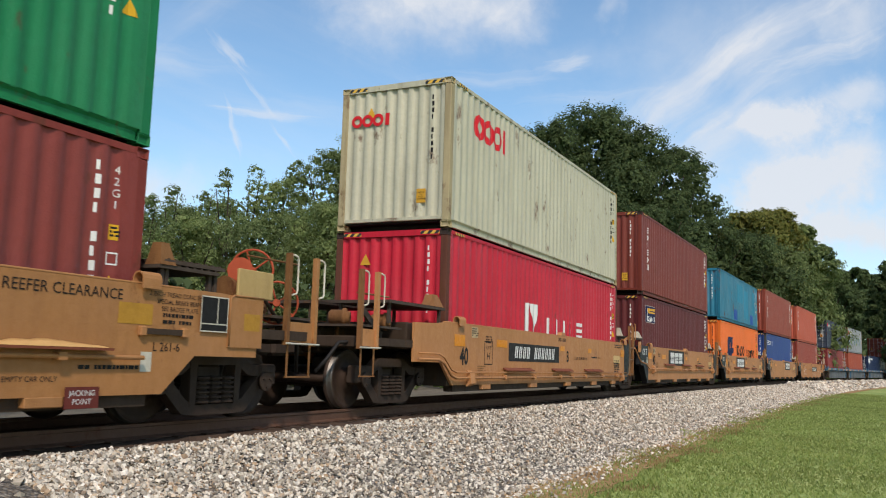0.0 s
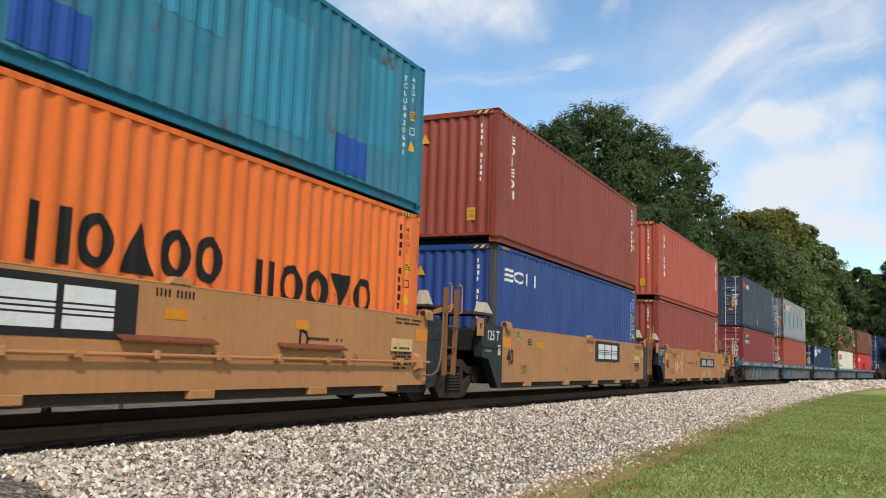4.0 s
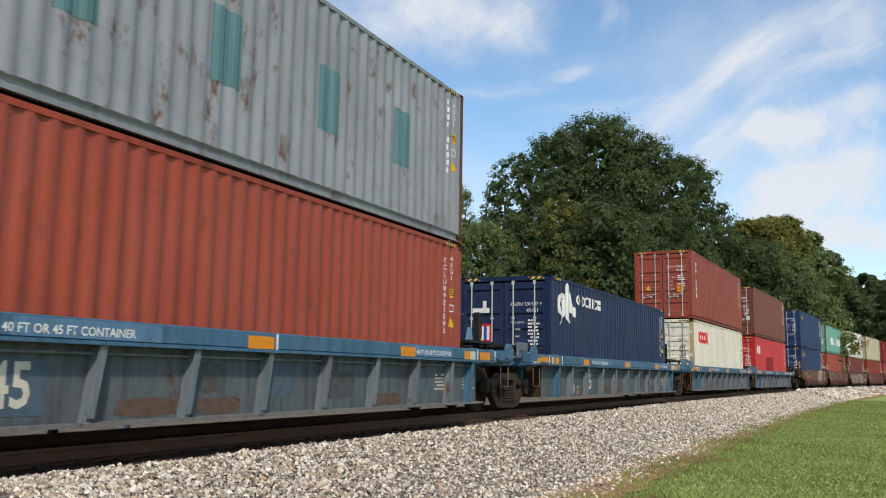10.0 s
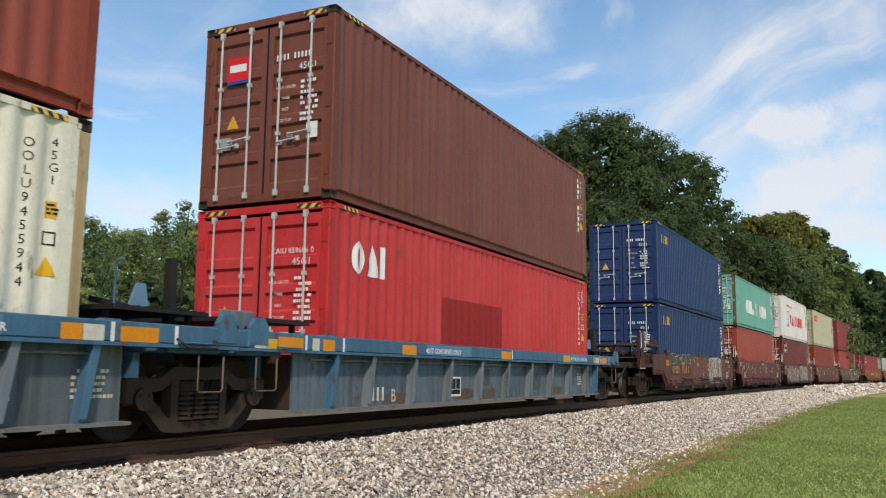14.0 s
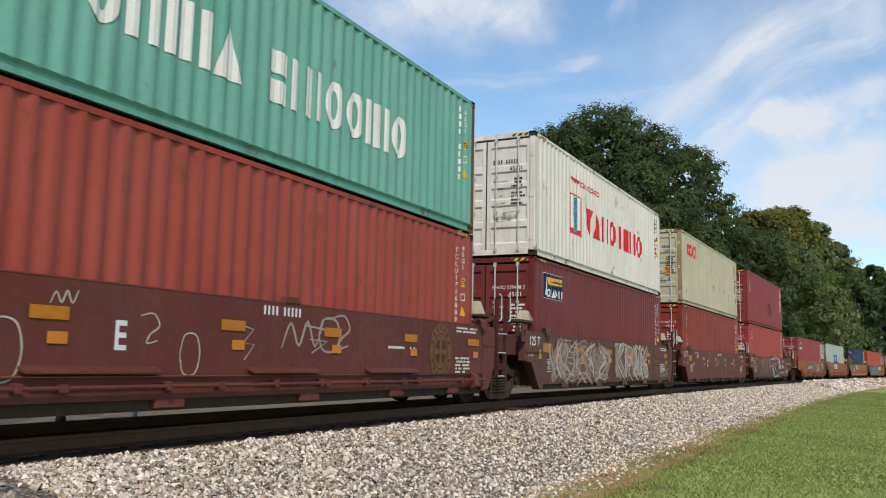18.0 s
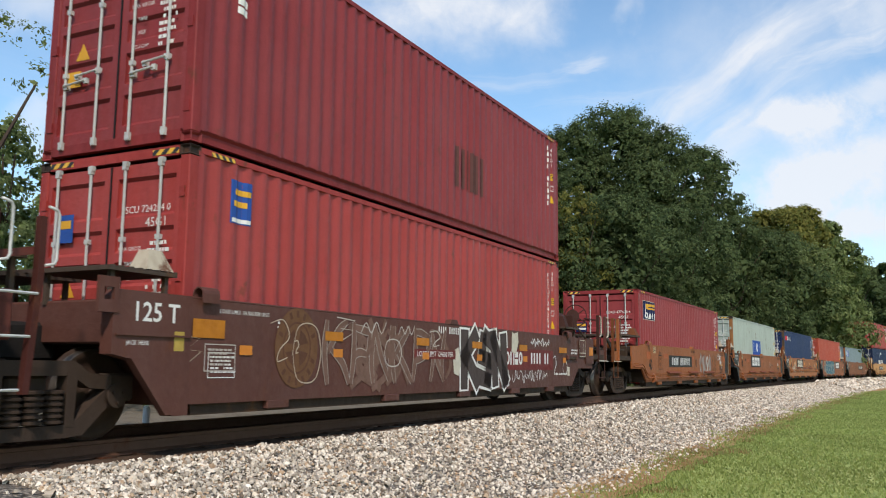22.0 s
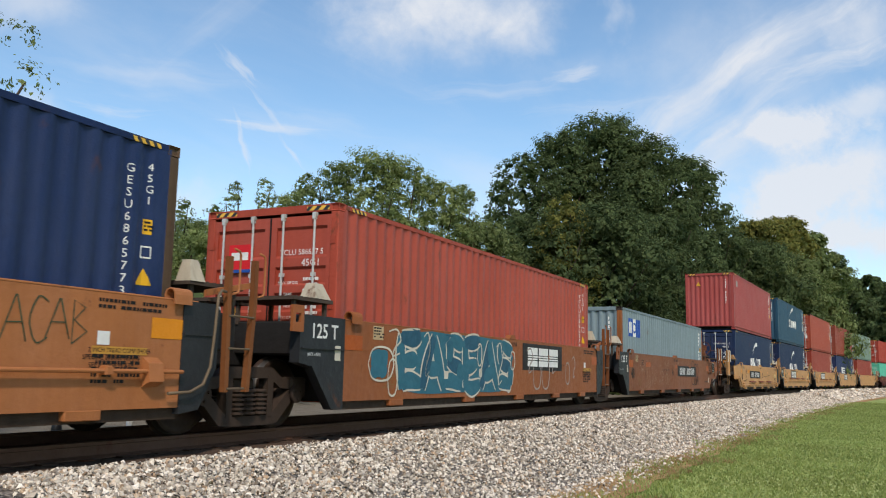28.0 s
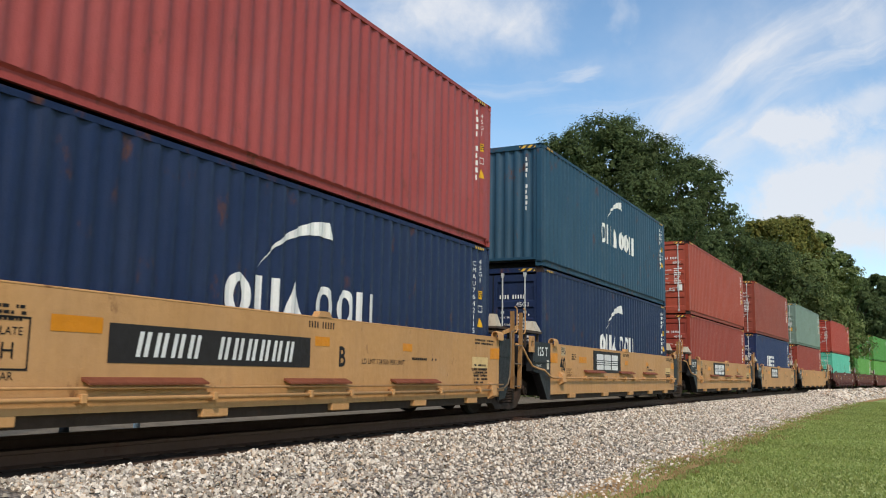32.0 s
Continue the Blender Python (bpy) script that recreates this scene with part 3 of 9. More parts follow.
def build_rails():
    steel = material("rail_rust", "6c4f3f", 0.65, 0.3, streak=0, rust=0.3)
    prof = [(-0.075, -0.172), (0.075, -0.172), (0.075, -0.158), (0.022, -0.135), (0.022, -0.045), (0.037, -0.036), (0.037, -0.004), (0.03, 0.0), (-0.03, 0.0), (-0.037, -0.004), (-0.037, -0.036), (-0.022, -0.045), (-0.022, -0.135), (-0.075, -0.158)]
    for side in (-1, 1):
        bm = bmesh.new()
        prev = None
        for s in list(np.arange(-300, 400, 4.0)):
            m = on_track(float(s), 0.5)
            cur = [bm.verts.new(m @ Vector((0, side * 0.755 + y, z + RAIL_Z))) for y, z in prof]
            if prev:
                for k in range(len(prof)):
                    bm.faces.new((prev[k], cur[k], cur[(k + 1) % len(prof)], prev[(k + 1) % len(prof)]))
            prev = cur
        bmesh.ops.recalc_face_normals(bm, faces=bm.faces)
        r = part("rail", bm, steel, None)
        tagged(r, "rust-brown steel rail on wooden ties", "rail", "rails", "structure")


def build_ties():
    wood = material("tie_wood", "3d3129", 0.85, streak=0.1, rust=0.0)
    ties = tagged(new("track_ties"), "dark creosoted wooden ties in the ballast", "railway tie", kind="structure")
    me = mesh("tie", b_boxat, -0.115, 0.115, -1.30, 1.30, -0.36, -0.185, 0.01)
    for k in range(230):
        m = on_track(-20 + k * 0.5, 0.4)
        part("tie", me, wood, ties, at=m @ pose(random.uniform(-.02, .02), random.uniform(-.06, .06), RAIL_Z + random.uniform(-.008, .008), 0, 0, random.uniform(-1.5, 1.5)))
    pl = mesh("tieplate", b_boxat, -0.10, 0.10, -0.17, 0.17, -0.178, -0.160)
    for k in range(90):
        part("tie_plate", pl, CAST_, ties, at=on_track(-5 + k * 0.5, 0.4) @ pose(0, -0.755, RAIL_Z))


CAST_ = material("tie_plate_iron", "4b372b", 0.7, 0.2, rust=0.4)
build_rails()
build_ties()

# ---- trees ----
BARK = material("bark", "4b4036", 0.9, streak=0.2, bump=0.05)


def leaf_cloud(name, seed, lobes, per, leaf, mat, flat=0.8):
    """Leaves as small folded cards spread over the outside of many lobes."""
    rs = np.random.RandomState(seed)
    P, N, D = [], [], []
    for (cx, cy, cz, r) in lobes:
        n = max(20, int(per * r * r * 1.0))
        d = rs.randn(n, 3)
        d /= np.linalg.norm(d, axis=1)[:, None]
        d[:, 2] = np.where(d[:, 2] < -0.55, -d[:, 2], d[:, 2])
        # clumps: push points together round random seeds on the lobe
        k = max(6, int(n / 26))
        seeds = rs.randn(k, 3)
        seeds /= np.linalg.norm(seeds, axis=1)[:, None]
        near = np.argmax(d @ seeds.T, 1)
        d = d * 0.55 + seeds[near] * 0.45 + rs.randn(n, 3) * 0.10
        rr = r * (0.80 + 0.26 * rs.rand(n)) * (0.85 + 0.22 * rs.rand(k))[near]
        spray = rs.rand(k) < 0.16
        rr = np.where(spray[near], rr * 1.22, rr)
        deep = rs.rand(n) < 0.22
        rr = np.where(deep, rr * 0.66, rr)
        D.append(np.where(deep, 1.9, 1.0))
        P.append(np.array([cx, cy, cz]) + d * rr[:, None] * np.array([1, 1, flat]))
        N.append(d + seeds[near] * 0.4 + rs.randn(n, 3) * 0.42 + np.array([0, 0, 0.35]))
    P, N = np.concatenate(P), np.concatenate(N)
    N /= np.linalg.norm(N, axis=1)[:, None]
    n = len(P)
    t = np.cross(N, rs.randn(n, 3))
    t /= np.linalg.norm(t, axis=1)[:, None] + 1e-9
    b = np.cross(N, t)
    s = (leaf * 0.84 * np.concatenate(D) * (0.6 + 0.8 * rs.rand(n)))[:, None]
    fold = N * s * 0.35
    q = np.stack([P - t * s + fold * 0, P - b * s * 0.55 + fold, P + t * s, P + b * s * 0.55 + fold], 1).reshape(-1, 3)
    me = bpy.data.meshes.new(name)
    me.vertices.add(4 * n)
    me.vertices.foreach_set("co", q.ravel())
    me.loops.add(4 * n)
    me.loops.foreach_set("vertex_index", np.arange(4 * n))
    me.polygons.add(n)
    me.polygons.foreach_set("loop_start", np.arange(0, 4 * n, 4))
    me.update()
    me.validate()
    me.materials.append(mat)
    return me


def tree(label, x, y, h, r, seed, mat, low=0.15, leaf=0.16, per=330, lobes_n=34, z0=-0.6, full=1.0, core=True, lean=0.0, spire=0.0):
    """A broadleaf tree: limbs to many lobes of leaves, and larger dim leaves in its middle."""
    rnd = random.Random(seed)
    t = tagged(new("tree"), label, "tree", "trees along the line")
    t.matrix_basis = pose(x, y, z0)
    bm = bmesh.new()
    top = h * 0.72
    pts = [Vector((rnd.uniform(-.1, .1) * k + lean * k, rnd.uniform(-.1, .1) * k - lean * k, top * k / 5)) for k in range(6)]
    rb = 0.018 * h + 0.06
    for k in range(5):
        rod(bm, pts[k], pts[k + 1], rb * (1 - k / 6), 9, rb * (1 - (k + 1) / 6))
    lobes = []
    for k in range(lobes_n):
        f = low + (1 - low) * ((k + 0.5) / lobes_n) ** 0.85
        wide = (1 - abs(2 * max(f, 0.3) - 0.85) ** 2.4 * 0.5) if f < 0.66 else math.sqrt(max(0.03, 1 - ((f - 0.5) / 0.5) ** 2))
        wide *= 1 - spire * f
        a = k * 2.399 + rnd.uniform(-.5, .5)
        d = r * wide * rnd.uniform(0.45, 1.0)
        lr = r * rnd.uniform(0.13, 0.30) * full * (1 - 0.4 * spire * f)
        c = (d * math.cos(a), d * math.sin(a), min(h * f, h - lr * 0.8), lr)
        lobes.append(c)
        if k % 4 == 0:
            st = pts[min(4, 1 + int(f * 4))]
            mid = (st + Vector(c[:3])) / 2 + Vector((0, 0, -0.06 * h))
            rod(bm, st, mid, rb * 0.28, 6, rb * 0.18)
            rod(bm, mid, c[:3], rb * 0.18, 6, 0.02)
    part("trunk", bm, BARK, t)
    crown = part("crown", leaf_cloud("crown", seed, lobes, per, leaf, mat), mat, t)
    if core:
        inner, big = [], 2.3 if leaf > 0.1 else 1.7
        for k in range(9):
            f = low + (0.90 - low) * k / 8
            wide = 1.0 if f < 0.6 else math.sqrt(max(0.03, 1 - ((f - 0.5) / 0.5) ** 2))
            wide *= 1 - spire * f
            inner.append((0, 0, h * f, r * wide * 0.66))
        part("inner_leaves", leaf_cloud("crown", seed + 500, inner, 2.6 / (leaf * big) ** 2, leaf * big, mat, 0.7), mat, crown, "shaded leaves in the middle of the crown")
    return t


LEAF = [island_material("leaf_dark", "404d31", ("55653f", "63734a", "717f52", "4a5838"), 0.8, 0.5),
        island_material("leaf_mid", "5b683b", ("768651", "86935f", "96a16c", "677646"), 0.8, 0.5),
        island_material("leaf_olive", "646934", ("7d8041", "958e4c", "898747", "666e39"), 0.8, 0.5),
        island_material("leaf_light", "68763f", ("86955a", "98a568", "a9b277", "76854c"), 0.8, 0.5)]


def polar(az, d):
    return d * math.cos(radians(az)), d * math.sin(radians(az))


def forest():
    # azimuth from the viewer's spot, distance, elevation of the top, crown radius, leaf kind, seed
    rows = [
        # the great tree and its neighbours
        (15.4, 84, 16.55, 7.6, 0, 101), (12.7, 82, 15.35, 5.4, 0, 117), (10.4, 86, 14.1, 4.8, 0, 102), (9.1, 92, 13.2, 3.5, 0, 104), (18.2, 80, 15.9, 5.0, 0, 116), (20.6, 77, 14.5, 3.4, 0, 103), (22.2, 75, 12.7, 2.2, 0, 118),
        (15.5, 66, 11.2, 5.6, 0, 105), (19.9, 66, 10.4, 4.4, 0, 106), (11.5, 72, 10.2, 5.0, 0, 111), (8.4, 82, 9.4, 4.6, 0, 119), (18.0, 64, 11.8, 2.6, 2, 120),
        # the olive group and on towards the curve
        (6.0, 104, 9.85, 4.8, 2, 107), (4.1, 112, 10.0, 4.6, 2, 108), (2.7, 126, 8.95, 3.8, 1, 109), (1.6, 142, 7.7, 3.4, 0, 112), (5.97, 92, 8.4, 5.6, 0, 110), (3.33, 100, 7.4, 5.0, 1, 115),
        (-0.4, 230, 6.25, 5.0, 0, 113), (-1.3, 240, 5.8, 5.5, 0, 135), (0.7, 210, 6.1, 5.0, 0, 136), (-3.0, 140, 7.2, 3.6, 0, 114), (-2.5, 152, 6.3, 4.2, 0, 150),
        # lighter trees
        (30.9, 54, 14.4, 2.7, 3, 121), (28.9, 56, 13.9, 2.7, 3, 122), (33.2, 53, 13.6, 2.2, 1, 123), (26.4, 58, 12.7, 2.6, 3, 124), (24.7, 60, 12.4, 2.0, 1, 137), (35.2, 53, 12.8, 1.7, 1, 133), (36.3, 51, 11.4, 1.8, 3, 138),
        (38.0, 50, 12.25, 1.35, 3, 125), (39.85, 49, 12.0, 1.15, 1, 126), (41.0, 47, 10.4, 1.2, 3, 139), (43.0, 46, 10.6, 1.25, 1, 127), (44.3, 45, 9.9, 1.3, 1, 142), (46.3, 42, 8.7, 2.0, 3, 128), (48.9, 38, 9.3, 1.9, 1, 129), (23.2, 62, 10.0, 3.2, 1, 131), (41.5, 43, 8.8, 2.4, 3, 134), (42.2, 50, 9.4, 2.3, 1, 146), (44.6, 48, 8.6, 2.1, 1, 147), (39.5, 52, 10.0, 2.1, 3, 148), (47.2, 44, 8.3, 1.8, 1, 149), (37.5, 44, 9.2, 2.6, 1, 143), (33.0, 46, 10.2, 3.0, 3, 144),
    ]
    for az, d, el, r, kind, seed in rows:
        x, y = polar(az, d)
        h = d * math.tan(radians(el)) + HC + 0.6
        label = {0: "tall dark green broadleaf tree behind the track", 1: "green broadleaf tree behind the track", 2: "olive-yellow tinged tree behind the track", 3: "light green bushy tree behind the track"}[kind]
        slim = r < 1.5
        tree(label, x, y, h, r, seed, LEAF[kind], low=0.08, leaf=0.0016 * d * (1.2 if d > 95 else 1) + (0.010 if d > 62 else -0.005), per=(215 + 4300 / d) * (0.62 if d > 62 else 1.1), lobes_n=48 if d > 62 else 56, full=1.38 if d > 62 else 1.5, spire=0.35 if slim else 0.0)
    # trees close to the line
    x, y = polar(55.4, 26)
    tree("light green drooping tree near the line", x, y, 8.0, 2.2, 140, LEAF[1], 0.05, 0.075, 560, 46, full=1.3, lean=0.12)
    x, y = polar(51.2, 30)
    tree("light green bushy tree beside the lamp", x, y, 6.9, 1.7, 145, LEAF[3], 0.05, 0.08, 480, 44, full=1.3)
    x, y = polar(57.2, 15.5)
    tree("light green tree overhanging the line", x, y, 8.6, 1.75, 141, LEAF[3], 0.70, 0.036, 620, 22, core=False)


forest()


def undergrowth(seed, n, s0, s1, o0, o1, h, mat, label, leaf):
    rnd = random.Random(seed)
    lobes = []
    for _ in range(n):
        m = on_track(rnd.uniform(s0, s1), 0.5)
        o = rnd.uniform(o0, o1)
        p = m @ Vector((0, o, 0))
        r = rnd.uniform(0.5, 1.0) * h * 0.6
        lobes.append((p.x, p.y, ground_z(o) + r * rnd.uniform(0.2, 1.2), r))
    me = leaf_cloud("undergrowth", seed, lobes, 38 if leaf > 0.15 else 80, leaf * 1.2, mat, 0.9)
    tagged(new("undergrowth", me), label, "bushes", kind="stuff")


undergrowth(7, 130, 6, 130, 10.5, 17, 3.0, LEAF[1], "dense green undergrowth beyond the track", 0.13)
undergrowth(8, 90, 20, 190, 12, 26, 5.5, LEAF[0], "dark green thicket beneath the trees", 0.30)
undergrowth(9, 60, 130, 330, 8, 40, 9.0, LEAF[0], "far green woods along the curve", 0.6)
undergrowth(10, 70, 190, 420, -60, -10, 9.0, LEAF[0], "far green woods on the inside of the curve", 0.7)


# ---- grass blades, dry fringe, street lamp ----
def blades(name, seed, count, s0, s1, o0, o1, h, mat, label, power=1.6, edge=0.0, patch=0.0):
    """Short single blades, three corners each, thick near the viewer."""
    rs = np.random.RandomState(seed)
    s = s0 + (s1 - s0) * rs.rand(count) ** power
    o = o0 + (o1 - o0) * rs.rand(count)
    if edge:
        wob = 0.22 * np.sin(s * 0.9) + 0.16 * np.sin(s * 2.3 + 1) + 0.1 * np.sin(s * 5.1)
        o = o + wob * edge
    if patch:
        hold = np.sin(s * 0.83 + 0.6) + 0.8 * np.sin(s * 2.1 + 2.0) + 0.6 * np.sin(s * 4.7 + 9 * o) + 0.5 * rs.randn(count) > patch - 1
        s, o = s[hold], o[hold]
        count = len(s)
    a = np.arctan(np.interp(s, TS, np.gradient(TY, TX)))
    px, py = np.interp(s, TS, TX) - (o + HALF) * np.sin(a), np.interp(s, TS, TY) + (o + HALF) * np.cos(a)
    z = np.interp(-o, *zip(*NEAR_SIDE))
    w = (0.008 + 0.0009 * s) * (0.6 + 0.8 * rs.rand(count))
    hh = h * (0.5 + rs.rand(count)) * (1 + s * 0.01)
    t = rs.rand(count) * 6.283
    dx, dy = np.cos(t) * w, np.sin(t) * w
    lx, ly = (rs.rand(count) - .5) * hh * 1.2, (rs.rand(count) - .5) * hh * 1.2
    P = np.stack([np.stack([px - dx, py - dy, z], 1), np.stack([px + dx, py + dy, z], 1), np.stack([px + lx, py + ly, z + hh], 1)], 1).reshape(-1, 3)
    me = bpy.data.meshes.new(name)
    me.vertices.add(3 * count)
    me.vertices.foreach_set("co", P.ravel())
    me.loops.add(3 * count)
    me.loops.foreach_set("vertex_index", np.arange(3 * count))
    me.polygons.add(count)
    me.polygons.foreach_set("loop_start", np.arange(0, 3 * count, 3))
    me.update()
    me.validate()
    me.materials.append(mat)
    tagged(new(name, me), label, "grass", kind="stuff")


GREEN = island_material("blade_green", "8c9a50", ("9dab60", "acb66c", "b8be79", "99a65c"), 0.6, 0.5)
DRY = island_material("blade_dry", "9c8052", ("b39866", "c2ab7c", "a48a5c", "9ea063"), 0.7, 0.45)
blades("grass_blades", 21, 140000, 6, 75, -12.0, -4.66, 0.034, GREEN, "short mown green grass", 1.9, 1.0)
blades("dry_grass", 22, 26000, 5, 70, -5.2, -4.25, 0.045, DRY, "dry brown grass fringe along the ballast", 1.7, 1.0, 1.0)
blades("fringe_grass", 23, 9000, 6, 70, -5.2, -4.35, 0.055, GREEN, "longer green grass at the edge of the ballast", 1.7, 1.0)


blades("grass_blades", 24, 16000, -9, 6, -9.0, -4.66, 0.034, GREEN, "short mown green grass", 1.0, 1.0)
blades("dry_grass", 25, 3000, -9, 6, -5.15, -4.3, 0.045, DRY, "dry brown grass fringe along the ballast", 1.0, 1.0)


def street_lamp():
    x, y = polar(49.42, 17)
    z0 = -0.75
    lamp = tagged(new("street_lamp"), "black park lamp with a clear acorn globe", "street lamp")
    lamp.matrix_basis = pose(x, y, z0)
    metal = material("lamp_black", "1d1e1f", 0.4, 0.3, streak=0.1)
    top = HC + 17 * math.tan(radians(12.5)) - z0
    bm = bmesh.new()
    rod(bm, (0, 0, 0.5), (0, 0, top - 0.62), 0.05, 12, 0.035)
    part("pole", bm, metal, lamp)
    bm = bmesh.new()
    rod(bm, (0, 0, 0), (0, 0, 0.12), 0.2, 14, 0.17)
    rod(bm, (0, 0, 0.12), (0, 0, 0.55), 0.12, 14, 0.06)
    part("base", bm, metal, lamp)
    bm = bmesh.new()
    rod(bm, (0, 0, top - 0.68), (0, 0, top - 0.52), 0.05, 14, 0.14)
    part("collar", bm, metal, lamp)
    g = bpy.data.materials.new("globe_glass")
    g.use_nodes = True
    b = g.node_tree.nodes["Principled BSDF"]
    b.inputs["Transmission Weight"].default_value, b.inputs["Roughness"].default_value = 0.45, 0.35
    b.inputs["Base Color"].default_value = (0.85, 0.88, 0.9, 1)
    bm = bmesh.new()
    prof = [(0.10, -0.50), (0.15, -0.42), (0.165, -0.30), (0.15, -0.18), (0.11, -0.11), (0.065, -0.08), (0.06, -0.02), (0.01, 0.0)]
    rings = [[bm.verts.new((r * math.cos(2 * math.pi * k / 20), r * math.sin(2 * math.pi * k / 20), top + z)) for k in range(20)] for r, z in prof]
    for p, q in zip(rings, rings[1:]):
        for k in range(20):
            bm.faces.new((p[k], p[(k + 1) % 20], q[(k + 1) % 20], q[k])).smooth = True
    part("globe", bm, g, lamp, "clear glass acorn globe")
    bm = bmesh.new()
    rod(bm, (0, 0, top), (0, 0, top + 0.05), 0.02, 8, 0.005)
    part("finial", bm, metal, lamp)


street_lamp()


def marker_post():
    x, y = polar(45.33, 14.0)
    post = tagged(new("marker_post"), "white round marker post beside the track", "post")
    post.matrix_basis = pose(x, y, -0.82)
    white = material("post_white", "dcdad2", 0.6, streak=0.2)
    bm = bmesh.new()
    rod(bm, (0, 0, 0), (0, 0, 0.86), 0.052, 12)
    part("pole", bm, white, post)
    bm = bmesh.new()
    rod(bm, (0, 0, 0.86), (0, 0, 0.90), 0.056, 12, 0.03)
    part("cap", bm, white, post)


marker_post()
# ---- shared materials ----
STEEL = material("dark_steel", "2b2826", 0.6, 0.2, streak=0.2, rust=0.25, rustcol="43301f")
BLACK = material("black_paint", "2a2b2d", 0.5, streak=0.15, rust=0.1)
TRUCK = material("truck_iron", "43362d", 0.8, 0.1, dark=0.6, streak=0.2, rust=0.35, rustcol="4a3626")
WHEELSTEEL = material("wheel_steel", "43342b", 0.6, 0.25, rust=0.3, rustcol="3b2a20")
TREAD = material("bright_tread", "6a645e", 0.4, 0.8, streak=0)
GALV = material("zinc_bar", "c6c7c2", 0.45, 0.2, streak=0.2, rust=0.15)
CAST = material("corner_iron", "3b2f2a", 0.7, 0.1, rust=0.5, rustcol="5b3a26")
RUBBER = material("door_rubber", "1c1c1d", 0.7, streak=0)
WHITE = material("white_paint", "e4e2dc", 0.55, streak=0.15, grain=20)
OFFWHITE = material("off_white", "cfc7b4", 0.6, streak=0.3)
LABEL = material("yellow_label", "d9a520", 0.5, streak=0.1)
YELLOW = material("yellow_film", "d6a032", 0.5, streak=0.1)
ORANGE = material("orange_reflector", "dd8a18", 0.4, streak=0.1)
REDP = material("red_paint", "d3222a", 0.5, streak=0.1)
BLUEP = material("blue_paint", "2a4f9a", 0.5, streak=0.1)
NAVYP = material("navy_film", "161f48", 0.5, streak=0.1)
BLACKP = material("black_stencil", "1f1c1a", 0.6, streak=0.1)
CYANP = material("cyan_paint", "2f9bc4", 0.5, streak=0.1)
GREYP = material("grey_patch", "9a9a92", 0.6, streak=0.2)
HAZARD = hazard_material()
WALKWAY = material("walkway_steel", "4d4138", 0.75, streak=0.2, rust=0.4, rustcol="5d4029")
SIGN = material("sign_black", "2b2725", 0.6, streak=0.2)
GUIDE = material("worn_guide", "b9ad98", 0.65, streak=0.4, rust=0.45)
LEDGE = material("rusted_ledge", "7e4630", 0.75, streak=0.3, rust=0.6)

# ---- freight containers ----
CL, CW = 12.192, 2.438
PER, C0 = 0.278, -5.93
NC = 42


def wave(x, depth=0.034):
    """Depth of the pressed wall at x, 0 on the outer flats."""
    u = (x - C0) % PER
    if x < C0 or x > C0 + NC * PER:
        return 0.0
    if u < 0.072:
        return 0.0
    if u < 0.140:
        return depth * (u - 0.072) / 0.068
    if u < 0.210:
        return depth
    return depth * (1 - (u - 0.210) / 0.068)


def breaks():
    out = [C0 - 0.02]
    for k in range(NC):
        out += [C0 + k * PER + q for q in (0, 0.072, 0.140, 0.210)]
    return out + [C0 + NC * PER, C0 + NC * PER + 0.15]


def b_side(bm, h):
    xs = [q for x in breaks() if x < 5.95 for q in ((x - 0.017, x + 0.017) if abs(x - C0 + 0.02) > 0.001 else (x,))] + [5.97]
    lo = [bm.verts.new((x, wave(x), 0.155)) for x in xs]
    hi = [bm.verts.new((x, wave(x), h - 0.055)) for x in xs]
    bk = [bm.verts.new((x, 0.05, z)) for z in (0.155, h - 0.055) for x in (xs[0], xs[-1])]
    for k in range(len(xs) - 1):
        bm.faces.new((lo[k], lo[k + 1], hi[k + 1], hi[k])).smooth = True
    bm.faces.new((bk[1], bk[0], bk[2], bk[3]))


def b_bottomrail(bm):
    """Rolled bottom rail: flush under the wall, drawn in below, with a lip out at its foot."""
    prism(bm, [(-0.010, 0.165), (0.045, 0.165), (0.075, 0.024), (-0.004, 0.018), (-0.004, 0.032), (0.034, 0.040), (0.030, 0.128)], -5.92, 5.92, "x")


def b_endwall(bm, h):
    n, w = 9, 2.16
    ys = []
    for k in range(n):
        a = -w / 2 + k * w / n
        ys += [(a + 0.008, 0.0), (a + 0.075, 0), (a + 0.095, 0.011), (a + 0.115, 0.034), (a + 0.135, 0.045), (a + 0.19, 0.045), (a + 0.21, 0.034), (a + w / n - 0.012, 0.012)]
    ys += [(w / 2, 0), (w / 2 + 0.03, 0)]
    ys[0:0] = [(-w / 2 - 0.03, 0)]
    lo = [bm.verts.new((d, y, 0.15)) for y, d in ys]
    hi = [bm.verts.new((d, y, h - 0.1)) for y, d in ys]
    for k in range(len(ys) - 1):
        bm.faces.new((lo[k + 1], lo[k], hi[k], hi[k + 1])).smooth = True


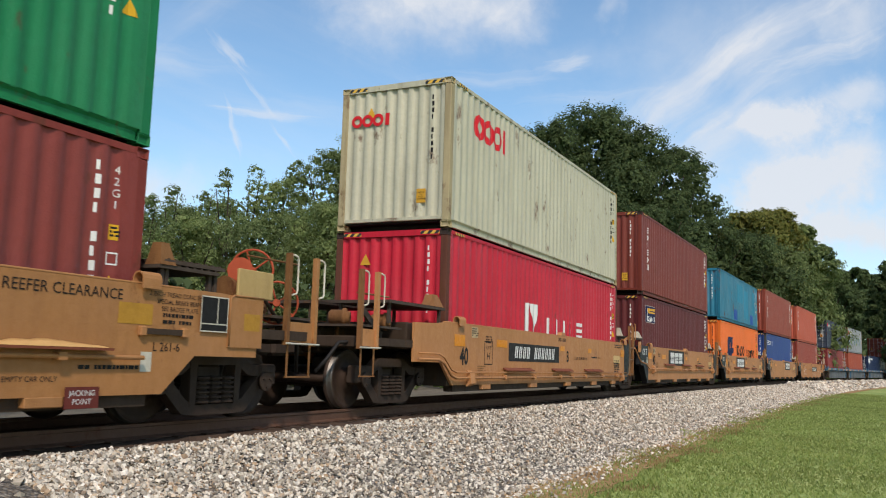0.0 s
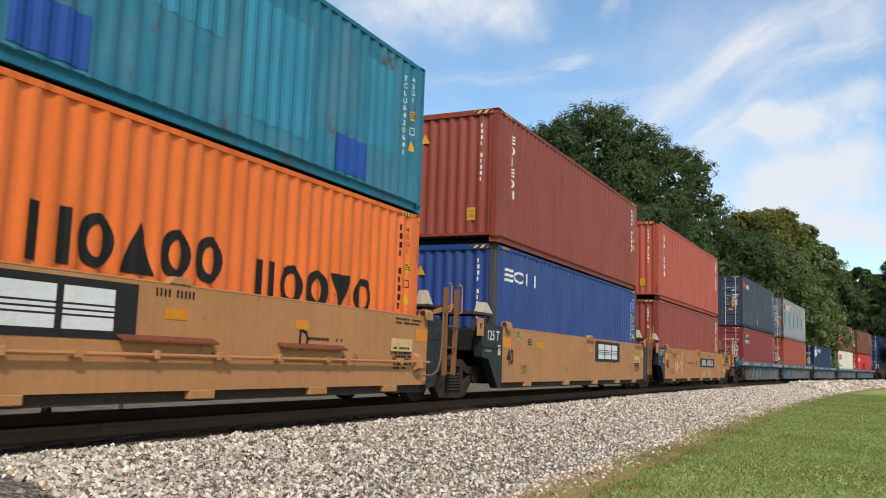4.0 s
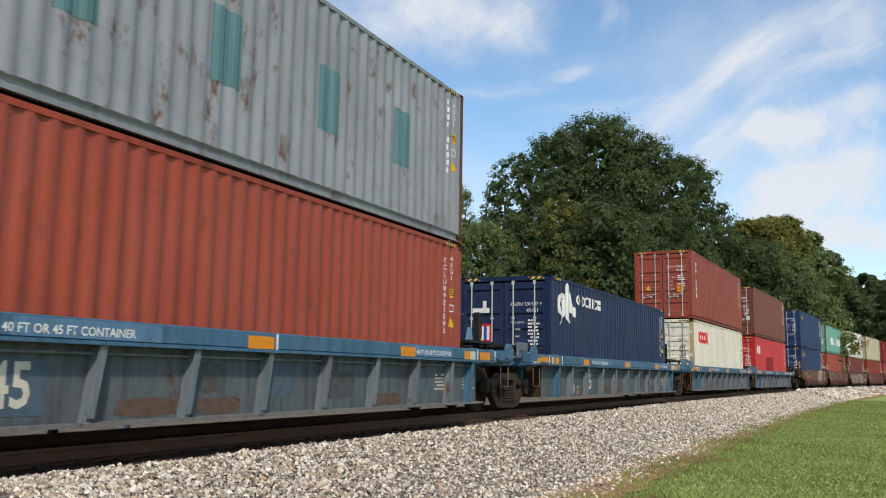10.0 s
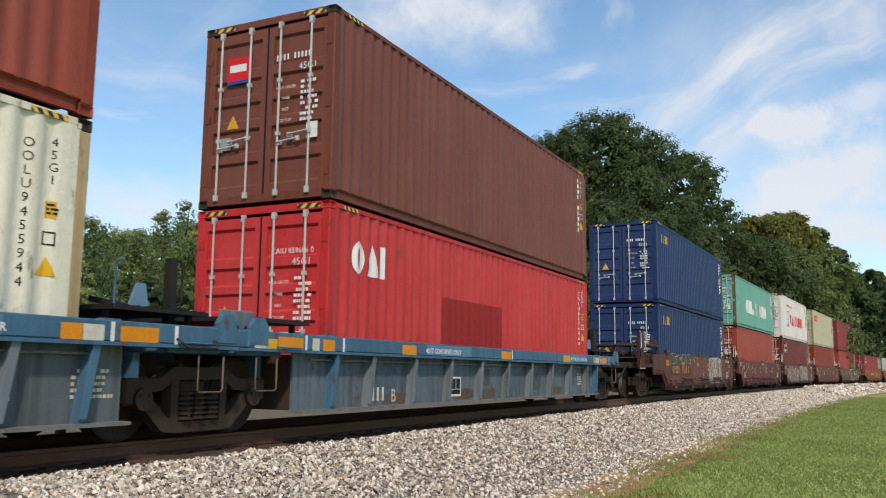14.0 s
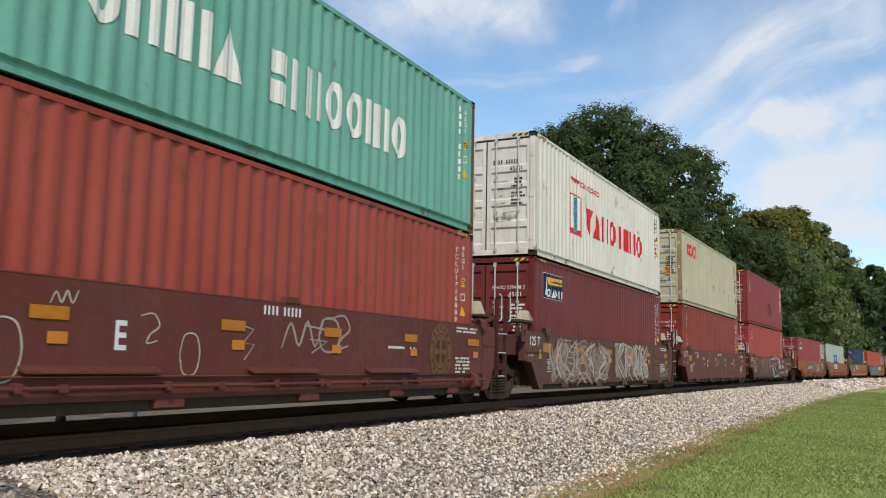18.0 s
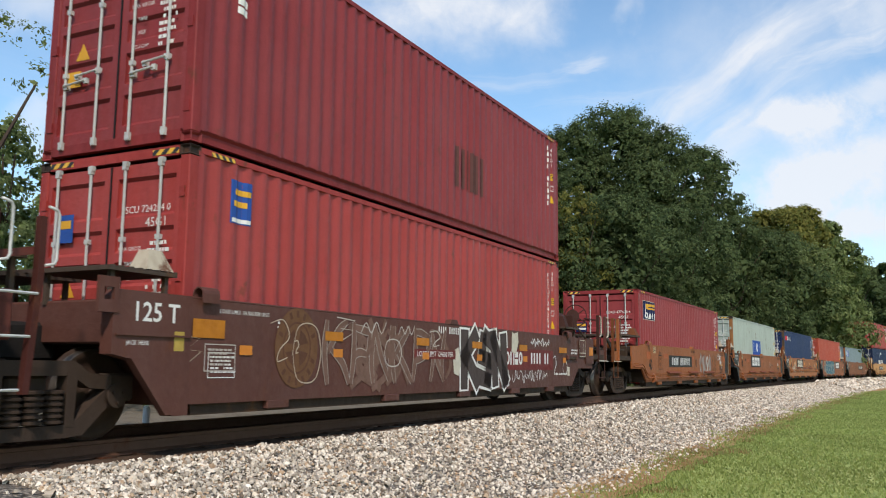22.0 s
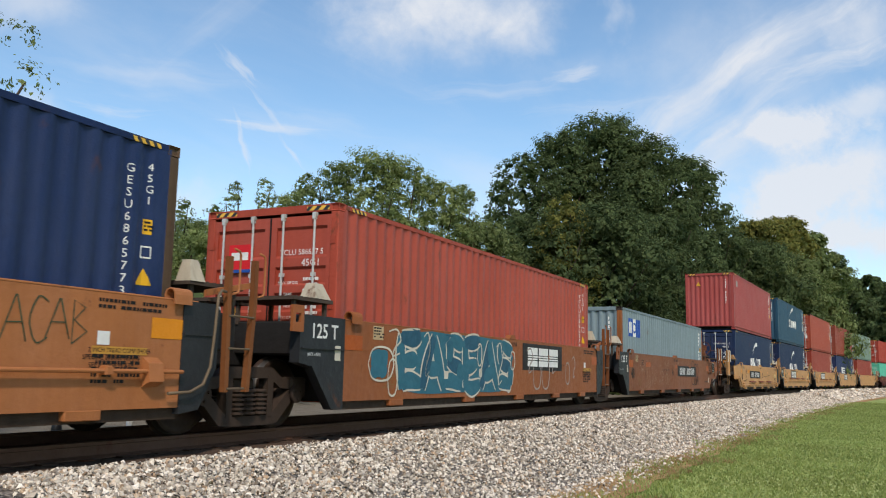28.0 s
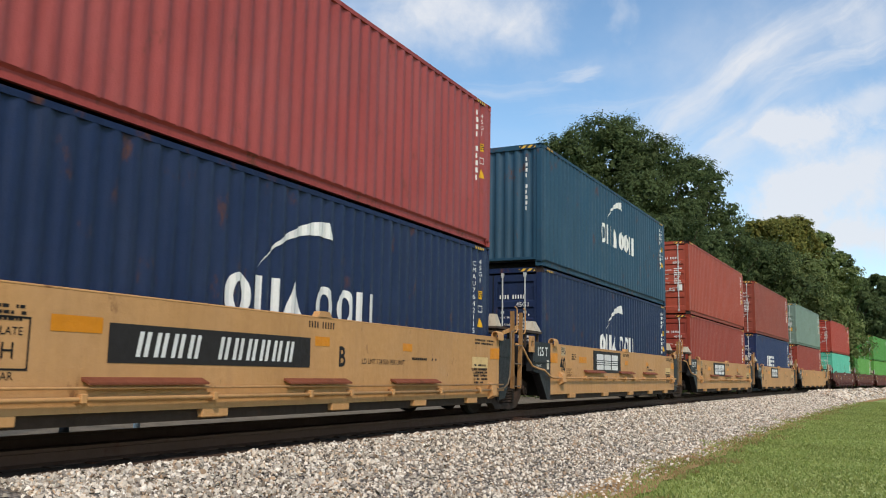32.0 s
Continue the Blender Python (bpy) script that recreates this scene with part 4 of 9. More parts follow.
def b_door(bm, h):
    """One leaf, local y 0..1.10, z 0..H, thickness in +x; pressed bands run across."""
    H = h - 0.32
    prof = [(0, 0)]
    bands = [(0.05, 0.20), (0.25, 0.40), (0.45, 0.56), (0.60, 0.71), (0.76, 0.94)]
    for a, b in bands:
        prof += [(a * H, 0), (a * H + 0.04, 0.038), (b * H - 0.04, 0.038), (b * H, 0)]
    prof.append((H, 0))
    for y0, y1, deep in ((0, 0.10, False), (0.10, 1.0, True), (1.0, 1.10, False)):
        lo = [bm.verts.new((d if deep else 0, y0, z)) for z, d in prof]
        hi = [bm.verts.new((d if deep else 0, y1, z)) for z, d in prof]
        for k in range(len(prof) - 1):
            bm.faces.new((lo[k], hi[k], hi[k + 1], lo[k + 1]))
        for vs in (lo, hi):
            if deep:
                bk = [bm.verts.new((0, v.co.y, v.co.z)) for v in vs]
                for k in range(len(vs) - 1):
                    if (vs[k].co.x + vs[k + 1].co.x) > 0:
                        bm.faces.new((vs[k], vs[k + 1], bk[k + 1], bk[k]))
    box(bm, 0.041, 0.06, 0, 1.10, 0, H)


def b_lockbar(bm, h):
    H = h - 0.24
    rod(bm, (-0.032, 0, 0), (-0.032, 0, H), 0.017, 8)
    for z in (0.02, 0.35 * H, 0.66 * H, H - 0.02):
        box(bm, -0.052, 0.0, -0.032, 0.032, z - 0.028, z + 0.028)
    for z in (0.0, H - 0.09):
        box(bm, -0.055, -0.005, -0.022, 0.034, z, z + 0.09)


def b_handle(bm):
    rod(bm, (-0.07, 0, 0), (-0.07, 0.36, -0.03), 0.014, 6)
    box(bm, -0.06, 0.0, 0.31, 0.37, -0.07, 0.0)
    box(bm, -0.06, -0.02, -0.03, 0.03, -0.035, 0.035)


def b_casting(bm):
    box(bm, -0.089, 0.089, -0.081, 0.081, -0.059, 0.059, 0.006)
    bm.normal_update()
    big = [f for f in bm.faces if f.calc_area() > 0.008]
    for f in big:
        bmesh.ops.inset_individual(bm, faces=[f], thickness=0.034)
        bmesh.ops.translate(bm, verts=f.verts, vec=-f.normal * 0.03)


def b_roof(bm, h):
    n = 40
    xs = [-5.95 + k * 11.9 / (n * 2) for k in range(n * 2 + 1)]
    for k, x in enumerate(xs[:-1]):
        za, zb = (h - 0.03 if (k % 2) else h - 0.012), (h - 0.012 if (k % 2) else h - 0.03)
        vs = [bm.verts.new(q) for q in ((x, -1.19, za), (xs[k + 1], -1.19, zb), (xs[k + 1], 1.19, zb), (x, 1.19, za))]
        bm.faces.new(vs)


def b_floor(bm):
    box(bm, -6.0, 6.0, -1.14, 1.14, 0.12, 0.16)
    for k in range(24):
        x = -5.7 + k * 0.495
        box(bm, x, x + 0.05, -1.14, 1.14, 0.025, 0.12)


def b_flat(bm, w, h):
    bm.faces.new([bm.verts.new(q) for q in ((-w / 2, -h / 2, 0), (w / 2, -h / 2, 0), (w / 2, h / 2, 0), (-w / 2, h / 2, 0))])


def b_tri(bm, s):
    bm.faces.new([bm.verts.new(q) for q in ((-s / 2, 0, 0), (s / 2, 0, 0), (0, s * 0.9, 0))])


def b_ring(bm, ro, ri, squash, gap=0.0):
    n = 28
    a0 = gap
    k0 = [a0 + (2 * math.pi - 2 * gap) * k / n for k in range(n + 1)]
    o = [bm.verts.new((ro * math.cos(a), ro * squash * math.sin(a), 0)) for a in k0]
    i = [bm.verts.new((ri * math.cos(a), (ro * squash - (ro - ri)) * math.sin(a), 0)) for a in k0]
    for k in range(n):
        bm.faces.new((o[k], o[k + 1], i[k + 1], i[k]))


def b_poly(bm, pts):
    bm.faces.new([bm.verts.new((x, y, 0)) for x, y in pts])


def b_outline(bm, w, h, t):
    """A thin upright frame line."""
    for x0, x1, y0, y1 in ((-w / 2, w / 2, h / 2 - t, h / 2), (-w / 2, w / 2, -h / 2, t - h / 2), (-w / 2, t - w / 2, t - h / 2, h / 2 - t), (w / 2 - t, w / 2, t - h / 2, h / 2 - t)):
        bm.faces.new([bm.verts.new((x, y, 0)) for x, y in ((x0, y0), (x1, y0), (x1, y1), (x0, y1))])


def b_strip(bm, pts, w):
    """A flat ribbon of width w along a curved line."""
    pts = [Vector((x, y, 0)) for x, y in pts]
    prev = None
    for k, q in enumerate(pts):
        d = (pts[min(k + 1, len(pts) - 1)] - pts[max(k - 1, 0)]).normalized()
        n = Vector((-d.y, d.x, 0)) * w / 2 * (0.55 + 0.45 * math.sin(math.pi * (k + 0.5) / len(pts)))
        cur = (bm.verts.new(q - n), bm.verts.new(q + n))
        if prev:
            bm.faces.new((prev[0], cur[0], cur[1], prev[1]))
        prev = cur


SHAPE_WIDE = {"o": 1.0, "m": 1.05, "i": 0.42, "^": 1.05, "v": 1.0, "e": 0.85, "s": 0.85, " ": 0.55}


def b_shapes(bm, spec, w, h):
    """Plain shapes in a row in place of a trade name: rings, bars, triangles, stacks of stripes."""
    unit = w / sum(SHAPE_WIDE[q] for q in spec)
    t = min(0.30 * unit, 0.24 * h)
    x = -w / 2

    def quad(*pts):
        bm.faces.new([bm.verts.new((px, py, 0)) for px, py in pts])

    for q in spec:
        a, b = x + 0.08 * unit, x + (SHAPE_WIDE[q] - 0.08) * unit
        if q == "o":
            cx, rx, ry, n = (a + b) / 2, (b - a) / 2, h / 2, 20
            ring = [(math.cos(2 * math.pi * k / n), math.sin(2 * math.pi * k / n)) for k in range(n)]
            o = [bm.verts.new((cx + rx * u, ry * v, 0)) for u, v in ring]
            i = [bm.verts.new((cx + (rx - t) * u, (ry - t * 0.8) * v, 0)) for u, v in ring]
            for k in range(n):
                bm.faces.new((o[k], o[(k + 1) % n], i[(k + 1) % n], i[k]))
        elif q == "m":
            quad((a, -h / 2), (a + t, -h / 2), (a + t, h / 2), (a, h / 2))
            quad((b - t, -h / 2), (b, -h / 2), (b, h / 2), (b - t, h / 2))
        elif q == "i":
            quad((a, -h / 2), (b, -h / 2), (b, h / 2), (a, h / 2))
        elif q in "^v":
            g = 1 if q == "^" else -1
            quad((a, -g * h / 2), (b, -g * h / 2), ((a + b) / 2, g * h / 2))
        elif q == "e":
            for y0 in (-0.5, -0.11, 0.28):
                quad((a, y0 * h), (b, y0 * h), (b, (y0 + 0.22) * h), (a, (y0 + 0.22) * h))
        elif q == "s":
            for y0, y1 in ((-0.5, -0.06), (0.06, 0.5)):
                quad((a, y0 * h), (b, y0 * h), (b, y1 * h), (a, y1 * h))
        x += SHAPE_WIDE[q] * unit


def b_crescent(bm, s):
    """A rising curved blade, pointed at its foot and cut off square at its tip."""
    top = [(-0.9 * s + 1.5 * s * k / 14, -0.40 * s + 0.80 * s * math.sin((k / 14) ** 0.8 * 1.5)) for k in range(15)]
    low = [(x + 0.10 * s * k / 14, y - 0.24 * s * (k / 14) ** 1.2) for k, (x, y) in enumerate(top)]
    for k in range(14):
        bm.faces.new([bm.verts.new((x, y, 0)) for x, y in (low[k], low[k + 1], top[k + 1], top[k])])


def b_striped(bm, n, w, h):
    """Plain white slabs crossed by thin stripes."""
    p = w / n
    for k in range(n):
        a = -w / 2 + k * p + p * 0.06
        b = a + p * 0.88
        for lo, hi in ((-0.5, -0.2), (-0.15, -0.07), (-0.02, 0.06), (0.11, 0.5)):
            bm.faces.new([bm.verts.new((x, y * h, 0)) for x, y in ((a, lo), (b, lo), (b, hi), (a, hi))])


def b_numbers(bm, n, h, vertical, seed):
    """Plain bars, one for each character of a number."""
    for k in range(n):
        if k in (4, 10):
            continue
        w = h * (0.55 if vertical and k % 3 else 0.34)
        o = k * h * (1.45 if vertical else 0.72)
        x, y = (0, -o) if vertical else (o, 0)
        bm.faces.new([bm.verts.new((x + w * u, y + h * v, 0)) for u, v in ((0, 0), (1, 0), (1, 1), (0, 1))])


def b_slanted(bm, n, h, w):
    """Leaning plain bars in two groups, one for each character of a number."""
    p = w / n
    for k in range(n):
        if k == 4:
            continue
        x = k * p
        for u in (0.0, 0.42):
            bm.faces.new([bm.verts.new((x + p * (u + a) + 0.2 * b, b, 0)) for a, b in ((0.06, 0), (0.30, 0), (0.30, h), (0.06, h))])


def b_lines(bm, rows, w, h, seed):
    """Rows of small bars: a block of small print."""
    rnd = random.Random(seed)
    for r in range(rows):
        x = -w / 2
        y = h / 2 - (r + 0.6) * h / rows
        end = w / 2 * rnd.uniform(0.5, 1)
        while x < end:
            q = rnd.uniform(0.02, 0.07)
            if rnd.random() < 0.8:
                bm.faces.new([bm.verts.new(v) for v in ((x, y, 0), (x + q, y, 0), (x + q, y + h / rows * 0.55, 0), (x, y + h / rows * 0.55, 0))])
            x += q + 0.012


def on_wall(name, me, mat, parent, x, z, label="", y=-CW / 2 + 0.004):
    """Lay a flat mesh on the pressed side wall so that it follows every fold."""
    bm = bmesh.new()
    bm.from_mesh(me)
    bmesh.ops.translate(bm, verts=bm.verts, vec=(x, 0, 0))
    x0, x1 = min(v.co.x for v in bm.verts), max(v.co.x for v in bm.verts)
    for q in breaks():
        if x0 < q < x1:
            bmesh.ops.bisect_plane(bm, geom=bm.verts[:] + bm.edges[:] + bm.faces[:], plane_co=(q, 0, 0), plane_no=(1, 0, 0))
    for v in bm.verts:
        v.co = (v.co.x, y + wave(v.co.x) - 0.004, z + v.co.y)
    ob = part(name, bm, mat, parent, label)
    if name in ("number_marking", "trade_mark"):
        tagged(ob, kind="stuff")
    return ob


SMALL = ("number_marking", "small_print", "weight_table", "trade_mark", "stencil", "size_code")


def flat_side(name, me, mat, parent, x, z, y, label="", turn=0):
    ob = part(name, me, mat, parent, label, pose(x, y, z, 90, 0, 0) @ pose(0, 0, 0, 0, 0, turn))
    if name in SMALL:
        tagged(ob, kind="stuff")
    return ob


def flat_end(name, me, mat, parent, y, z, x, label=""):
    """On a face that looks along -x: reading direction is -y."""
    ob = part(name, me, mat, parent, label, pose(x, y, z, 90, 0, -90))
    if name in SMALL:
        tagged(ob, kind="stuff")
    return ob


SERIAL = [0]
HEIGHT = {}


# numbers that can be read on the boxes, by order of building
CODES = {8: "TCLU 642064 1", 14: "NYKU 070251 5", 19: "TCNU 483885 1", 34: "GESU 686577 3", 9: "GESU 507754", 13: "BMOU 628174 0", 15: "TCLU 892159 2", 17: "CXDU 230187 4", 18: "OOLU 945594 4", 20: "CAIU 859686 0", 24: "TCLU 171688 9", 26: "BMOU 539408 5",
         28: "TCNU 106911 5", 30: "FSCU 724254 0", 32: "BEAU 477628 4", 33: "MOTU 673 1223", 35: "TCLU 586627 5", 37: "CMAU 764211 5"}
POSTS = {34: "5e4a38", 3: "6a3f30", 4: "b3a27c", 9: "4b4a4a", 16: "6b4630", 18: "b59c74", 25: "6b5138", 33: "8f6138", 36: "96592f", 29: "9a8560"}


def chalky(hexcol):
    """Weathered paint, a little lighter than its fresh colour."""
    return [1.05 * v for v in lin(hexcol)]


def container(label, hexcol, h=2.896, doors=True, rust=0.3, fade=0.08, door_hex=None, mark=None, dark_marks=False):
    SERIAL[0] += 1
    sd = SERIAL[0]
    rnd = random.Random(sd)
    c = tagged(new("shipping_container"), label, "container", "containers on the train")
    paint = material("box_" + hexcol + str(rust), chalky(hexcol), 0.48, streak=0.24, rust=rust, fade=fade, grain=12, sheen=0.3, dark=0.80)
    trim = material("trim_" + hexcol, chalky(hexcol), 0.55, streak=0.35, rust=min(1, rust + 0.35), grain=12, dark=0.6)
    post = material("post_" + POSTS[sd], POSTS[sd], 0.7, streak=0.5, rust=0.8, grain=14, dark=0.55) if sd in POSTS else trim
    code = CODES.get(sd)
    dpaint = material("box_" + door_hex, chalky(door_hex), 0.5, rust=rust, grain=12, sheen=0.4) if door_hex else paint
    ink = BLACKP if dark_marks else WHITE
    e = CL / 2
    for sgn in (-1, 1):
        part("side_panel", mesh("side", b_side, h), paint, c, at=pose(0, sgn * (CW / 2 - 0.004), 0, 0, 0, 0 if sgn < 0 else 180))
        part("top_rail", mesh("rail", b_boxat, -5.92, 5.92, -0.03, 0.03, h - 0.08, h - 0.012), trim, c, at=(0, sgn * (CW / 2 - 0.031), 0))
        part("bottom_rail", mesh("bottomrail", b_bottomrail), trim, c, at=pose(0, sgn * (CW / 2 - 0.012), 0, 0, 0, 0 if sgn < 0 else 180))
        for ex in (-1, 1):
            part("corner_post", mesh("post", b_boxat, -0.075, 0.075, -0.07, 0.07, 0.118, h - 0.118, 0.012), post, c, at=(ex * (e - 0.077), sgn * (CW / 2 - 0.072), 0))
            for z in (0.059, h - 0.059):
                part("corner_casting", mesh("casting", b_casting), CAST if sd % 3 == 0 else post, c, at=(ex * (e - 0.089), sgn * (CW / 2 - 0.081), z))
    part("roof_panel", mesh("roof", b_roof, h), paint, c)
    part("floor_frame", mesh("floor", b_floor), STEEL, c)
    for ex in (-1, 1):
        m = pose(0, 0, 0, 0, 0, 0 if ex < 0 else 180)
        part("end_header", mesh("hdr", b_boxat, -e + 0.005, -e + 0.10, -1.05, 1.05, h - 0.115, h - 0.003), trim, c, at=m)
        lift = 0.0 if (ex < 0) == doors else 0.12
        part("end_sill", mesh("sill", b_boxat, -e + 0.005, -e + 0.10, -1.05, 1.05, 0.035 + lift, 0.155 + lift * 0.5), trim, c, at=m)
        if (ex < 0) != doors:
            part("end_panel", mesh("endwall", b_endwall, h), paint, c, at=m @ pose(-e + 0.03, 0, 0))
        else:
            for s in (-1, 1):
                leaf = part("door", mesh("door", b_door, h), dpaint, c, at=m @ pose(-e + 0.02, 0.012 if s > 0 else -1.112, 0.16))
                for k, y in enumerate((0.30, 0.86) if ex < 0 else ()):
                    part("locking_bar", mesh("lockbar", b_lockbar, h), GALV, leaf, "zinc-plated locking bar", at=(0, y, -0.05))
                    part("handle", mesh("handle", b_handle), GALV, leaf, at=(0, y if k == 0 else y - 0.37, 0.30 * h - 0.10 * k))
                for z in (0.25, 1.25, 2.2) if ex < 0 else ():
                    part("hinge", mesh("hinge", b_boxat, -0.03, 0.03, -0.03, 0.05, -0.06, 0.06), trim, leaf, at=(0, 1.09 if s > 0 else -0.03, z * h / 2.9))
            part("door_gasket", mesh("gasket", b_boxat, -0.006, 0.006, -0.011, 0.011, 0.16, h - 0.16), RUBBER, c, at=m @ pose(-e + 0.014, 0, 0))
    # corner warning stripes
    if h > 2.7:
        for y in (-0.85, 0.85):
            part("warning_stripe", mesh("hz", b_boxat, -0.003, 0.0, -0.2, 0.2, -0.032, 0.032), HAZARD, c, at=(-e + 0.004, y, h - 0.06))
        for x in (-5.55, 5.6):
            part("warning_stripe", mesh("hz2", b_boxat, -0.2, 0.2, -0.003, 0.0, -0.03, 0.02), HAZARD, c, at=(x, -CW / 2 - 0.001, h - 0.05))
    # markings
    z1 = h - 0.35
    if code:
        on_wall("number_marking", mesh_text_column(code.replace(" ", ""), 0.128), ink, c, 5.42, z1 - 0.66)
    else:
        on_wall("number_marking", mesh("nums", b_numbers, 11, 0.10, True, sd), ink, c, 5.42, z1)
    on_wall("size_code", mesh_text_column("45G1" if h > 2.7 else "42G1", 0.12), ink, c, 5.70, z1 - 0.14)
    on_wall("warning_label", mesh("lab", b_flat, 0.10, 0.16), LABEL, c, 5.70, h - 0.95)
    on_wall("small_print", mesh("lines", b_lines, 3, 0.07, 0.12, 8), BLACKP, c, 5.70, h - 0.95, y=-CW / 2 + 0.002)
    on_wall("size_label", mesh("outline", b_outline, 0.12, 0.13, 0.016), ink, c, 5.70, h - 1.22)
    on_wall("warning_triangle", mesh("tri", b_tri, 0.20), LABEL, c, 5.69, h - 1.57, y=-CW / 2 + 0.002)
    if doors:
        x = -e - 0.001 + 0.013
        if code:
            flat_end("number_marking", writing(code, 0.118), WHITE if not dark_marks else BLACKP, c, -0.58, h - 0.70, x)
        else:
            flat_end("number_marking", mesh("nums", b_numbers, 11, 0.09, False, sd + 50), WHITE if not dark_marks else BLACKP, c, -0.17, h - 0.72, x)
        flat_end("size_code", writing("45G1" if h > 2.7 else "42G1", 0.15), WHITE if not dark_marks else BLACKP, c, -0.75, h - 0.86, x)
        for k, word in enumerate(("MAX GROSS", "TARE", "NET", "CU CAP")):
            flat_end("weight_table", writing(word, 0.065), WHITE if not dark_marks else BLACKP, c, -0.36, h - 1.15 - 0.17 * k, x)
        flat_end("weight_table", mesh("lines", b_lines, 8, 0.30, 0.66, sd * 4), WHITE if not dark_marks else BLACKP, c, -0.78, h - 1.40, x)
        flat_end("warning_triangle", mesh("tri", b_tri, 0.24), YELLOW, c, 0.62, h * 0.42, x)
        if rnd.random() < 0.6:
            flat_end("sticker", mesh("lab", b_flat, 0.22, 0.2), rnd.choice([YELLOW, WHITE, GREYP]), c, 0.75, h * 0.34, x)
        if sd in (14, 18, 19, 29, 37):
            flat_end("caution_sign", mesh("lab", b_flat, 0.26, 0.32), ORANGE, c, -0.72 if sd != 18 else 0.34, h * 0.44, x, "orange caution sign with black words")
            flat_end("stencil", writing("CAUTION\n9-6\nHIGH\nCONTAINER", 0.05), BLACKP, c, -0.72 if sd != 18 else 0.34, h * 0.44, x - 0.003)
        elif rnd.random() < 0.5:
            flat_end("sticker", mesh("lab", b_flat, 0.2, 0.24), rnd.choice([YELLOW, WHITE]), c, -0.85, h * 0.36, x)
    else:
        flat_end("number_marking", mesh("nums", b_numbers, 11, 0.09, True, sd + 50), ink, c, -0.80, h - 0.4, -e + 0.026)
        if h > 2.7 and sd in (4, 6, 12, 10):
            flat_end("caution_sign", mesh("lab", b_flat, 0.2, 0.27), YELLOW, c, -0.62, 0.62, -e + 0.024, "yellow caution sign with black words")
            flat_end("stencil", writing("CAUTION\n9-6\nHIGH\nCONTAINER", 0.042), BLACKP, c, -0.62, 0.62, -e + 0.021)
        flat_end("warning_triangle", mesh("tri", b_tri, 0.24), YELLOW, c, 0.55, h - 0.65, -e + 0.026)
    if mark:
        mark(c, h)
    HEIGHT[c] = h
    return c


def mesh_text_column(s, size):
    return writing("\n".join(s), size)


# trade marks, as plain shapes in their colours
def mk_rings(col, x, z, s=0.75, end=True):
    def f(c, h):
        for k in range(2):
            on_wall("mark_ring", mesh("ring", b_ring, s * .5, s * .24, 1.0, 0.0), col, c, x + k * s * .92, h - z)
        on_wall("mark_ring", mesh("ring", b_ring, s * .5, s * .24, 1.0, 0.0), col, c, x + 1.84 * s, h - z)
        on_wall("mark_bar", mesh("lab", b_flat, s * .34, s), col, c, x + 2.58 * s, h - z)
        if end:
            for k in range(3):
                flat_end("mark_ring", mesh("ring", b_ring, s * .24, s * .12, 1.0, 0.0), col, c, 0.86 - k * .46 * s, h - 0.70, -CL / 2 + 0.010)
            flat_end("mark_bar", mesh("lab", b_flat, 0.09, 0.24), col, c, 0.86 - 1.33 * s, h - 0.70, -CL / 2 + 0.010)
    return f


def mk_words(*rows):
    """rows: colour, count, x of the middle, distance below the roof, width, height."""
    def f(c, h):
        for col, n, x, z, w, t in rows:
            on_wall("trade_mark", mesh("shapes", b_shapes, n, w, t) if isinstance(n, str) else mesh("lab", b_flat, w, t), col, c, x, h - z, y=-CW / 2 - 0.004)
    return f


def mk_plate(x, z, w, t, rows):
    """A plate of coloured fields: rows of colour, x, y, width, height inside it."""
    def f(c, h):
        on_wall("emblem_plate", mesh("lab", b_flat, w, t), rows[0], c, x, h - z)
        for col, a, b, cw, ct in rows[1:]:
            on_wall("emblem", mesh("lab", b_flat, cw, ct), col, c, x + a, h - z + b, y=-CW / 2)
    return f


def mk_poly(col, pts, x, z):
    def f(c, h):
        on_wall("trade_mark", mesh("poly", b_poly, tuple(pts)), col, c, x, h - z, y=-CW / 2 - 0.004)
    return f


def mk_column(n, x, z, s=0.3):
    def f(c, h):
        for k, q in enumerate(n):
            on_wall("trade_mark", mesh("shapes", b_shapes, q, s * (1.0 if q != "i" else 0.4), s * .86), WHITE, c, x, h - z - k * s * 1.12)
    return f


def mk_door_plate(*fields):
    """Coloured fields on the doors: colour, y, distance below the roof, width, height."""
    def f(c, h):
        for k, (col, y, z, w, t) in enumerate(fields):
            flat_end("door_emblem", mesh("lab", b_flat, w, t), col, c, y, h - z, -CL / 2 + 0.012 - 0.003 * k)
    return f


def mk_arc(col, x, z, s=1.0):
    def f(c, h):
        on_wall("trade_mark", mesh("crescent", b_crescent, s), col, c, x, h - z, y=-CW / 2 - 0.004)
    return f


def both(*fs):
    def f(c, h):
        for q in fs:
            q(c, h)
    return f


LEDGER = both(mk_plate(-4.82, 0.60, 1.30, 0.60, (OFFWHITE, (NAVYP, 0.0, 0.0, 1.27, 0.57))), mk_poly(YELLOW, ((-.3, -.02), (.58, .0), (.58, .05), (-.2, .04), (.1, .09), (.58, .09), (.58, .18), (.1, .16), (-.42, .16)), -4.82, 0.55), mk_words((WHITE, "oe^oom", -4.72, 0.76, 1.0, 0.19), (WHITE, "^", -5.33, 0.60, 0.16, 0.44)), mk_door_plate((NAVYP, 0.62, 1.15, 0.36, 0.3), (YELLOW, 0.62, 1.08, 0.3, 0.08), (WHITE, 0.62, 1.2, 0.3, 0.06)))
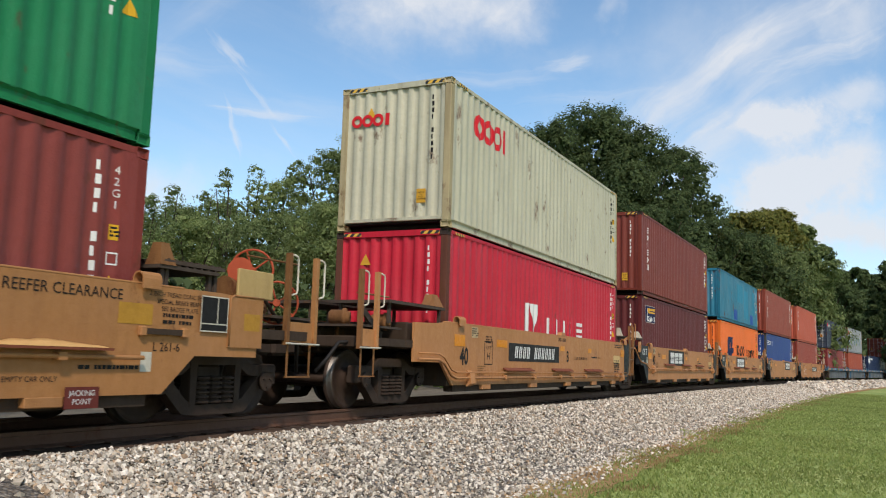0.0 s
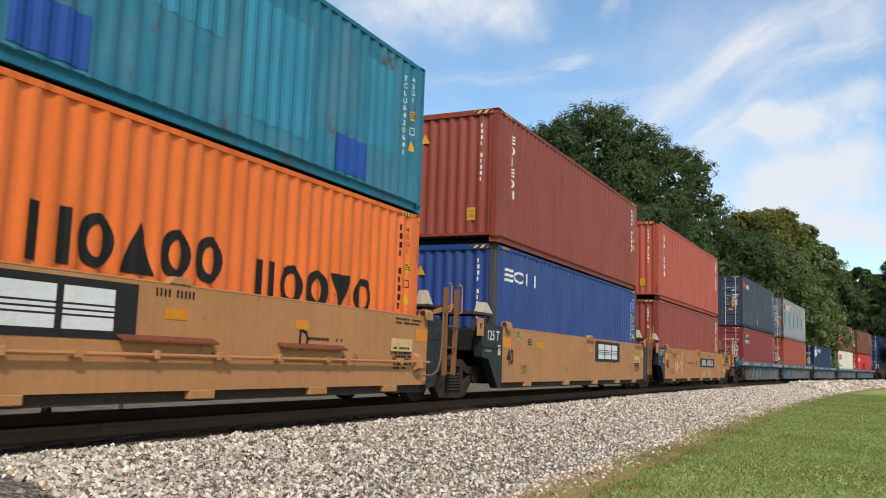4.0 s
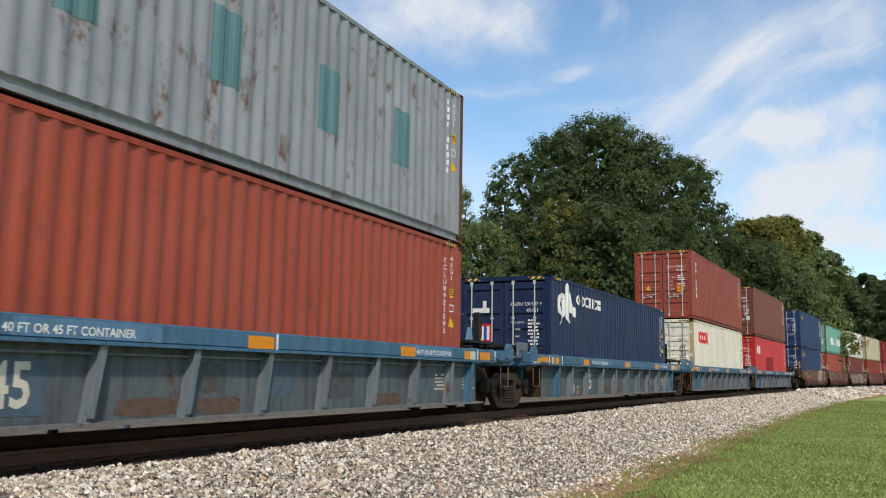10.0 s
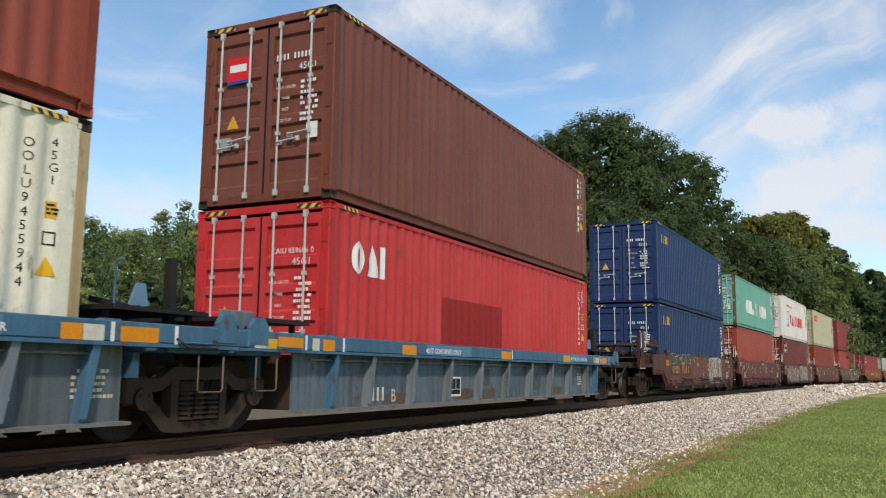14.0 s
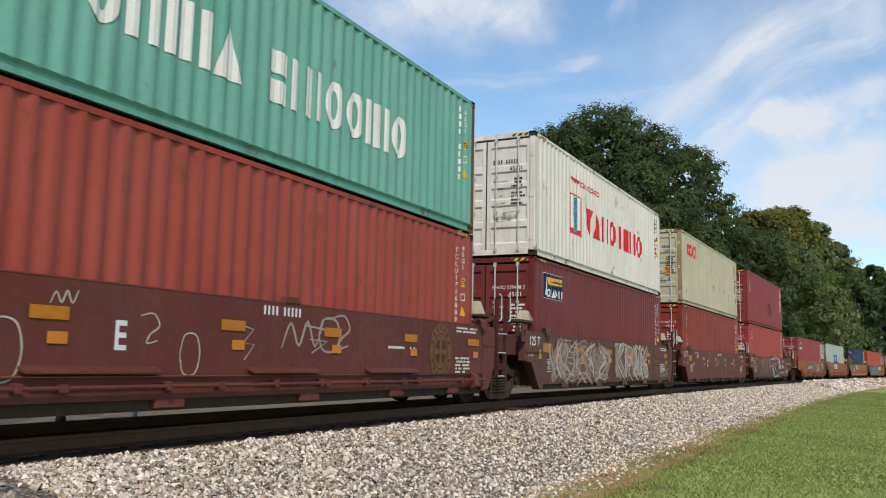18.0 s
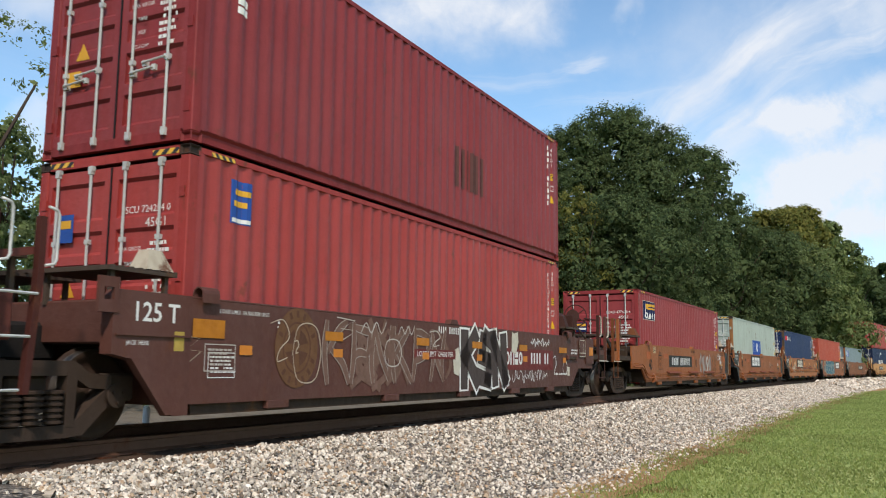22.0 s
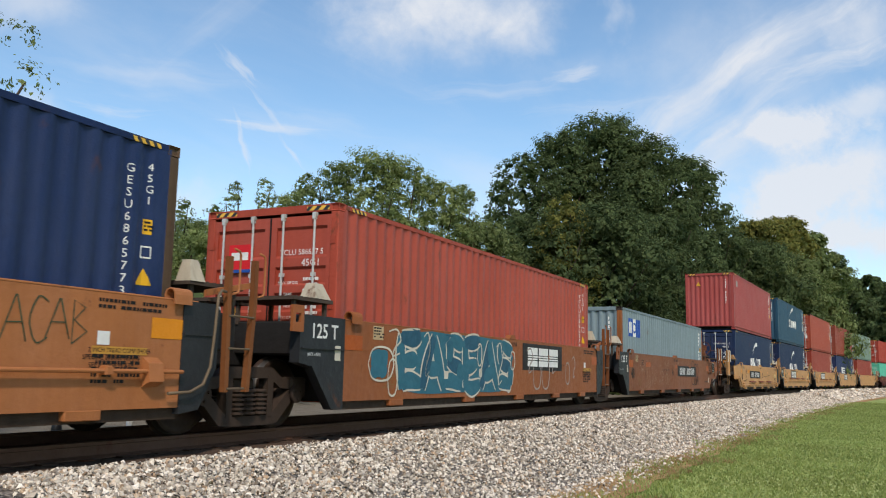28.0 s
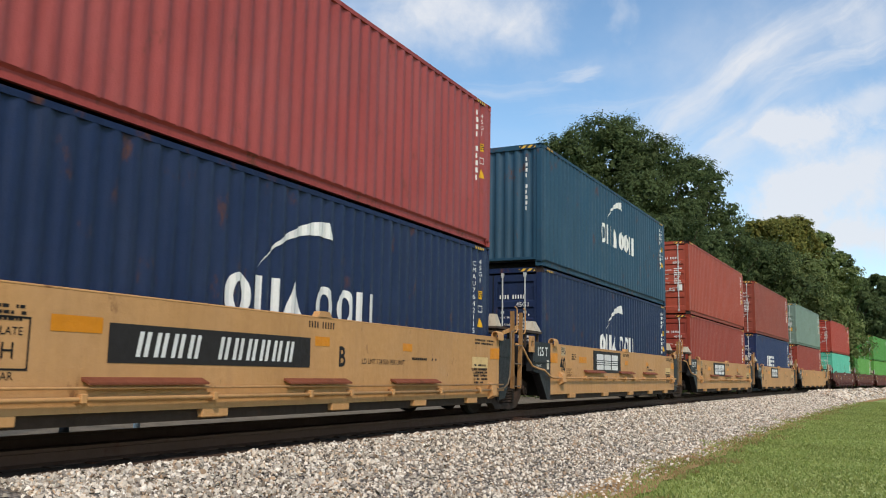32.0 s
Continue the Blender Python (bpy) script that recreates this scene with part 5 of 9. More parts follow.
REDPLATE = mk_door_plate((REDP, 0.56, 0.75, 0.42, 0.42), (WHITE, 0.56, 0.72, 0.32, 0.12), (BLUEP, 0.56, 0.945, 0.42, 0.05))
# ---- railway cars ----
# grime of the car ends; its dark tone also paints shade into recesses
GRIME_SHADE = material("grimy_shaded_steel", "43352a", 0.8, streak=0.4, rust=0.4, rustcol="54371f")
FLANGE = material("worn_flange", "757470", 0.7, streak=0.5, rust=0.6)
# sheet paint made paler: the light on the rib faces is in the colour
RIBS_LIT = material("lit_rib_paint", "70797d", 0.65, streak=0.6, rust=0.5, dark=0.6)
HOSE = material("dull_zinc_hose", "71604c", 0.6, 0.2)
TAN, TAN2, RUSTY, BROWN = "ba8150", "c5935d", "94562e", "65342b"
RUST2 = "844f30"


def b_sideframe(bm):
    """Cast side frame of a truck, local x along the track, z from the rail; thickness in y."""
    for s in (-1, 1):
        prism(bm, [(s * 1.16, 0.42), (s * 1.13, 0.64), (s * 0.62, 0.68), (s * 0.42, 0.80), (0, 0.80), (0, 0.66), (s * 0.40, 0.66), (s * 0.60, 0.54), (s * 0.84, 0.52), (s * 0.86, 0.40)], -0.07, 0.07)
        prism(bm, [(s * 0.80, 0.52), (s * 0.94, 0.44), (s * 0.56, 0.10), (s * 0.36, 0.08), (0, 0.08), (0, 0.20), (s * 0.36, 0.20), (s * 0.50, 0.26)], -0.07, 0.07)
        prism(bm, [(s * 0.34, 0.18), (s * 0.44, 0.18), (s * 0.46, 0.70), (s * 0.34, 0.70)], -0.075, 0.07)
        box(bm, s * 0.98 - 0.17, s * 0.98 + 0.17, -0.10, 0.09, 0.40, 0.68, 0.03)
        rod(bm, (s * 0.90, -0.14, 0.46), (s * 0.90, -0.10, 0.46), 0.12, 14)
        for k in range(3):
            q = 2.09 * k + 0.5
            rod(bm, (s * 0.90 + 0.07 * math.cos(q), -0.16, 0.46 + 0.07 * math.sin(q)), (s * 0.90 + 0.07 * math.cos(q), -0.14, 0.46 + 0.07 * math.sin(q)), 0.018, 6)


def b_spring(bm):
    """One coil spring, drawn as a ribbed column."""
    n, prof = 10, []
    for k in range(6):
        z = 0.21 + k * 0.055
        prof += [(0.07, z), (0.105, z + 0.012), (0.105, z + 0.032), (0.07, z + 0.045)]
    rings = [[bm.verts.new((r * math.cos(2 * math.pi * j / n), r * math.sin(2 * math.pi * j / n), z)) for j in range(n)] for r, z in prof]
    for p, q in zip(rings, rings[1:]):
        for j in range(n):
            bm.faces.new((p[j], p[(j + 1) % n], q[(j + 1) % n], q[j]))


def b_bolster(bm):
    box(bm, -0.22, 0.22, -0.98, 0.98, 0.44, 0.66, 0.03)
    box(bm, -0.3, 0.3, -0.3, 0.3, 0.62, 0.82, 0.03)
    for s in (-1, 1):
        rod(bm, (s * 0.42, -0.95, 0.36), (s * 0.42, 0.95, 0.36), 0.05, 8)


WR = 0.46


def lathe(bm, prof, n=28, bright=()):
    rings = []
    for r, y in prof:
        rings.append([bm.verts.new((r * math.cos(2 * math.pi * k / n), y, r * math.sin(2 * math.pi * k / n))) for k in range(n)])
    for j, (a, b) in enumerate(zip(rings, rings[1:])):
        for k in range(n):
            f = bm.faces.new((a[k], b[k], b[(k + 1) % n], a[(k + 1) % n]))
            f.smooth = True
            f.material_index = 1 if j in bright else 0


def b_wheelset(bm):
    for s in (-1, 1):
        lathe(bm, [(0.09, s * 0.83), (0.16, s * 0.83), (0.17, s * 0.80), (0.36, s * 0.775), (0.39, s * 0.80), (WR - 0.012, s * 0.80), (WR, s * 0.785), (WR, s * 0.705), (WR + 0.028, s * 0.695), (WR + 0.028, s * 0.665), (0.39, s * 0.66), (0.30, s * 0.70), (0.09, s * 0.66)], 28, (5, 6))
    rod(bm, (0, -1.05, 0), (0, 1.05, 0), 0.085, 12)
    bmesh.ops.recalc_face_normals(bm, faces=bm.faces)


WHEELSETS = []


def truck(parent, x):
    t = part("truck", mesh("bolster", b_bolster), TRUCK, parent, "dusty cast-iron wheel truck", at=(x, 0, RAIL_Z))
    for s in (-1, 1):
        part("side_frame", mesh("sideframe", b_sideframe), TRUCK, t, at=(0, s * 1.02, 0))
        for sx in (-0.22, 0.0, 0.22) if s < 0 else ():
            part("spring", mesh("spring", b_spring), TRUCK, t, at=(sx, s * 1.05, 0))
    for wx in (-0.90, 0.90):
        wm = mesh("wheelset", b_wheelset)
        if len(wm.materials) < 2:
            wm.materials.append(TREAD)
        w = part("wheelset", wm, WHEELSTEEL, t, "dark steel wheels with polished treads", at=(wx, 0, WR + 0.002))
        WHEELSETS.append((w, parent, wx))
    return t


ZT, ZB, ZA = 1.41, 0.29, 0.69


def b_sill(bm, xa, xb, enda, endb):
    """Tall side of a well, one sheet with the arch cut out where a truck stands under the end."""
    poly = [(xa, ZB)] if not enda else [(-7.75, ZA), (-6.72, ZA), (-6.25, ZB)]
    poly += [(xb, ZB)] if not endb else [(6.25, ZB), (6.72, ZA), (7.80, ZA)]
    poly += [(xb, ZT)] if not endb else [(7.80, 1.37), (7.1, ZT)]
    poly += [(xa, ZT)] if not enda else [(-6.4, ZT), (-7.0, 1.36), (-7.75, 1.34)]
    prism(bm, poly, -1.465, -1.42)


def b_chord(bm, xa, xb):
    box(bm, xa, xb, -1.469, -1.36, ZT - 0.014, ZT + 0.012, 0.008)


def b_undersill(bm, xa, xb):
    """Set-back box beam under the side sheet; its dark colour carries the recess's shade."""
    box(bm, xa, xb, -1.40, -1.22, 0.17, ZB + 0.01)


def b_blackend(bm, s):
    """Painted end casting that hangs over the shared truck."""
    if s < 0:
        prism(bm, [(-6.22, 0.18), (-6.45, 0.18), (-6.95, 0.74), (-7.27, 0.80), (-7.27, 1.36), (-7.20, 1.42), (-6.22, 1.42)], -1.475, -1.32)
        prism(bm, [(-6.44, 0.20), (-6.60, 0.20), (-7.08, 0.76), (-6.92, 0.76)], -1.54, -1.475)
        box(bm, -7.24, -6.24, -1.50, -1.475, 0.98, 1.0)
    else:
        prism(bm, [(6.03, 0.22), (6.33, 0.26), (6.58, 0.70), (6.61, 1.34), (6.54, 1.41), (6.03, 1.41)], -1.477, -1.32)
        box(bm, 6.05, 6.58, -1.495, -1.475, 1.05, 1.075)


def b_bulkhead(bm, s, end):
    a, b = sorted((s * 6.35, s * (7.1 if not end else 7.72)))
    box(bm, a, b, -1.30, 1.30, 0.90, 1.34, 0.02)
    box(bm, *sorted((s * 6.22, s * 6.36)), -1.40, 1.40, 0.28, 1.34)
    if end:
        box(bm, *sorted((s * 7.72, s * 9.0)), -0.45, 0.45, 0.80, 1.22, 0.03)
        box(bm, *sorted((s * 8.85, s * 9.15)), -1.40, 1.40, 0.88, 1.06, 0.02)
        box(bm, *sorted((s * 7.72, s * 8.9)), -1.44, -1.36, 0.92, 1.04)


def b_link(bm, x):
    box(bm, x - 0.85, x + 0.85, -0.28, 0.28, 0.72, 1.12, 0.04)
    rod(bm, (x, 0, 0.6), (x, 0, 1.2), 0.3, 12)


def b_grate(bm, xa, xb):
    box(bm, xa, xb, -1.30, -0.15, 1.62, 1.66)
    box(bm, xa, xb, 0.15, 1.30, 1.62, 1.66)
    for x in np.arange(xa + 0.05, xb - 0.02, 0.12):
        box(bm, x, x + 0.03, -1.30, 1.30, 1.66, 1.675)
    for x in (xa + 0.08, xb - 0.12):
        for y in (-1.22, -0.3, 0.3, 1.15):
            box(bm, x, x + 0.05, y - 0.025, y + 0.025, 1.30, 1.62)


def b_ladderpost(bm, z0, z1, lean):
    """Angle-iron post from z0 to z1; its foot stands lean to one side."""
    prism(bm, [(-0.032 + lean, z0), (0.032 + lean, z0), (0.032, min(z1, 1.45)), (0.032, z1), (-0.032, z1), (-0.032, min(z1, 1.45))], -0.02, 0.005)
    prism(bm, [(-0.032 + lean, z0), (-0.022 + lean, z0), (-0.022, min(z1, 1.45)), (-0.022, z1), (-0.032, z1), (-0.032, min(z1, 1.45))], 0.005, 0.05)


def b_stirrup(bm, w, h):
    """Hanging step: two straps and a tread."""
    for x in (0, w):
        prism(bm, [(x - 0.018, 0), (x + 0.018, 0), (x + 0.014, -h), (x - 0.014, -h)], -0.006, 0.006)
    box(bm, -0.014, w + 0.014, -0.022, 0.022, -h - 0.014, -h + 0.006)


def b_tab(bm):
    """Plate with a slot in it."""
    for q in ((-0.12, -0.06, -0.17, 0.17), (0.06, 0.12, -0.17, 0.17), (-0.06, 0.06, 0.07, 0.17), (-0.06, 0.06, -0.17, -0.05)):
        box(bm, q[0], q[1], -0.02, 0.02, q[2], q[3])


def b_valve(bm):
    """Brake valve: a fat drum with a flange and a pipe stub."""
    lathe(bm, [(0.02, -0.20), (0.10, -0.20), (0.10, -0.15), (0.15, -0.14), (0.15, -0.09), (0.12, -0.08), (0.12, 0.10), (0.08, 0.14), (0.02, 0.15)], 14)
    rod(bm, (0, 0, -0.10), (0.0, 0.0, -0.42), 0.03, 8)
    bmesh.ops.recalc_face_normals(bm, faces=bm.faces)


def b_tubes(bm, pts, r):
    pipe(bm, list(pts), r)


def b_prismat(bm, pts):
    prism(bm, list(pts), -0.02, 0.02)


def b_ladderrung(bm, w):
    rod(bm, (0, 0, 0), (w, 0, 0), 0.014, 6)


def b_grab(bm):
    pipe(bm, [(0, 0, 0), (0.09, 0, 0.02), (0.11, 0, 0.06), (0.11, 0, 0.46), (0.09, 0, 0.5), (0, 0, 0.52)], 0.014)


def b_guide(bm):
    lo = [bm.verts.new(q) for q in ((-0.22, -0.16, 0), (0.22, -0.16, 0), (0.22, 0.16, 0), (-0.22, 0.16, 0))]
    hi = [bm.verts.new(q) for q in ((-0.10, -0.05, 0.26), (0.12, -0.05, 0.26), (0.12, 0.12, 0.26), (-0.10, 0.12, 0.26))]
    bm.faces.new(lo[::-1])
    bm.faces.new(hi)
    for k in range(4):
        bm.faces.new((lo[k], lo[(k + 1) % 4], hi[(k + 1) % 4], hi[k]))


def b_ledge(bm, w):
    prism(bm, [(-1.465, 0.56), (-1.575, 0.51), (-1.575, 0.49), (-1.465, 0.53)], 0, w, "x")


def b_bracket(bm):
    prism(bm, [(-1.465, 0.60), (-1.55, 0.54), (-1.58, 0.36), (-1.465, 0.30)], -0.10, 0.10, "x")


def b_foot(bm, w):
    box(bm, 0, w, -1.472, -1.25, 0.195, ZB + 0.005, 0.01)


def b_lug(bm):
    prism(bm, [(-0.16, 0), (0.16, 0), (0.10, 0.075), (-0.10, 0.075)], -0.06, 0.05)


def b_saddle(bm):
    """Bent hook over the top edge of a side."""
    arc = [(-0.055 + 0.075 * math.cos(a), 0.075 * math.sin(a)) for a in [math.pi * k / 6 for k in range(7)]]
    arc = [(0.02, -0.10)] + arc + [(-0.13, -0.10)]
    inner = [(y * 0.8 - 0.011, z * 0.8) for y, z in arc][::-1]
    prism(bm, arc + inner, -0.13, 0.13, "x")


def b_bearer(bm):
    box(bm, -0.12, 0.12, -1.22, 1.22, 0.20, 0.262)


def b_coupler(bm, s):
    a, b = sorted((s * 8.9, s * 9.55))
    box(bm, a, b, -0.13, 0.13, 0.76, 0.98, 0.03)
    box(bm, *sorted((s * 9.45, s * 9.82)), -0.20, 0.20, 0.72, 1.03, 0.05)


def b_tank(bm):
    lathe(bm, [(0.02, -0.58), (0.11, -0.57), (0.165, -0.53), (0.18, -0.46), (0.18, 0.46), (0.165, 0.53), (0.11, 0.57), (0.02, 0.58)], 20)
    bmesh.ops.recalc_face_normals(bm, faces=bm.faces)


def b_brakewheel(bm):
    n = 24
    for k in range(n):
        a, b = 2 * math.pi * k / n, 2 * math.pi * (k + 1) / n
        rod(bm, (0, 0.28 * math.cos(a), 0.28 * math.sin(a)), (0, 0.28 * math.cos(b), 0.28 * math.sin(b)), 0.016, 6)
    for k in range(5):
        a = 2 * math.pi * k / 5
        rod(bm, (0.03, 0, 0), (0, 0.28 * math.cos(a), 0.28 * math.sin(a)), 0.013, 5)
    rod(bm, (-0.02, 0, 0), (0.10, 0, 0), 0.05, 10)


def b_brakebox(bm):
    """Gear housing of the hand brake: a drum with a neck and a chain rod below."""
    for x0, x1, r in ((0.0, 0.12, 0.17), (0.12, 0.2, 0.10)):
        rod(bm, (x0, 0, 0), (x1, 0, 0), r, 14, r * 0.85)
    prism(bm, [(-0.13, -0.05), (0.13, -0.05), (0.08, -0.30), (-0.08, -0.30)], 0.01, 0.10, "x")
    rod(bm, (0.06, 0, -0.28), (0.06, 0, -0.75), 0.025, 6)


def b_hose(bm, s):
    if s < 0:
        pipe(bm, [(-8.05, -1.40, 1.34), (-7.9, -1.48, 1.29), (-7.65, -1.51, 1.05), (-7.42, -1.52, 0.90), (-7.1, -1.53, 0.85), (-6.8, -1.555, 0.82), (-6.5, -1.56, 0.70), (-6.25, -1.545, 0.665), (-5.8, -1.535, 0.66)], 0.022)
        return
    pts = [(6.66, -1.5, 1.56), (6.56, -1.52, 1.57), (6.50, -1.53, 1.50), (6.46, -1.54, 1.1), (6.42, -1.54, 0.72), (6.32, -1.54, 0.53), (6.12, -1.54, 0.45), (5.8, -1.54, 0.44)]
    pipe(bm, pts, 0.017, 8)


def b_conduit(bm, xa, xb, z0):
    rod(bm, (xa, -1.535, z0), (xb, -1.535, z0), 0.022, 8)
    for x in np.arange(xa + 0.7, xb - 0.3, 2.1):
        box(bm, x - 0.05, x + 0.05, -1.56, -1.46, z0 - 0.035, z0 + 0.035)


def b_stepbar(bm):
    pipe(bm, [(-0.2, 0, 0.4), (-0.2, 0, 0.03), (-0.17, 0, 0), (0.17, 0, 0), (0.2, 0, 0.03), (0.2, 0, 0.4)], 0.011)


def b_mirror(bm, fn, *args):
    fn(bm, *args)
    vs = bm.verts[:]
    for v in vs:
        v.co.y = -v.co.y
    bmesh.ops.reverse_faces(bm, faces=bm.faces)


def scribble(rnd, n, w, h):
    """A loose looping pen line."""
    ph = [rnd.uniform(0, 6.28) for _ in range(4)]
    return tuple((w * (k / n - 0.5) + 0.10 * w * math.sin(ph[0] + k * 1.3), h * 0.5 * math.sin(ph[1] + k * 1.05) * (0.6 + 0.4 * math.sin(ph[2] + k * 0.4))) for k in range(n + 1))


def smooth_line(pts, m=5):
    out = []
    for k in range(len(pts) - 1):
        p0, p1, p2, p3 = (pts[min(max(k + d, 0), len(pts) - 1)] for d in (-1, 0, 1, 2))
        for j in range(m):
            u = j / m
            out.append(tuple(0.5 * (2 * b + (c - a) * u + (2 * a - 5 * b + 4 * c - d) * u * u + (3 * b - a - 3 * c + d) * u ** 3) for a, b, c, d in zip(p0, p1, p2, p3)))
    return tuple(out + [pts[-1]])


def graffiti(parent, seed, x, z, w, h, mats, lines=5, width=0.05, y=-1.469):
    """Sprayed strokes with no words, in rows of loops."""
    rnd = random.Random(seed)
    for k in range(lines):
        cx = x + w * ((k + 0.5) / lines - 0.5)
        pts = smooth_line(scribble(rnd, rnd.randint(7, 11), w / lines * rnd.uniform(0.9, 1.4), h * rnd.uniform(0.8, 1.1)))
        flat_side("graffiti_stroke", mesh("strip", b_strip, pts, width * rnd.uniform(0.7, 1.3)), rnd.choice(mats), parent, cx, z, y - 0.002 - 0.0006 * k)


PATTERNS = ((((.1, 0), (.2, 1)), ((.2, .92), (.85, .85)), ((.85, .9), (.75, .45)), ((.75, .48), (.2, .42))), (((.15, 0), (.1, 1)), ((.1, .94), (.85, 1)), ((.15, .5), (.7, .52)), ((.15, .06), (.9, .1))),
            (((.1, 0), (.15, 1)), ((.15, .95), (.8, .05)), ((.8, 0), (.9, 1))), (((.05, 0), (.5, 1)), ((.5, 1), (.95, 0)), ((.25, .35), (.75, .35))), (((.15, 0), (.1, 1)), ((.15, .5), (.85, 1)), ((.25, .55), (.95, 0))),
            (((.9, .85), (.3, .98)), ((.2, .95), (.25, .55)), ((.2, .55), (.85, .45)), ((.85, .5), (.8, .05)), ((.85, .05), (.1, .1))))


def b_slabs(bm, slabs, w):
    """Broad straight strokes as flat four-cornered pieces."""
    for (x0, y0), (x1, y1) in slabs:
        d = Vector((x1 - x0, y1 - y0, 0)).normalized()
        n, e = Vector((-d.y, d.x, 0)) * w / 2, d * w * 0.42
        p, q = Vector((x0, y0, 0)), Vector((x1, y1, 0))
        bm.faces.new([bm.verts.new(v) for v in (p - e - n, q + e - n * 1.15, q + e + n * 1.15, p - e + n)])


def spray_letters(parent, seed, x, z, w, h, n, fill, line, bold=0.2, edge=0.09, y=-1.469):
    """A sprayed piece: angular letter-like shapes with a pale edge, no words."""
    rnd = random.Random(seed)
    cell = w / n
    for k in range(n):
        pat = PATTERNS[rnd.randrange(len(PATTERNS))]
        lean, sy = rnd.uniform(-0.15, 0.25) * h, rnd.uniform(0.82, 1.05)
        slabs = tuple(tuple((round((u - 0.5) * cell * 0.98 + lean * (v - 0.5) + rnd.uniform(-.05, .05) * cell, 3), round((v - 0.5) * h * sy * 0.8 + rnd.uniform(-.03, .03), 3)) for u, v in st) for st in pat)
        cx = x + cell * (k + 0.5) - w / 2
        if line:
            flat_side("graffiti_stroke", mesh("slabs", b_slabs, slabs, bold + edge), line, parent, cx, z, y - 0.0012 - 0.0004 * (k % 3))
        flat_side("graffiti_shape", mesh("slabs", b_slabs, slabs, bold), fill, parent, cx, z, y - 0.003 - 0.0004 * (k % 3))


PEN = {"A": ((0, 0), (.5, 1), (.55, 1), (1, 0), (.8, .42), (.2, .4)), "C": ((.9, .9), (.4, 1), (.05, .5), (.4, 0), (.95, .12)), "B": ((.1, 0), (.1, 1), (.7, .85), (.15, .55), (.85, .3), (.1, 0)),
       "F": ((.9, 1), (.1, 1), (.1, .5), (.7, .55), (.1, .5), (.1, 0)), "T": ((0, 1), (1, 1), (.5, 1), (.5, 0)), "P": ((.1, 0), (.1, 1), (.9, .8), (.1, .5)), "loop": ((0, .5), (.15, .9), (.5, 1), (.85, .9), (1, .5), (.85, .1), (.5, 0), (.15, .1), (0, .5)),
       "hook": ((0, .9), (.5, 1), (.75, .6), (.4, .3), (.3, 0), (.7, .1)), "wave": ((0, 0), (.2, .8), (.4, .1), (.6, .9), (.8, .1), (1, 1)), "zig": ((0, 1), (.9, .9), (.2, .5), (1, .45), (.3, 0))}


def pen_marks(parent, mat, marks, width=0.025, y=-1.472):
    """Thin sprayed marks: each a kind of line, its middle, width and height."""
    for k, (kind, x, z, w, h) in enumerate(marks):
        pts = tuple(((u - 0.5) * w, (v - 0.5) * h) for u, v in PEN[kind])
        pts = smooth_line(pts, 4) if kind in ("loop", "hook", "wave", "C") else pts
        flat_side("graffiti_stroke", mesh("strip", b_strip, tuple(pts), width), mat, parent, x, z, y - 0.0004 * (k % 4))


def paint_field(parent, seed, x, z, w, h, mat, y, rough=0.06, name="graffiti_shape"):
    """A sprayed background with an uneven rounded outline."""
    rnd = random.Random(seed)
    n, pts = 40, []
    for k in range(n):
        a = 2 * math.pi * k / n
        c, s = math.cos(a), math.sin(a)
        f = (abs(c) ** 6 + abs(s) ** 6) ** (-1 / 6) * (1 + rnd.uniform(-rough, rough * 0.4))
        pts.append((round(w / 2 * c * f, 3), round(h / 2 * s * f, 3)))
    flat_side(name, mesh("poly", b_poly, tuple(pts)), mat, parent, x, z, y)


def bubble_letters(parent, seed, x, z, w, h, n, fill, line, bold=0.2, edge=0.07, y=-1.4735):
    """Round fat letter-like forms, dark line round a pale inside, no words."""
    rnd = random.Random(seed)
    cell = w / n
    for k in range(n):
        cx = x + cell * (k + 0.5) - w / 2
        pat = PATTERNS[(seed + k * 2) % len(PATTERNS)]
        for j, st in enumerate(pat):
            (a, b), (c, d) = st
            q = [((a - 0.5) * cell * 1.1, (b - 0.5) * h * 0.86), ((c - 0.5) * cell * 1.1, (d - 0.5) * h * 0.86)]
            mid = ((q[0][0] + q[1][0]) / 2 + rnd.uniform(-.16, .16) * cell, (q[0][1] + q[1][1]) / 2 + rnd.uniform(-.08, .08) * h)
            pts = smooth_line(tuple((round(u, 3), round(v, 3)) for u, v in (q[0], mid, q[1])), 6)
            yy = y - 0.0003 * ((k * 5 + j) % 6)
            flat_side("graffiti_stroke", mesh("strip", b_strip, pts, bold + edge), line, parent, cx, z, yy)
            flat_side("graffiti_shape", mesh("strip", b_strip, pts, bold), fill[(k + j) % len(fill)], parent, cx, z, yy - 0.0019)


def round_emblem(parent, x, z, r, disc, line):
    flat_side("round_seal", mesh("ring", b_ring, r, 0.0, 1.12, 0.0), disc, parent, x, z, -1.4745, "faded gold-brown round emblem")
    flat_side("round_seal", mesh("ring", b_ring, r * 0.66, r * 0.60, 1.12, 0.0), line, parent, x, z, -1.4760)
    for a in range(4):
        flat_side("round_seal", mesh("wedge", b_wedge, r * 0.52), line, parent, x, z, -1.4760, turn=45 + 90 * a)
    for a in range(16):
        if a % 8:
            flat_side("round_seal", mesh("lab", b_flat, 0.05, 0.085), line, parent, x + r * 0.82 * math.cos(a * math.pi / 8), z + r * 0.95 * math.sin(a * math.pi / 8), -1.4760, turn=a * 22.5 - 90)


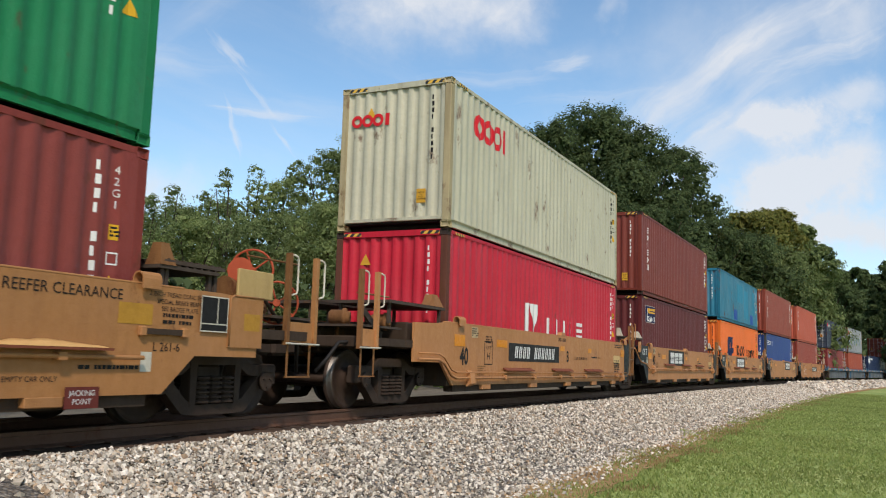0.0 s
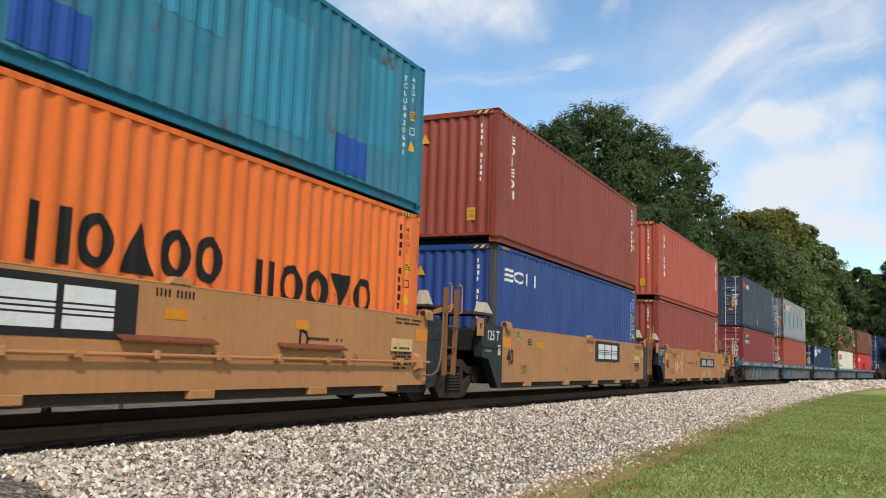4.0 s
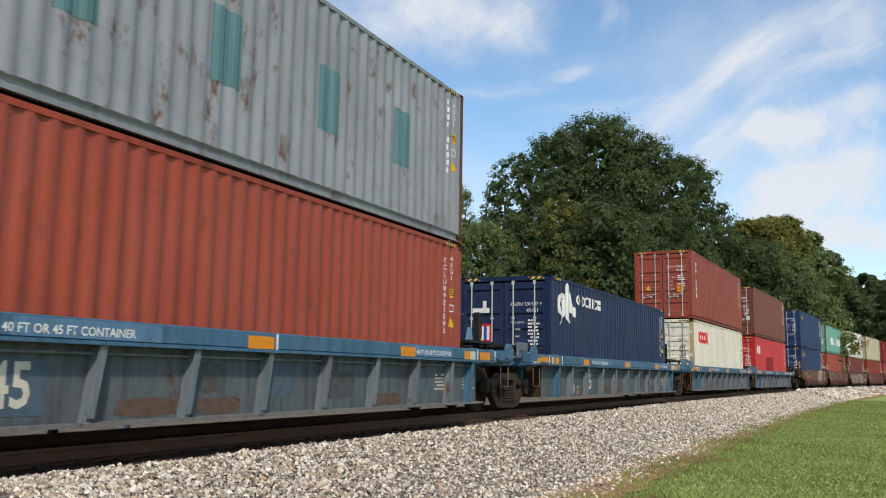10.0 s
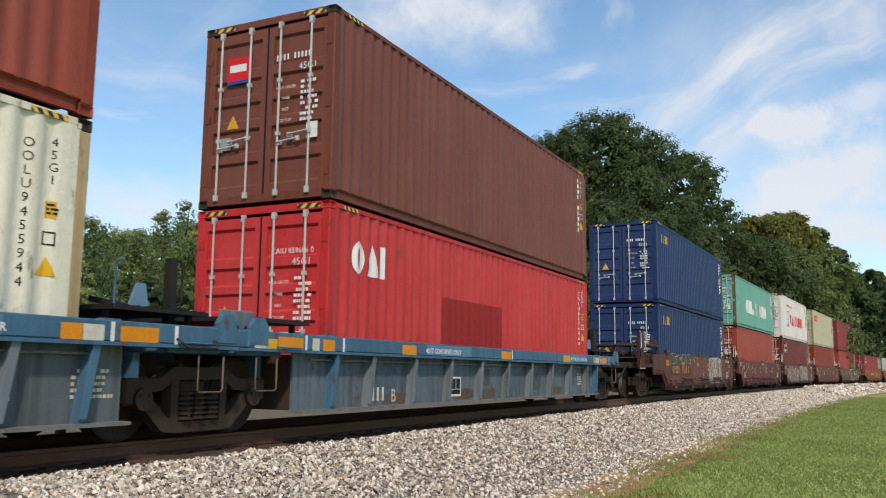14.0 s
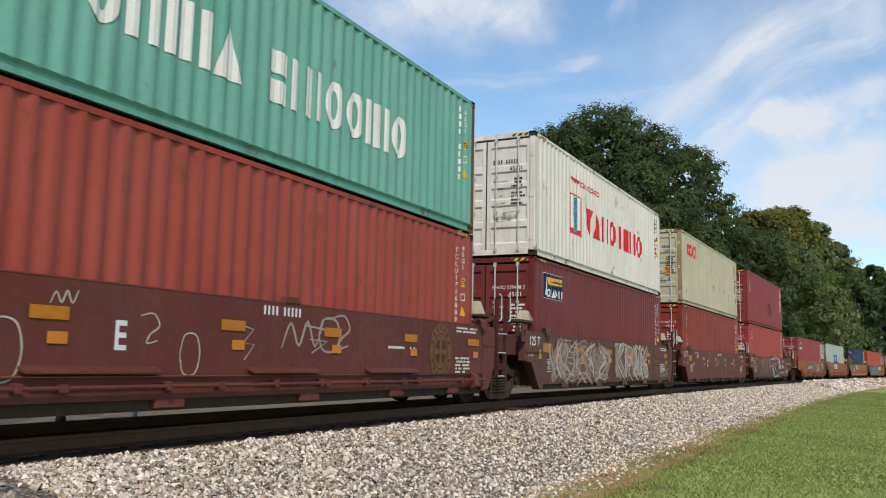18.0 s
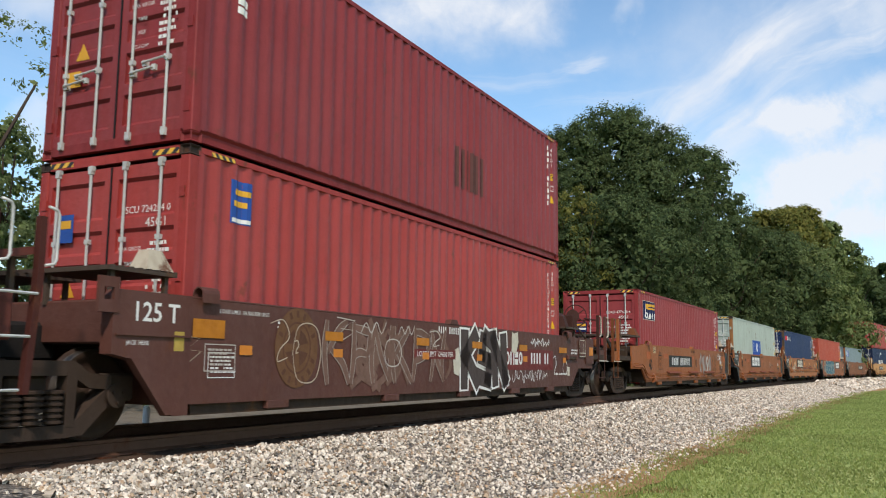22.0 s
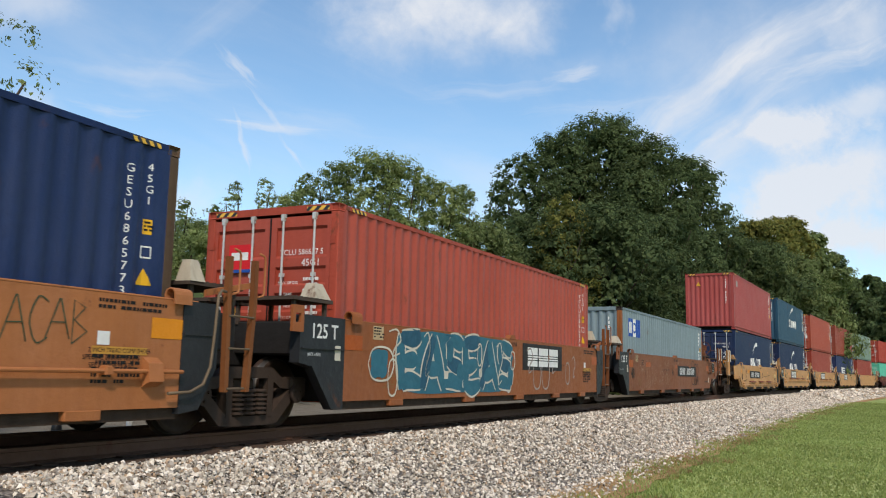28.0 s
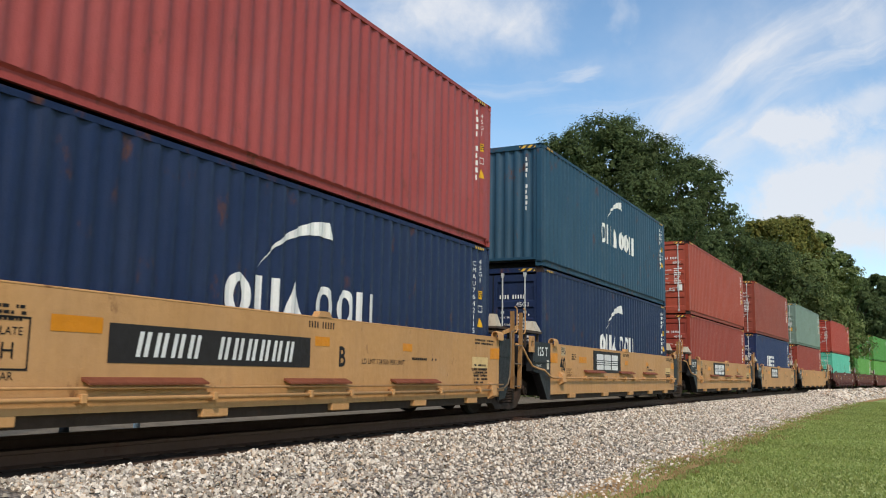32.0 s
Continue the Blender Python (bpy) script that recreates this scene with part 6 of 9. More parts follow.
def b_wedge(bm, r):
    bm.faces.new([bm.verts.new((r * u, r * v, 0)) for u, v in ((0.18, 0), (0.9, -0.52), (1.0, 0.0), (0.9, 0.52))])


def smoke_piece(parent, seed, x, z, w, h, mats, n=26, thin=1.0):
    """Overlapping soft pale strokes."""
    rnd = random.Random(seed)
    for k in range(n):
        cx = x + (rnd.random() - 0.5) * w * 0.92
        cz = z + rnd.uniform(-.12, .12) * h
        pts = smooth_line(tuple((rnd.uniform(-.32, .32) * w / 4 * 1.2, (j / 3 - 0.5) * h * rnd.uniform(0.7, 0.95)) for j in range(4)), 5)
        flat_side("graffiti_stroke", mesh("strip", b_strip, pts, thin * rnd.uniform(0.05, 0.16)), mats[k % len(mats)], parent, cx, cz, (-1.4715 if thin == 1.0 else -1.479) - 0.0004 * (k % 9))


def well_car(label, hexcol, pitch, lead, tail, deco, black=True, stencil=None, rust=0.2):
    """One unit of an articulated well car. lead, tail: this end carries a coupler, else it shares a truck."""
    car = tagged(new("well_car_unit"), label, "train car", "units of the train")
    paint = material("car_" + hexcol, hexcol, 0.6, streak=0.16, rust=rust, fade=0.08, dark=0.74, grain=10)
    endp = BLACK if black else paint
    stained = material("stained_" + hexcol, [v * 0.55 for v in lin(hexcol)], 0.75, streak=0.4, rust=0.7, dark=0.5, grain=14)
    ink = stencil or BLACKP
    xa, xb = -6.26, 6.26
    letter = deco.get("letter", "")
    piped = letter in "BCD" if black else letter in "AE"
    mid = piped and not lead and black
    for s in (-1, 1):
        if s < 0:
            part("side_sheet", mesh("wsill", b_sill, xa, xb, lead, tail), paint, car)
            part("side_chord", mesh("wchord", b_chord, xa if not lead else -6.5, xb if not tail else 6.5), paint, car)
        else:
            part("side_sheet", mesh("wsillm", b_mirror, b_sill, xa, xb, lead, tail), paint, car)
            part("side_chord", mesh("wchordm", b_mirror, b_chord, xa if not lead else -6.5, xb if not tail else 6.5), paint, car)
    for s, end in ((-1, lead), (1, tail)):
        part("end_bulkhead", mesh("wbulk", b_bulkhead, s, end), GRIME_SHADE if end else STEEL if black else paint, car)
        if not end:
            part("end_casting", mesh("wblack", b_blackend, s), endp, car, "dark end casting over the shared truck" if black else "")
            part("end_casting", mesh("wblackm", b_mirror, b_blackend, s), endp, car)
            if s > 0 and black and piped or s < 0 and mid:
                part("brake_hose", mesh("whose", b_hose, s), HOSE if s > 0 else paint, car)
        xg = sorted((s * 6.28, s * (7.2 if not end else 7.25 if s > 0 else 8.3)))
        part("walkway_grating", mesh("wgrate", b_grate, *xg), WALKWAY, car)
        if s < 0:
            part("container_guide", mesh("wguide", b_guide), GUIDE if not end else stained, car, "sloping container guide", at=pose(-6.52, -1.16, 1.672) @ Matrix.Diagonal((0.85, 0.85, 0.85, 1)))
        else:
            part("container_guide", mesh("wguide", b_guide), GUIDE if not end else stained, car, "sloping container guide", at=pose(6.40, -1.2, 1.66) @ Matrix.Diagonal((0.55, 0.7, 0.95, 1)))
        if s < 0 and not end:
            part("tie_bracket", mesh("wtab", b_tab), paint, car, "slotted bracket plate", at=(-7.34, -1.47, 1.36))
        # ladders: at the rear of every unit, and on the lead end
        if (s > 0 or end) and not end:
            for px, lean in ((6.74, 0.02), (7.20, -0.07)):
                post = part("ladder_post", mesh("lpost", b_ladderpost, 0.44, 1.98, lean), stained, car, at=(px, -1.47, 0.0))
                part("grab_rail", mesh("grab", b_grab), GALV if not black else paint, post, at=(0.03, -0.03, 1.55))
            for z, a, b in ((0.48, 6.76, 7.06), (0.93, 6.75, 7.13), (1.30, 6.74, 7.18)):
                part("ladder_rung", mesh("lrung", b_ladderrung, b - a), GALV if not black else HOSE, car, at=(a, -1.49, z))
            part("ladder_brace", mesh("wlb", b_prismat, ((6.45, 1.50), (7.25, 1.66), (7.25, 1.73), (6.45, 1.57))), paint, car, at=(0, -1.38, 0))
        elif end:
            p0, p1 = (8.43, 9.05) if s > 0 else (-9.42, -8.95)
            for px, mt in ((p0, stained), (p1, paint)):
                post = part("ladder_post", mesh("lpost", b_ladderpost, 0.86, 2.04, 0.0), mt, car, at=(px, -1.45, 0.0))
                part("grab_rail", mesh("grab", b_grab), OFFWHITE if hexcol != RUSTY else HOSE, post, at=(0.03, -0.03, 1.5))
            part("ladder_rung", mesh("lrung", b_ladderrung, p1 - p0 + 0.12), OFFWHITE, car, at=(p0 - 0.06, -1.49, 0.88))
            part("end_plate", mesh("wplate", b_boxat, p0 + 0.1, p1, -1.43, -1.40, 0.90, 1.16), paint, car)
            part("step", mesh("wstirrup", b_stirrup, (p1 - p0) * 0.8, 0.42), stained, car, at=(p0 + 0.04, -1.44, 0.88))
            part("brace", mesh("wbrace", b_prismat, ((p1 if s < 0 else p0, 1.50), (p1 if s < 0 else p0, 1.62), ((p1 + 0.75) if s < 0 else p0 - 0.75, 1.14), ((p1 + 0.72) if s < 0 else p0 - 0.72, 1.04))), WALKWAY, car, at=(0, -1.10, 0))
            part("end_rail", mesh("wrail", b_ladderrung, abs(p1 - p0) + 0.5), stained, car, at=(min(p0, p1) - (0.7 if s > 0 else -0.1), -1.30, 1.93 if s > 0 else 1.70))
            part("end_walk", mesh("wwalk", b_boxat, *sorted((s * 7.9, s * 9.2)), -1.30, 1.30, 1.20, 1.235), WALKWAY, car)
            part("train_pipe", mesh("wtubes", b_tubes, tuple((s * x, y, z) for x, y, z in ((7.9, -1.2, 1.02), (8.7, -1.2, 1.0), (9.3, -1.0, 0.95), (9.45, -0.9, 0.7), (9.6, -0.8, 0.5))), 0.03), STEEL, car)
            for vx, vy, vz in ((8.05, -0.95, 1.33), (8.75, -0.6, 1.36)):
                part("brake_valve", mesh("wvalve", b_valve), stained, car, at=pose(s * vx, vy, vz, 0, 0, 20))
    # well floor
    for x in (-3.9, 0.0, 3.9):
        part("cross_bearer", mesh("wbearer", b_bearer), STEEL, car, at=(x, 0, 0))
    for sy in (0, 180):
        part("under_sill", mesh("wunder", b_undersill, -6.1, 6.1), GRIME_SHADE, car, at=pose(0, 0, 0, 0, 0, sy))
    # side fittings
    if piped:
        zc = 0.66 if mid and hexcol not in (RUSTY, RUST2) else 0.42
        if lead:
            for r, dz in ((0.024, 0.0), (0.016, 0.10)):
                run_ = ((-7.7, -1.53, 0.74 + dz), (-6.95, -1.53, 0.74 + dz), (-6.72, -1.53, 0.68 + dz), (-6.42, -1.53, 0.47 + dz), (-6.2, -1.53, zc + dz), (-5.6, -1.53, zc + dz), (6.1, -1.53, zc + dz))
                part("conduit", mesh("wtubes", b_tubes, run_, r), paint, car)
        else:
            part("conduit", mesh("wcond", b_conduit, -6.2, 6.0, zc), paint, car)
            if zc < 0.5:
                part("conduit", mesh("wtubes", b_tubes, ((-6.2, -1.49, zc + 0.10), (6.0, -1.49, zc + 0.10)), 0.014), paint, car)
        for x in (-5.55, 5.6):
            part("bracket", mesh("wbrack", b_bracket), paint, car, at=(x, 0, zc - 0.46))
        for x, w in ((-3.83, 1.6), (-0.78, 1.4), (1.85, 1.5)):
            part("ledge", mesh("wledge", b_ledge, w), LEDGE if black else paint, car, at=(x, 0, zc - 0.36))
        for x in (-3.86, -2.1, -0.3, 0.66, 1.8, 3.4, 5.0):
            part("pipe_clamp", mesh("wclamp", b_boxat, -0.035, 0.035, -1.565, -1.463, -0.04, 0.05, 0.008), paint, car, at=(x, 0, zc))
    for x in (-4.9, -2.2, 0.3, 2.6, 4.6):
        part("foot_pad", mesh("wfoot", b_foot, 0.42), paint, car, at=(x, 0, 0))
    part("stacking_lug", mesh("wlug", b_lug), paint, car, at=(0.05, -1.42, ZT + 0.01))
    for x in (-6.0, 5.95):
        part("saddle", mesh("wsaddle2", b_saddle), paint, car, at=(x, -1.41, ZT + 0.05))
    if lead:
        truck(car, -7.80)
        part("coupler", mesh("wcoup", b_coupler, -1), TRUCK, car)
    else:
        truck(car, -pitch / 2)
        part("articulation_link", mesh("wlink", b_link, -pitch / 2), STEEL, car)
    if tail:
        truck(car, 7.55)
        part("coupler", mesh("wcoup", b_coupler, 1), TRUCK, car)
        bz = 0.06 if deco.get("tank", True) else -0.16
        if deco.get("tank", True):
            part("air_tank", mesh("wtank", b_tank), stained, car, "rust-stained air reservoir", at=pose(7.0, -0.72, 1.86, 0, 0, 90) @ Matrix.Diagonal((1.15, 1.0, 1.15, 1)))
            for tx in (6.6, 7.4):
                part("tank_saddle", mesh("wsaddle", b_boxat, -0.05, 0.05, -0.16, 0.16, 1.62, 1.72), GRIME_SHADE, car, at=(tx, -0.72, 0))
            part("tank_stand", mesh("wstand", b_boxat, 7.62, 7.72, -1.05, -0.45, 1.34, 2.02, 0.02), stained, car)
        else:
            part("folded_grating", mesh("wfold", b_grate, 6.35, 7.35), WALKWAY, car, at=(0, 0, 0.06))
            part("tool_board", mesh("wtool", b_boxat, -0.34, 0.34, -0.02, 0.02, 0, 0.34, 0.01), material("cream_box", "b89a64", 0.6, rust=0.4), car, "cream steel board", at=(7.80, -1.40, 1.40))
            part("brake_disc", mesh("wdisc", b_brakewheel), deco.get("wheelmat", paint), car, at=pose(8.72, -1.05, 1.42, 0, 0, 35))
        part("end_panel", mesh("wendp", b_boxat, 7.25, 7.86, -1.49, -1.462, 0.80, 1.40), stained if hexcol == "b9814b" else paint, car)
        part("panel_rim", mesh("wtubes", b_tubes, ((7.25, -1.492, 0.82), (7.25, -1.492, 1.36), (7.30, -1.492, 1.40), (7.86, -1.492, 1.40)), 0.012), paint, car)
        part("drain_bar", mesh("wdrain", b_boxat, -0.26, 0.26, -0.05, 0.0, -0.03, 0.03), GRIME_SHADE, car, at=(6.2, -1.465, 0.93))
        for dx in (5.9, 6.5):
            part("drain_lug", mesh("wdlug", b_boxat, -0.04, 0.04, -0.06, 0.0, -0.05, 0.05, 0.01), paint, car, at=(dx, -1.465, 0.93))
        part("brake_wheel", mesh("wbw", b_brakewheel), deco.get("wheelmat", stained), car, at=pose(8.42, -0.85, 1.98 + bz, 0, 0, 25))
        part("brake_box", mesh("wbb", b_brakebox), deco.get("wheelmat", stained), car, at=pose(8.18, -0.85, 1.96 + bz, 0, 0, 25))
        part("brake_box", mesh("wbb", b_brakebox), stained, car, at=(8.0, -0.75, 1.55))
        part("brake_rod", mesh("wtubes", b_tubes, ((8.0, -1.0, 1.75), (8.3, -1.15, 1.45), (8.6, -1.2, 1.15)), 0.025), GRIME_SHADE, car)
    # plates and stencils on the near side
    y = -1.470
    orange = (ORANGE if black else material("aged_reflector", "cb7d2c", 0.5, streak=0.2)) if hexcol not in (RUSTY, RUST2, "ab7747") else material("dull_reflector", "a8521c", 0.5) if hexcol != "ab7747" else material("faded_reflector", "b5852f", 0.55, streak=0.3)
    if black:
        for q, w, h in ((-5.97, 0.46, 0.21), (-3.92, 0.58, 0.15), (0.02, 0.34, 0.12), (2.35, 0.3, 0.12), (5.82, 0.46, 0.21)):
            flat_side("reflector", mesh("lab", b_flat, w, h), orange, car, q, 1.10, y)
        flat_side("number_marking", mesh("nums", b_numbers, 11, 0.085, False, 12), ink, car, -0.3, 1.27, y)
        if letter == "B":
            flat_side("plate_mark", mesh("outline", b_outline, 0.42, 0.46, 0.018), ink, car, -4.62, 0.90, y)
            flat_side("stencil", writing("PLATE", 0.10), ink, car, -4.62, 1.00, y)
            flat_side("stencil", writing("H", 0.20), ink, car, -4.62, 0.83, y)
    else:
        amber = material("dull_amber", "b8741c", 0.5, streak=0.3)
        for q in (-5.95, -3.55, -1.07, 0.98, 3.2, 5.6):
            flat_side("reflector", mesh("lab", b_flat, 0.50 if abs(q) > 5 else 0.42, 0.2 if q < -5 else 0.12), amber, car, q, 1.09, y - 0.0085)
            flat_side("reflector", mesh("lab", b_flat, 0.22, 0.11), material("aged_reflector", "876030", 0.6, streak=0.3), car, q + (0.62 if q < -5 else 0.1), 0.87, y if lead else y - 0.0085)
        if not lead:
            flat_side("notice_edge", mesh("outline", b_outline, 0.44, 0.28, 0.010), ink, car, -5.72, 0.70, y)
            flat_side("small_print", mesh("lines", b_lines, 5, 0.36, 0.2, 6), ink, car, -5.72, 0.70, y)
        flat_side("number_marking", mesh("nums", b_numbers, 11, 0.11, False, 12), ink, car, -0.52, 1.25, y)
    if not lead:
        flat_side("stencil", writing("125 T", 0.27, 0.004), WHITE, car, -6.72, 1.21, -1.478, "white capacity stencil")
        flat_side("plate", mesh("lab", b_flat, 0.14, 0.2), OFFWHITE if black else material("yellowed_plate", "b59a4a", 0.6), car, -6.39, 0.94, y - 0.008)
        flat_side("stencil", writing("JACK HERE", 0.06), WHITE, car, -6.95, 0.91, y - 0.008)
    if deco.get("forty", True):
        flat_side("stencil", writing("40", 0.44, 0.012), ink, car, -5.39 if mid else -5.77, 0.95 if mid else 0.80, y)
    if letter and deco.get("letter_shown", True):
        flat_side("stencil", writing(letter, 0.38 if black else 0.40, 0.008), ink, car, deco.get("letter_x", 2.4 if black else -2.72), 0.90, y)
    if black:
        flat_side("notice", mesh("lab", b_flat, 0.30, 0.20), material("aged_notice", "bfa57e", 0.6), car, -5.36 if mid else -5.3, 1.27, y)
        flat_side("small_print", mesh("lines", b_lines, 4, 0.26, 0.17, 5), ink, car, -5.36 if mid else -5.3, 1.27, y - 0.002)
        flat_side("small_print", mesh("lines", b_lines, 5, 0.4, 0.2, 6), material("faded_print", "8a6238", 0.6), car, -4.95, 0.78 if mid else 0.55, y)
    if black and not tail:
        if hexcol in (RUSTY, RUST2) or deco.get("worn"):
            flat_side("notice", mesh("lab", b_flat, 0.15, 0.13), WHITE, car, 4.98, 0.97, y, "small white notice")
            flat_side("pale_field", mesh("lab", b_flat, 0.70, 0.075), material("yellowed_field", "c08c3c", 0.6), car, 5.2, 0.855, y)
            flat_side("stencil", writing("2 INCH TREAD COMP SHOES", 0.06), ink, car, 5.2, 0.855, y - 0.002)
        else:
            flat_side("notice", mesh("lab", b_flat, 0.70, 0.20), material("cream_notice", "d8b67c", 0.6), car, 5.13, 0.92, y, "cream paint field with print")
            flat_side("small_print", mesh("lines", b_lines, 1, 0.6, 0.06, 9), ink, car, 5.15, 0.86, y - 0.002)
    rear = ((6.45, 1.06, 0.5, 0.14, 2), (5.6, 0.55, 0.9, 0.07, 1)) if tail else ((5.42, 1.29, 1.05, 0.12, 2), (5.21, 0.67, 0.7, 0.30, 5))
    if tail:
        flat_side("reflector", mesh("lab", b_flat, 0.30, 0.2), orange, car, 7.66, 1.10, y - 0.021)
        flat_side("notice", mesh("lab", b_flat, 0.46, 0.40), BLACKP if black else paint, car, 6.98, 1.16, y - 0.023, "dark notice board with a thin pale edge")
        flat_side("notice_edge", mesh("outline", b_outline, 0.46, 0.40, 0.014), OFFWHITE, car, 6.98, 1.16, y - 0.025)
        flat_side("notice_edge", mesh("lab", b_flat, 0.014, 0.30), OFFWHITE, car, 7.03, 1.20, y - 0.025)
        flat_side("notice_edge", mesh("lab", b_flat, 0.44, 0.014), OFFWHITE, car, 6.98, 1.05, y - 0.025)
        flat_side("plate", mesh("lab", b_flat, 0.15, 0.2), OFFWHITE, car, 6.0, 0.62, y)
    if black:
        for k, words in enumerate(("2 INCH TREAD CONC SHOES", "SPECIAL BRAKE BEAMS", "SEE BADGE PLATE")):
            if tail or k:
                flat_side("stencil", writing(words, 0.07), ink, car, 6.45 if tail else 5.1, (1.32 if tail else 0.86) - 0.075 * k, y - 0.002)
    else:
        flat_side("stencil", writing("LOAD LIMIT 124,500 PER UNIT", 0.065), ink, car, deco.get("limit_x", -4.75), deco.get("limit_z", 1.29), y)
    for k, (x, z, w, h, rows) in enumerate(((2.95, 0.92, 0.9, 0.07, 1), *rear, (-4.6, 1.15, 0.3, 0.16, 3))):
        flat_side("small_print", mesh("lines", b_lines, rows, w, h, k + len(hexcol)), ink, car, x, z, y)
    sign = deco.get("sign")
    if sign:
        kind, x, w = sign
        flat_side("sign_plate", mesh("lab", b_flat, w, 0.38 if kind == "num" else 0.56), SIGN, car, x, 0.945 if kind == "num" else 1.08, y, "black plate with white marks")
        if kind == "num":
            flat_side("number_marking", mesh("slant", b_slanted, 11, 0.25, w * 0.80), WHITE, car, x - w * 0.40, 0.82, y - 0.003)
        else:
            flat_side("trade_mark", mesh("striped", b_striped, 3, w * 0.8, 0.40), WHITE, car, x, 1.08, y - 0.003)
    for q in deco.get("print", ()):
        s_, size, x, z = q
        flat_side("stencil", writing(s_, size), ink, car, x, z, y)
    if deco.get("extra"):
        deco["extra"](car)
    return car


# -- older blue cars with slanted ribs --
PATCH_A = material("patch_blue_grey", "54636c", 0.65, streak=0.5, rust=0.3)
PATCH_B = material("patch_dull_grey", "525655", 0.7, streak=0.5, rust=0.4)
PATCH_C = material("patch_rust", "665447", 0.75, streak=0.5, rust=0.6)
PATCH_D = material("patch_pale_blue", "5d7f9a", 0.6, streak=0.4, rust=0.15)
PATCH_E = material("patch_dark_brown", "3a332d", 0.7, streak=0.4, rust=0.4)


def b_blot(bm, w, h, seed):
    """A repainted patch with uneven edges."""
    rnd = random.Random(seed + 5)
    n = 20
    pts = []
    for k in range(n):
        a = 2 * math.pi * k / n
        c, d = math.cos(a), math.sin(a)
        r = 0.5 / max(abs(c), abs(d)) ** 0.85 * rnd.uniform(0.86, 1.0)
        pts.append((w * c * r, h * d * r))
    b_poly(bm, pts)


def b_rchord(bm, xa, xb):
    box(bm, xa, xb, -1.50, -1.28, 0.965, 1.165, 0.012)
    box(bm, xa, xb, -1.515, -1.28, 0.925, 0.962)


def b_rflange(bm, fa, fb):
    box(bm, fa, fb, -1.50, -1.28, 0.165, 0.20)


def b_rsheet(bm, fa, fb):
    prism(bm, [(fa, 0.20), (fb, 0.20), (fb, 0.93), (fa, 0.93)], -1.33, -1.30)


def b_rib(bm):
    """Leaning flange: wide at the top, drawn in at the foot."""
    prism(bm, [(0.03, 0.93), (0.125, 0.93), (0.005, 0.24), (-0.075, 0.24)], -1.485, -1.465)
    prism(bm, [(0.06, 0.93), (0.095, 0.93), (-0.015, 0.20), (-0.05, 0.20)], -1.465, -1.33)


def b_pipe_line(bm, xa, xb):
    rod(bm, (xa, -1.385, 0.845), (xb, -1.385, 0.845), 0.014, 6)


def b_rend(bm, s):
    a, b = sorted((s * 7.2, s * 8.05))
    box(bm, a, b, -1.30, 1.30, 0.88, 1.08, 0.02)
    box(bm, *sorted((s * 7.1, s * 7.2)), -0.9, 0.9, 0.6, 0.88)


def b_rstand(bm):
    prism(bm, [(-0.16, 1.0), (0.16, 1.0), (0.15, 1.22), (0.08, 1.32), (-0.08, 1.32), (-0.15, 1.22)], -1.51, -1.44)
    box(bm, -0.15, 0.15, -1.44, -1.1, 1.12, 1.18)


def b_hole_disc(bm):
    """Solid disc in place of a punched hole."""
    rod(bm, (0, 0, 0), (0, 0.01, 0), 0.028, 10)


def b_chain(bm, xa, xb, sag):
    n = 14
    pts = [(xa + (xb - xa) * k / n, -1.44, 0.72 - sag * (1 - (2 * k / n - 1) ** 2)) for k in range(n + 1)]
    for k in range(n):
        p, q = Vector(pts[k]), Vector(pts[k + 1])
        rod(bm, p, p + (q - p) * 0.85, 0.022 if k % 2 else 0.014, 5)


def b_deck(bm, s):
    a, b = sorted((s * 6.5, s * 7.9))
    box(bm, a, b, -1.22, 1.22, 1.30, 1.34)
    for x in np.arange(a + 0.05, b, 0.14):
        box(bm, x, x + 0.03, -1.22, 1.22, 1.34, 1.355)
    for x in (a + 0.1, b - 0.1):
        for y in (-1.0, 0.0, 1.0):
            box(bm, x - 0.03, x + 0.03, y - 0.03, y + 0.03, 1.10, 1.30)


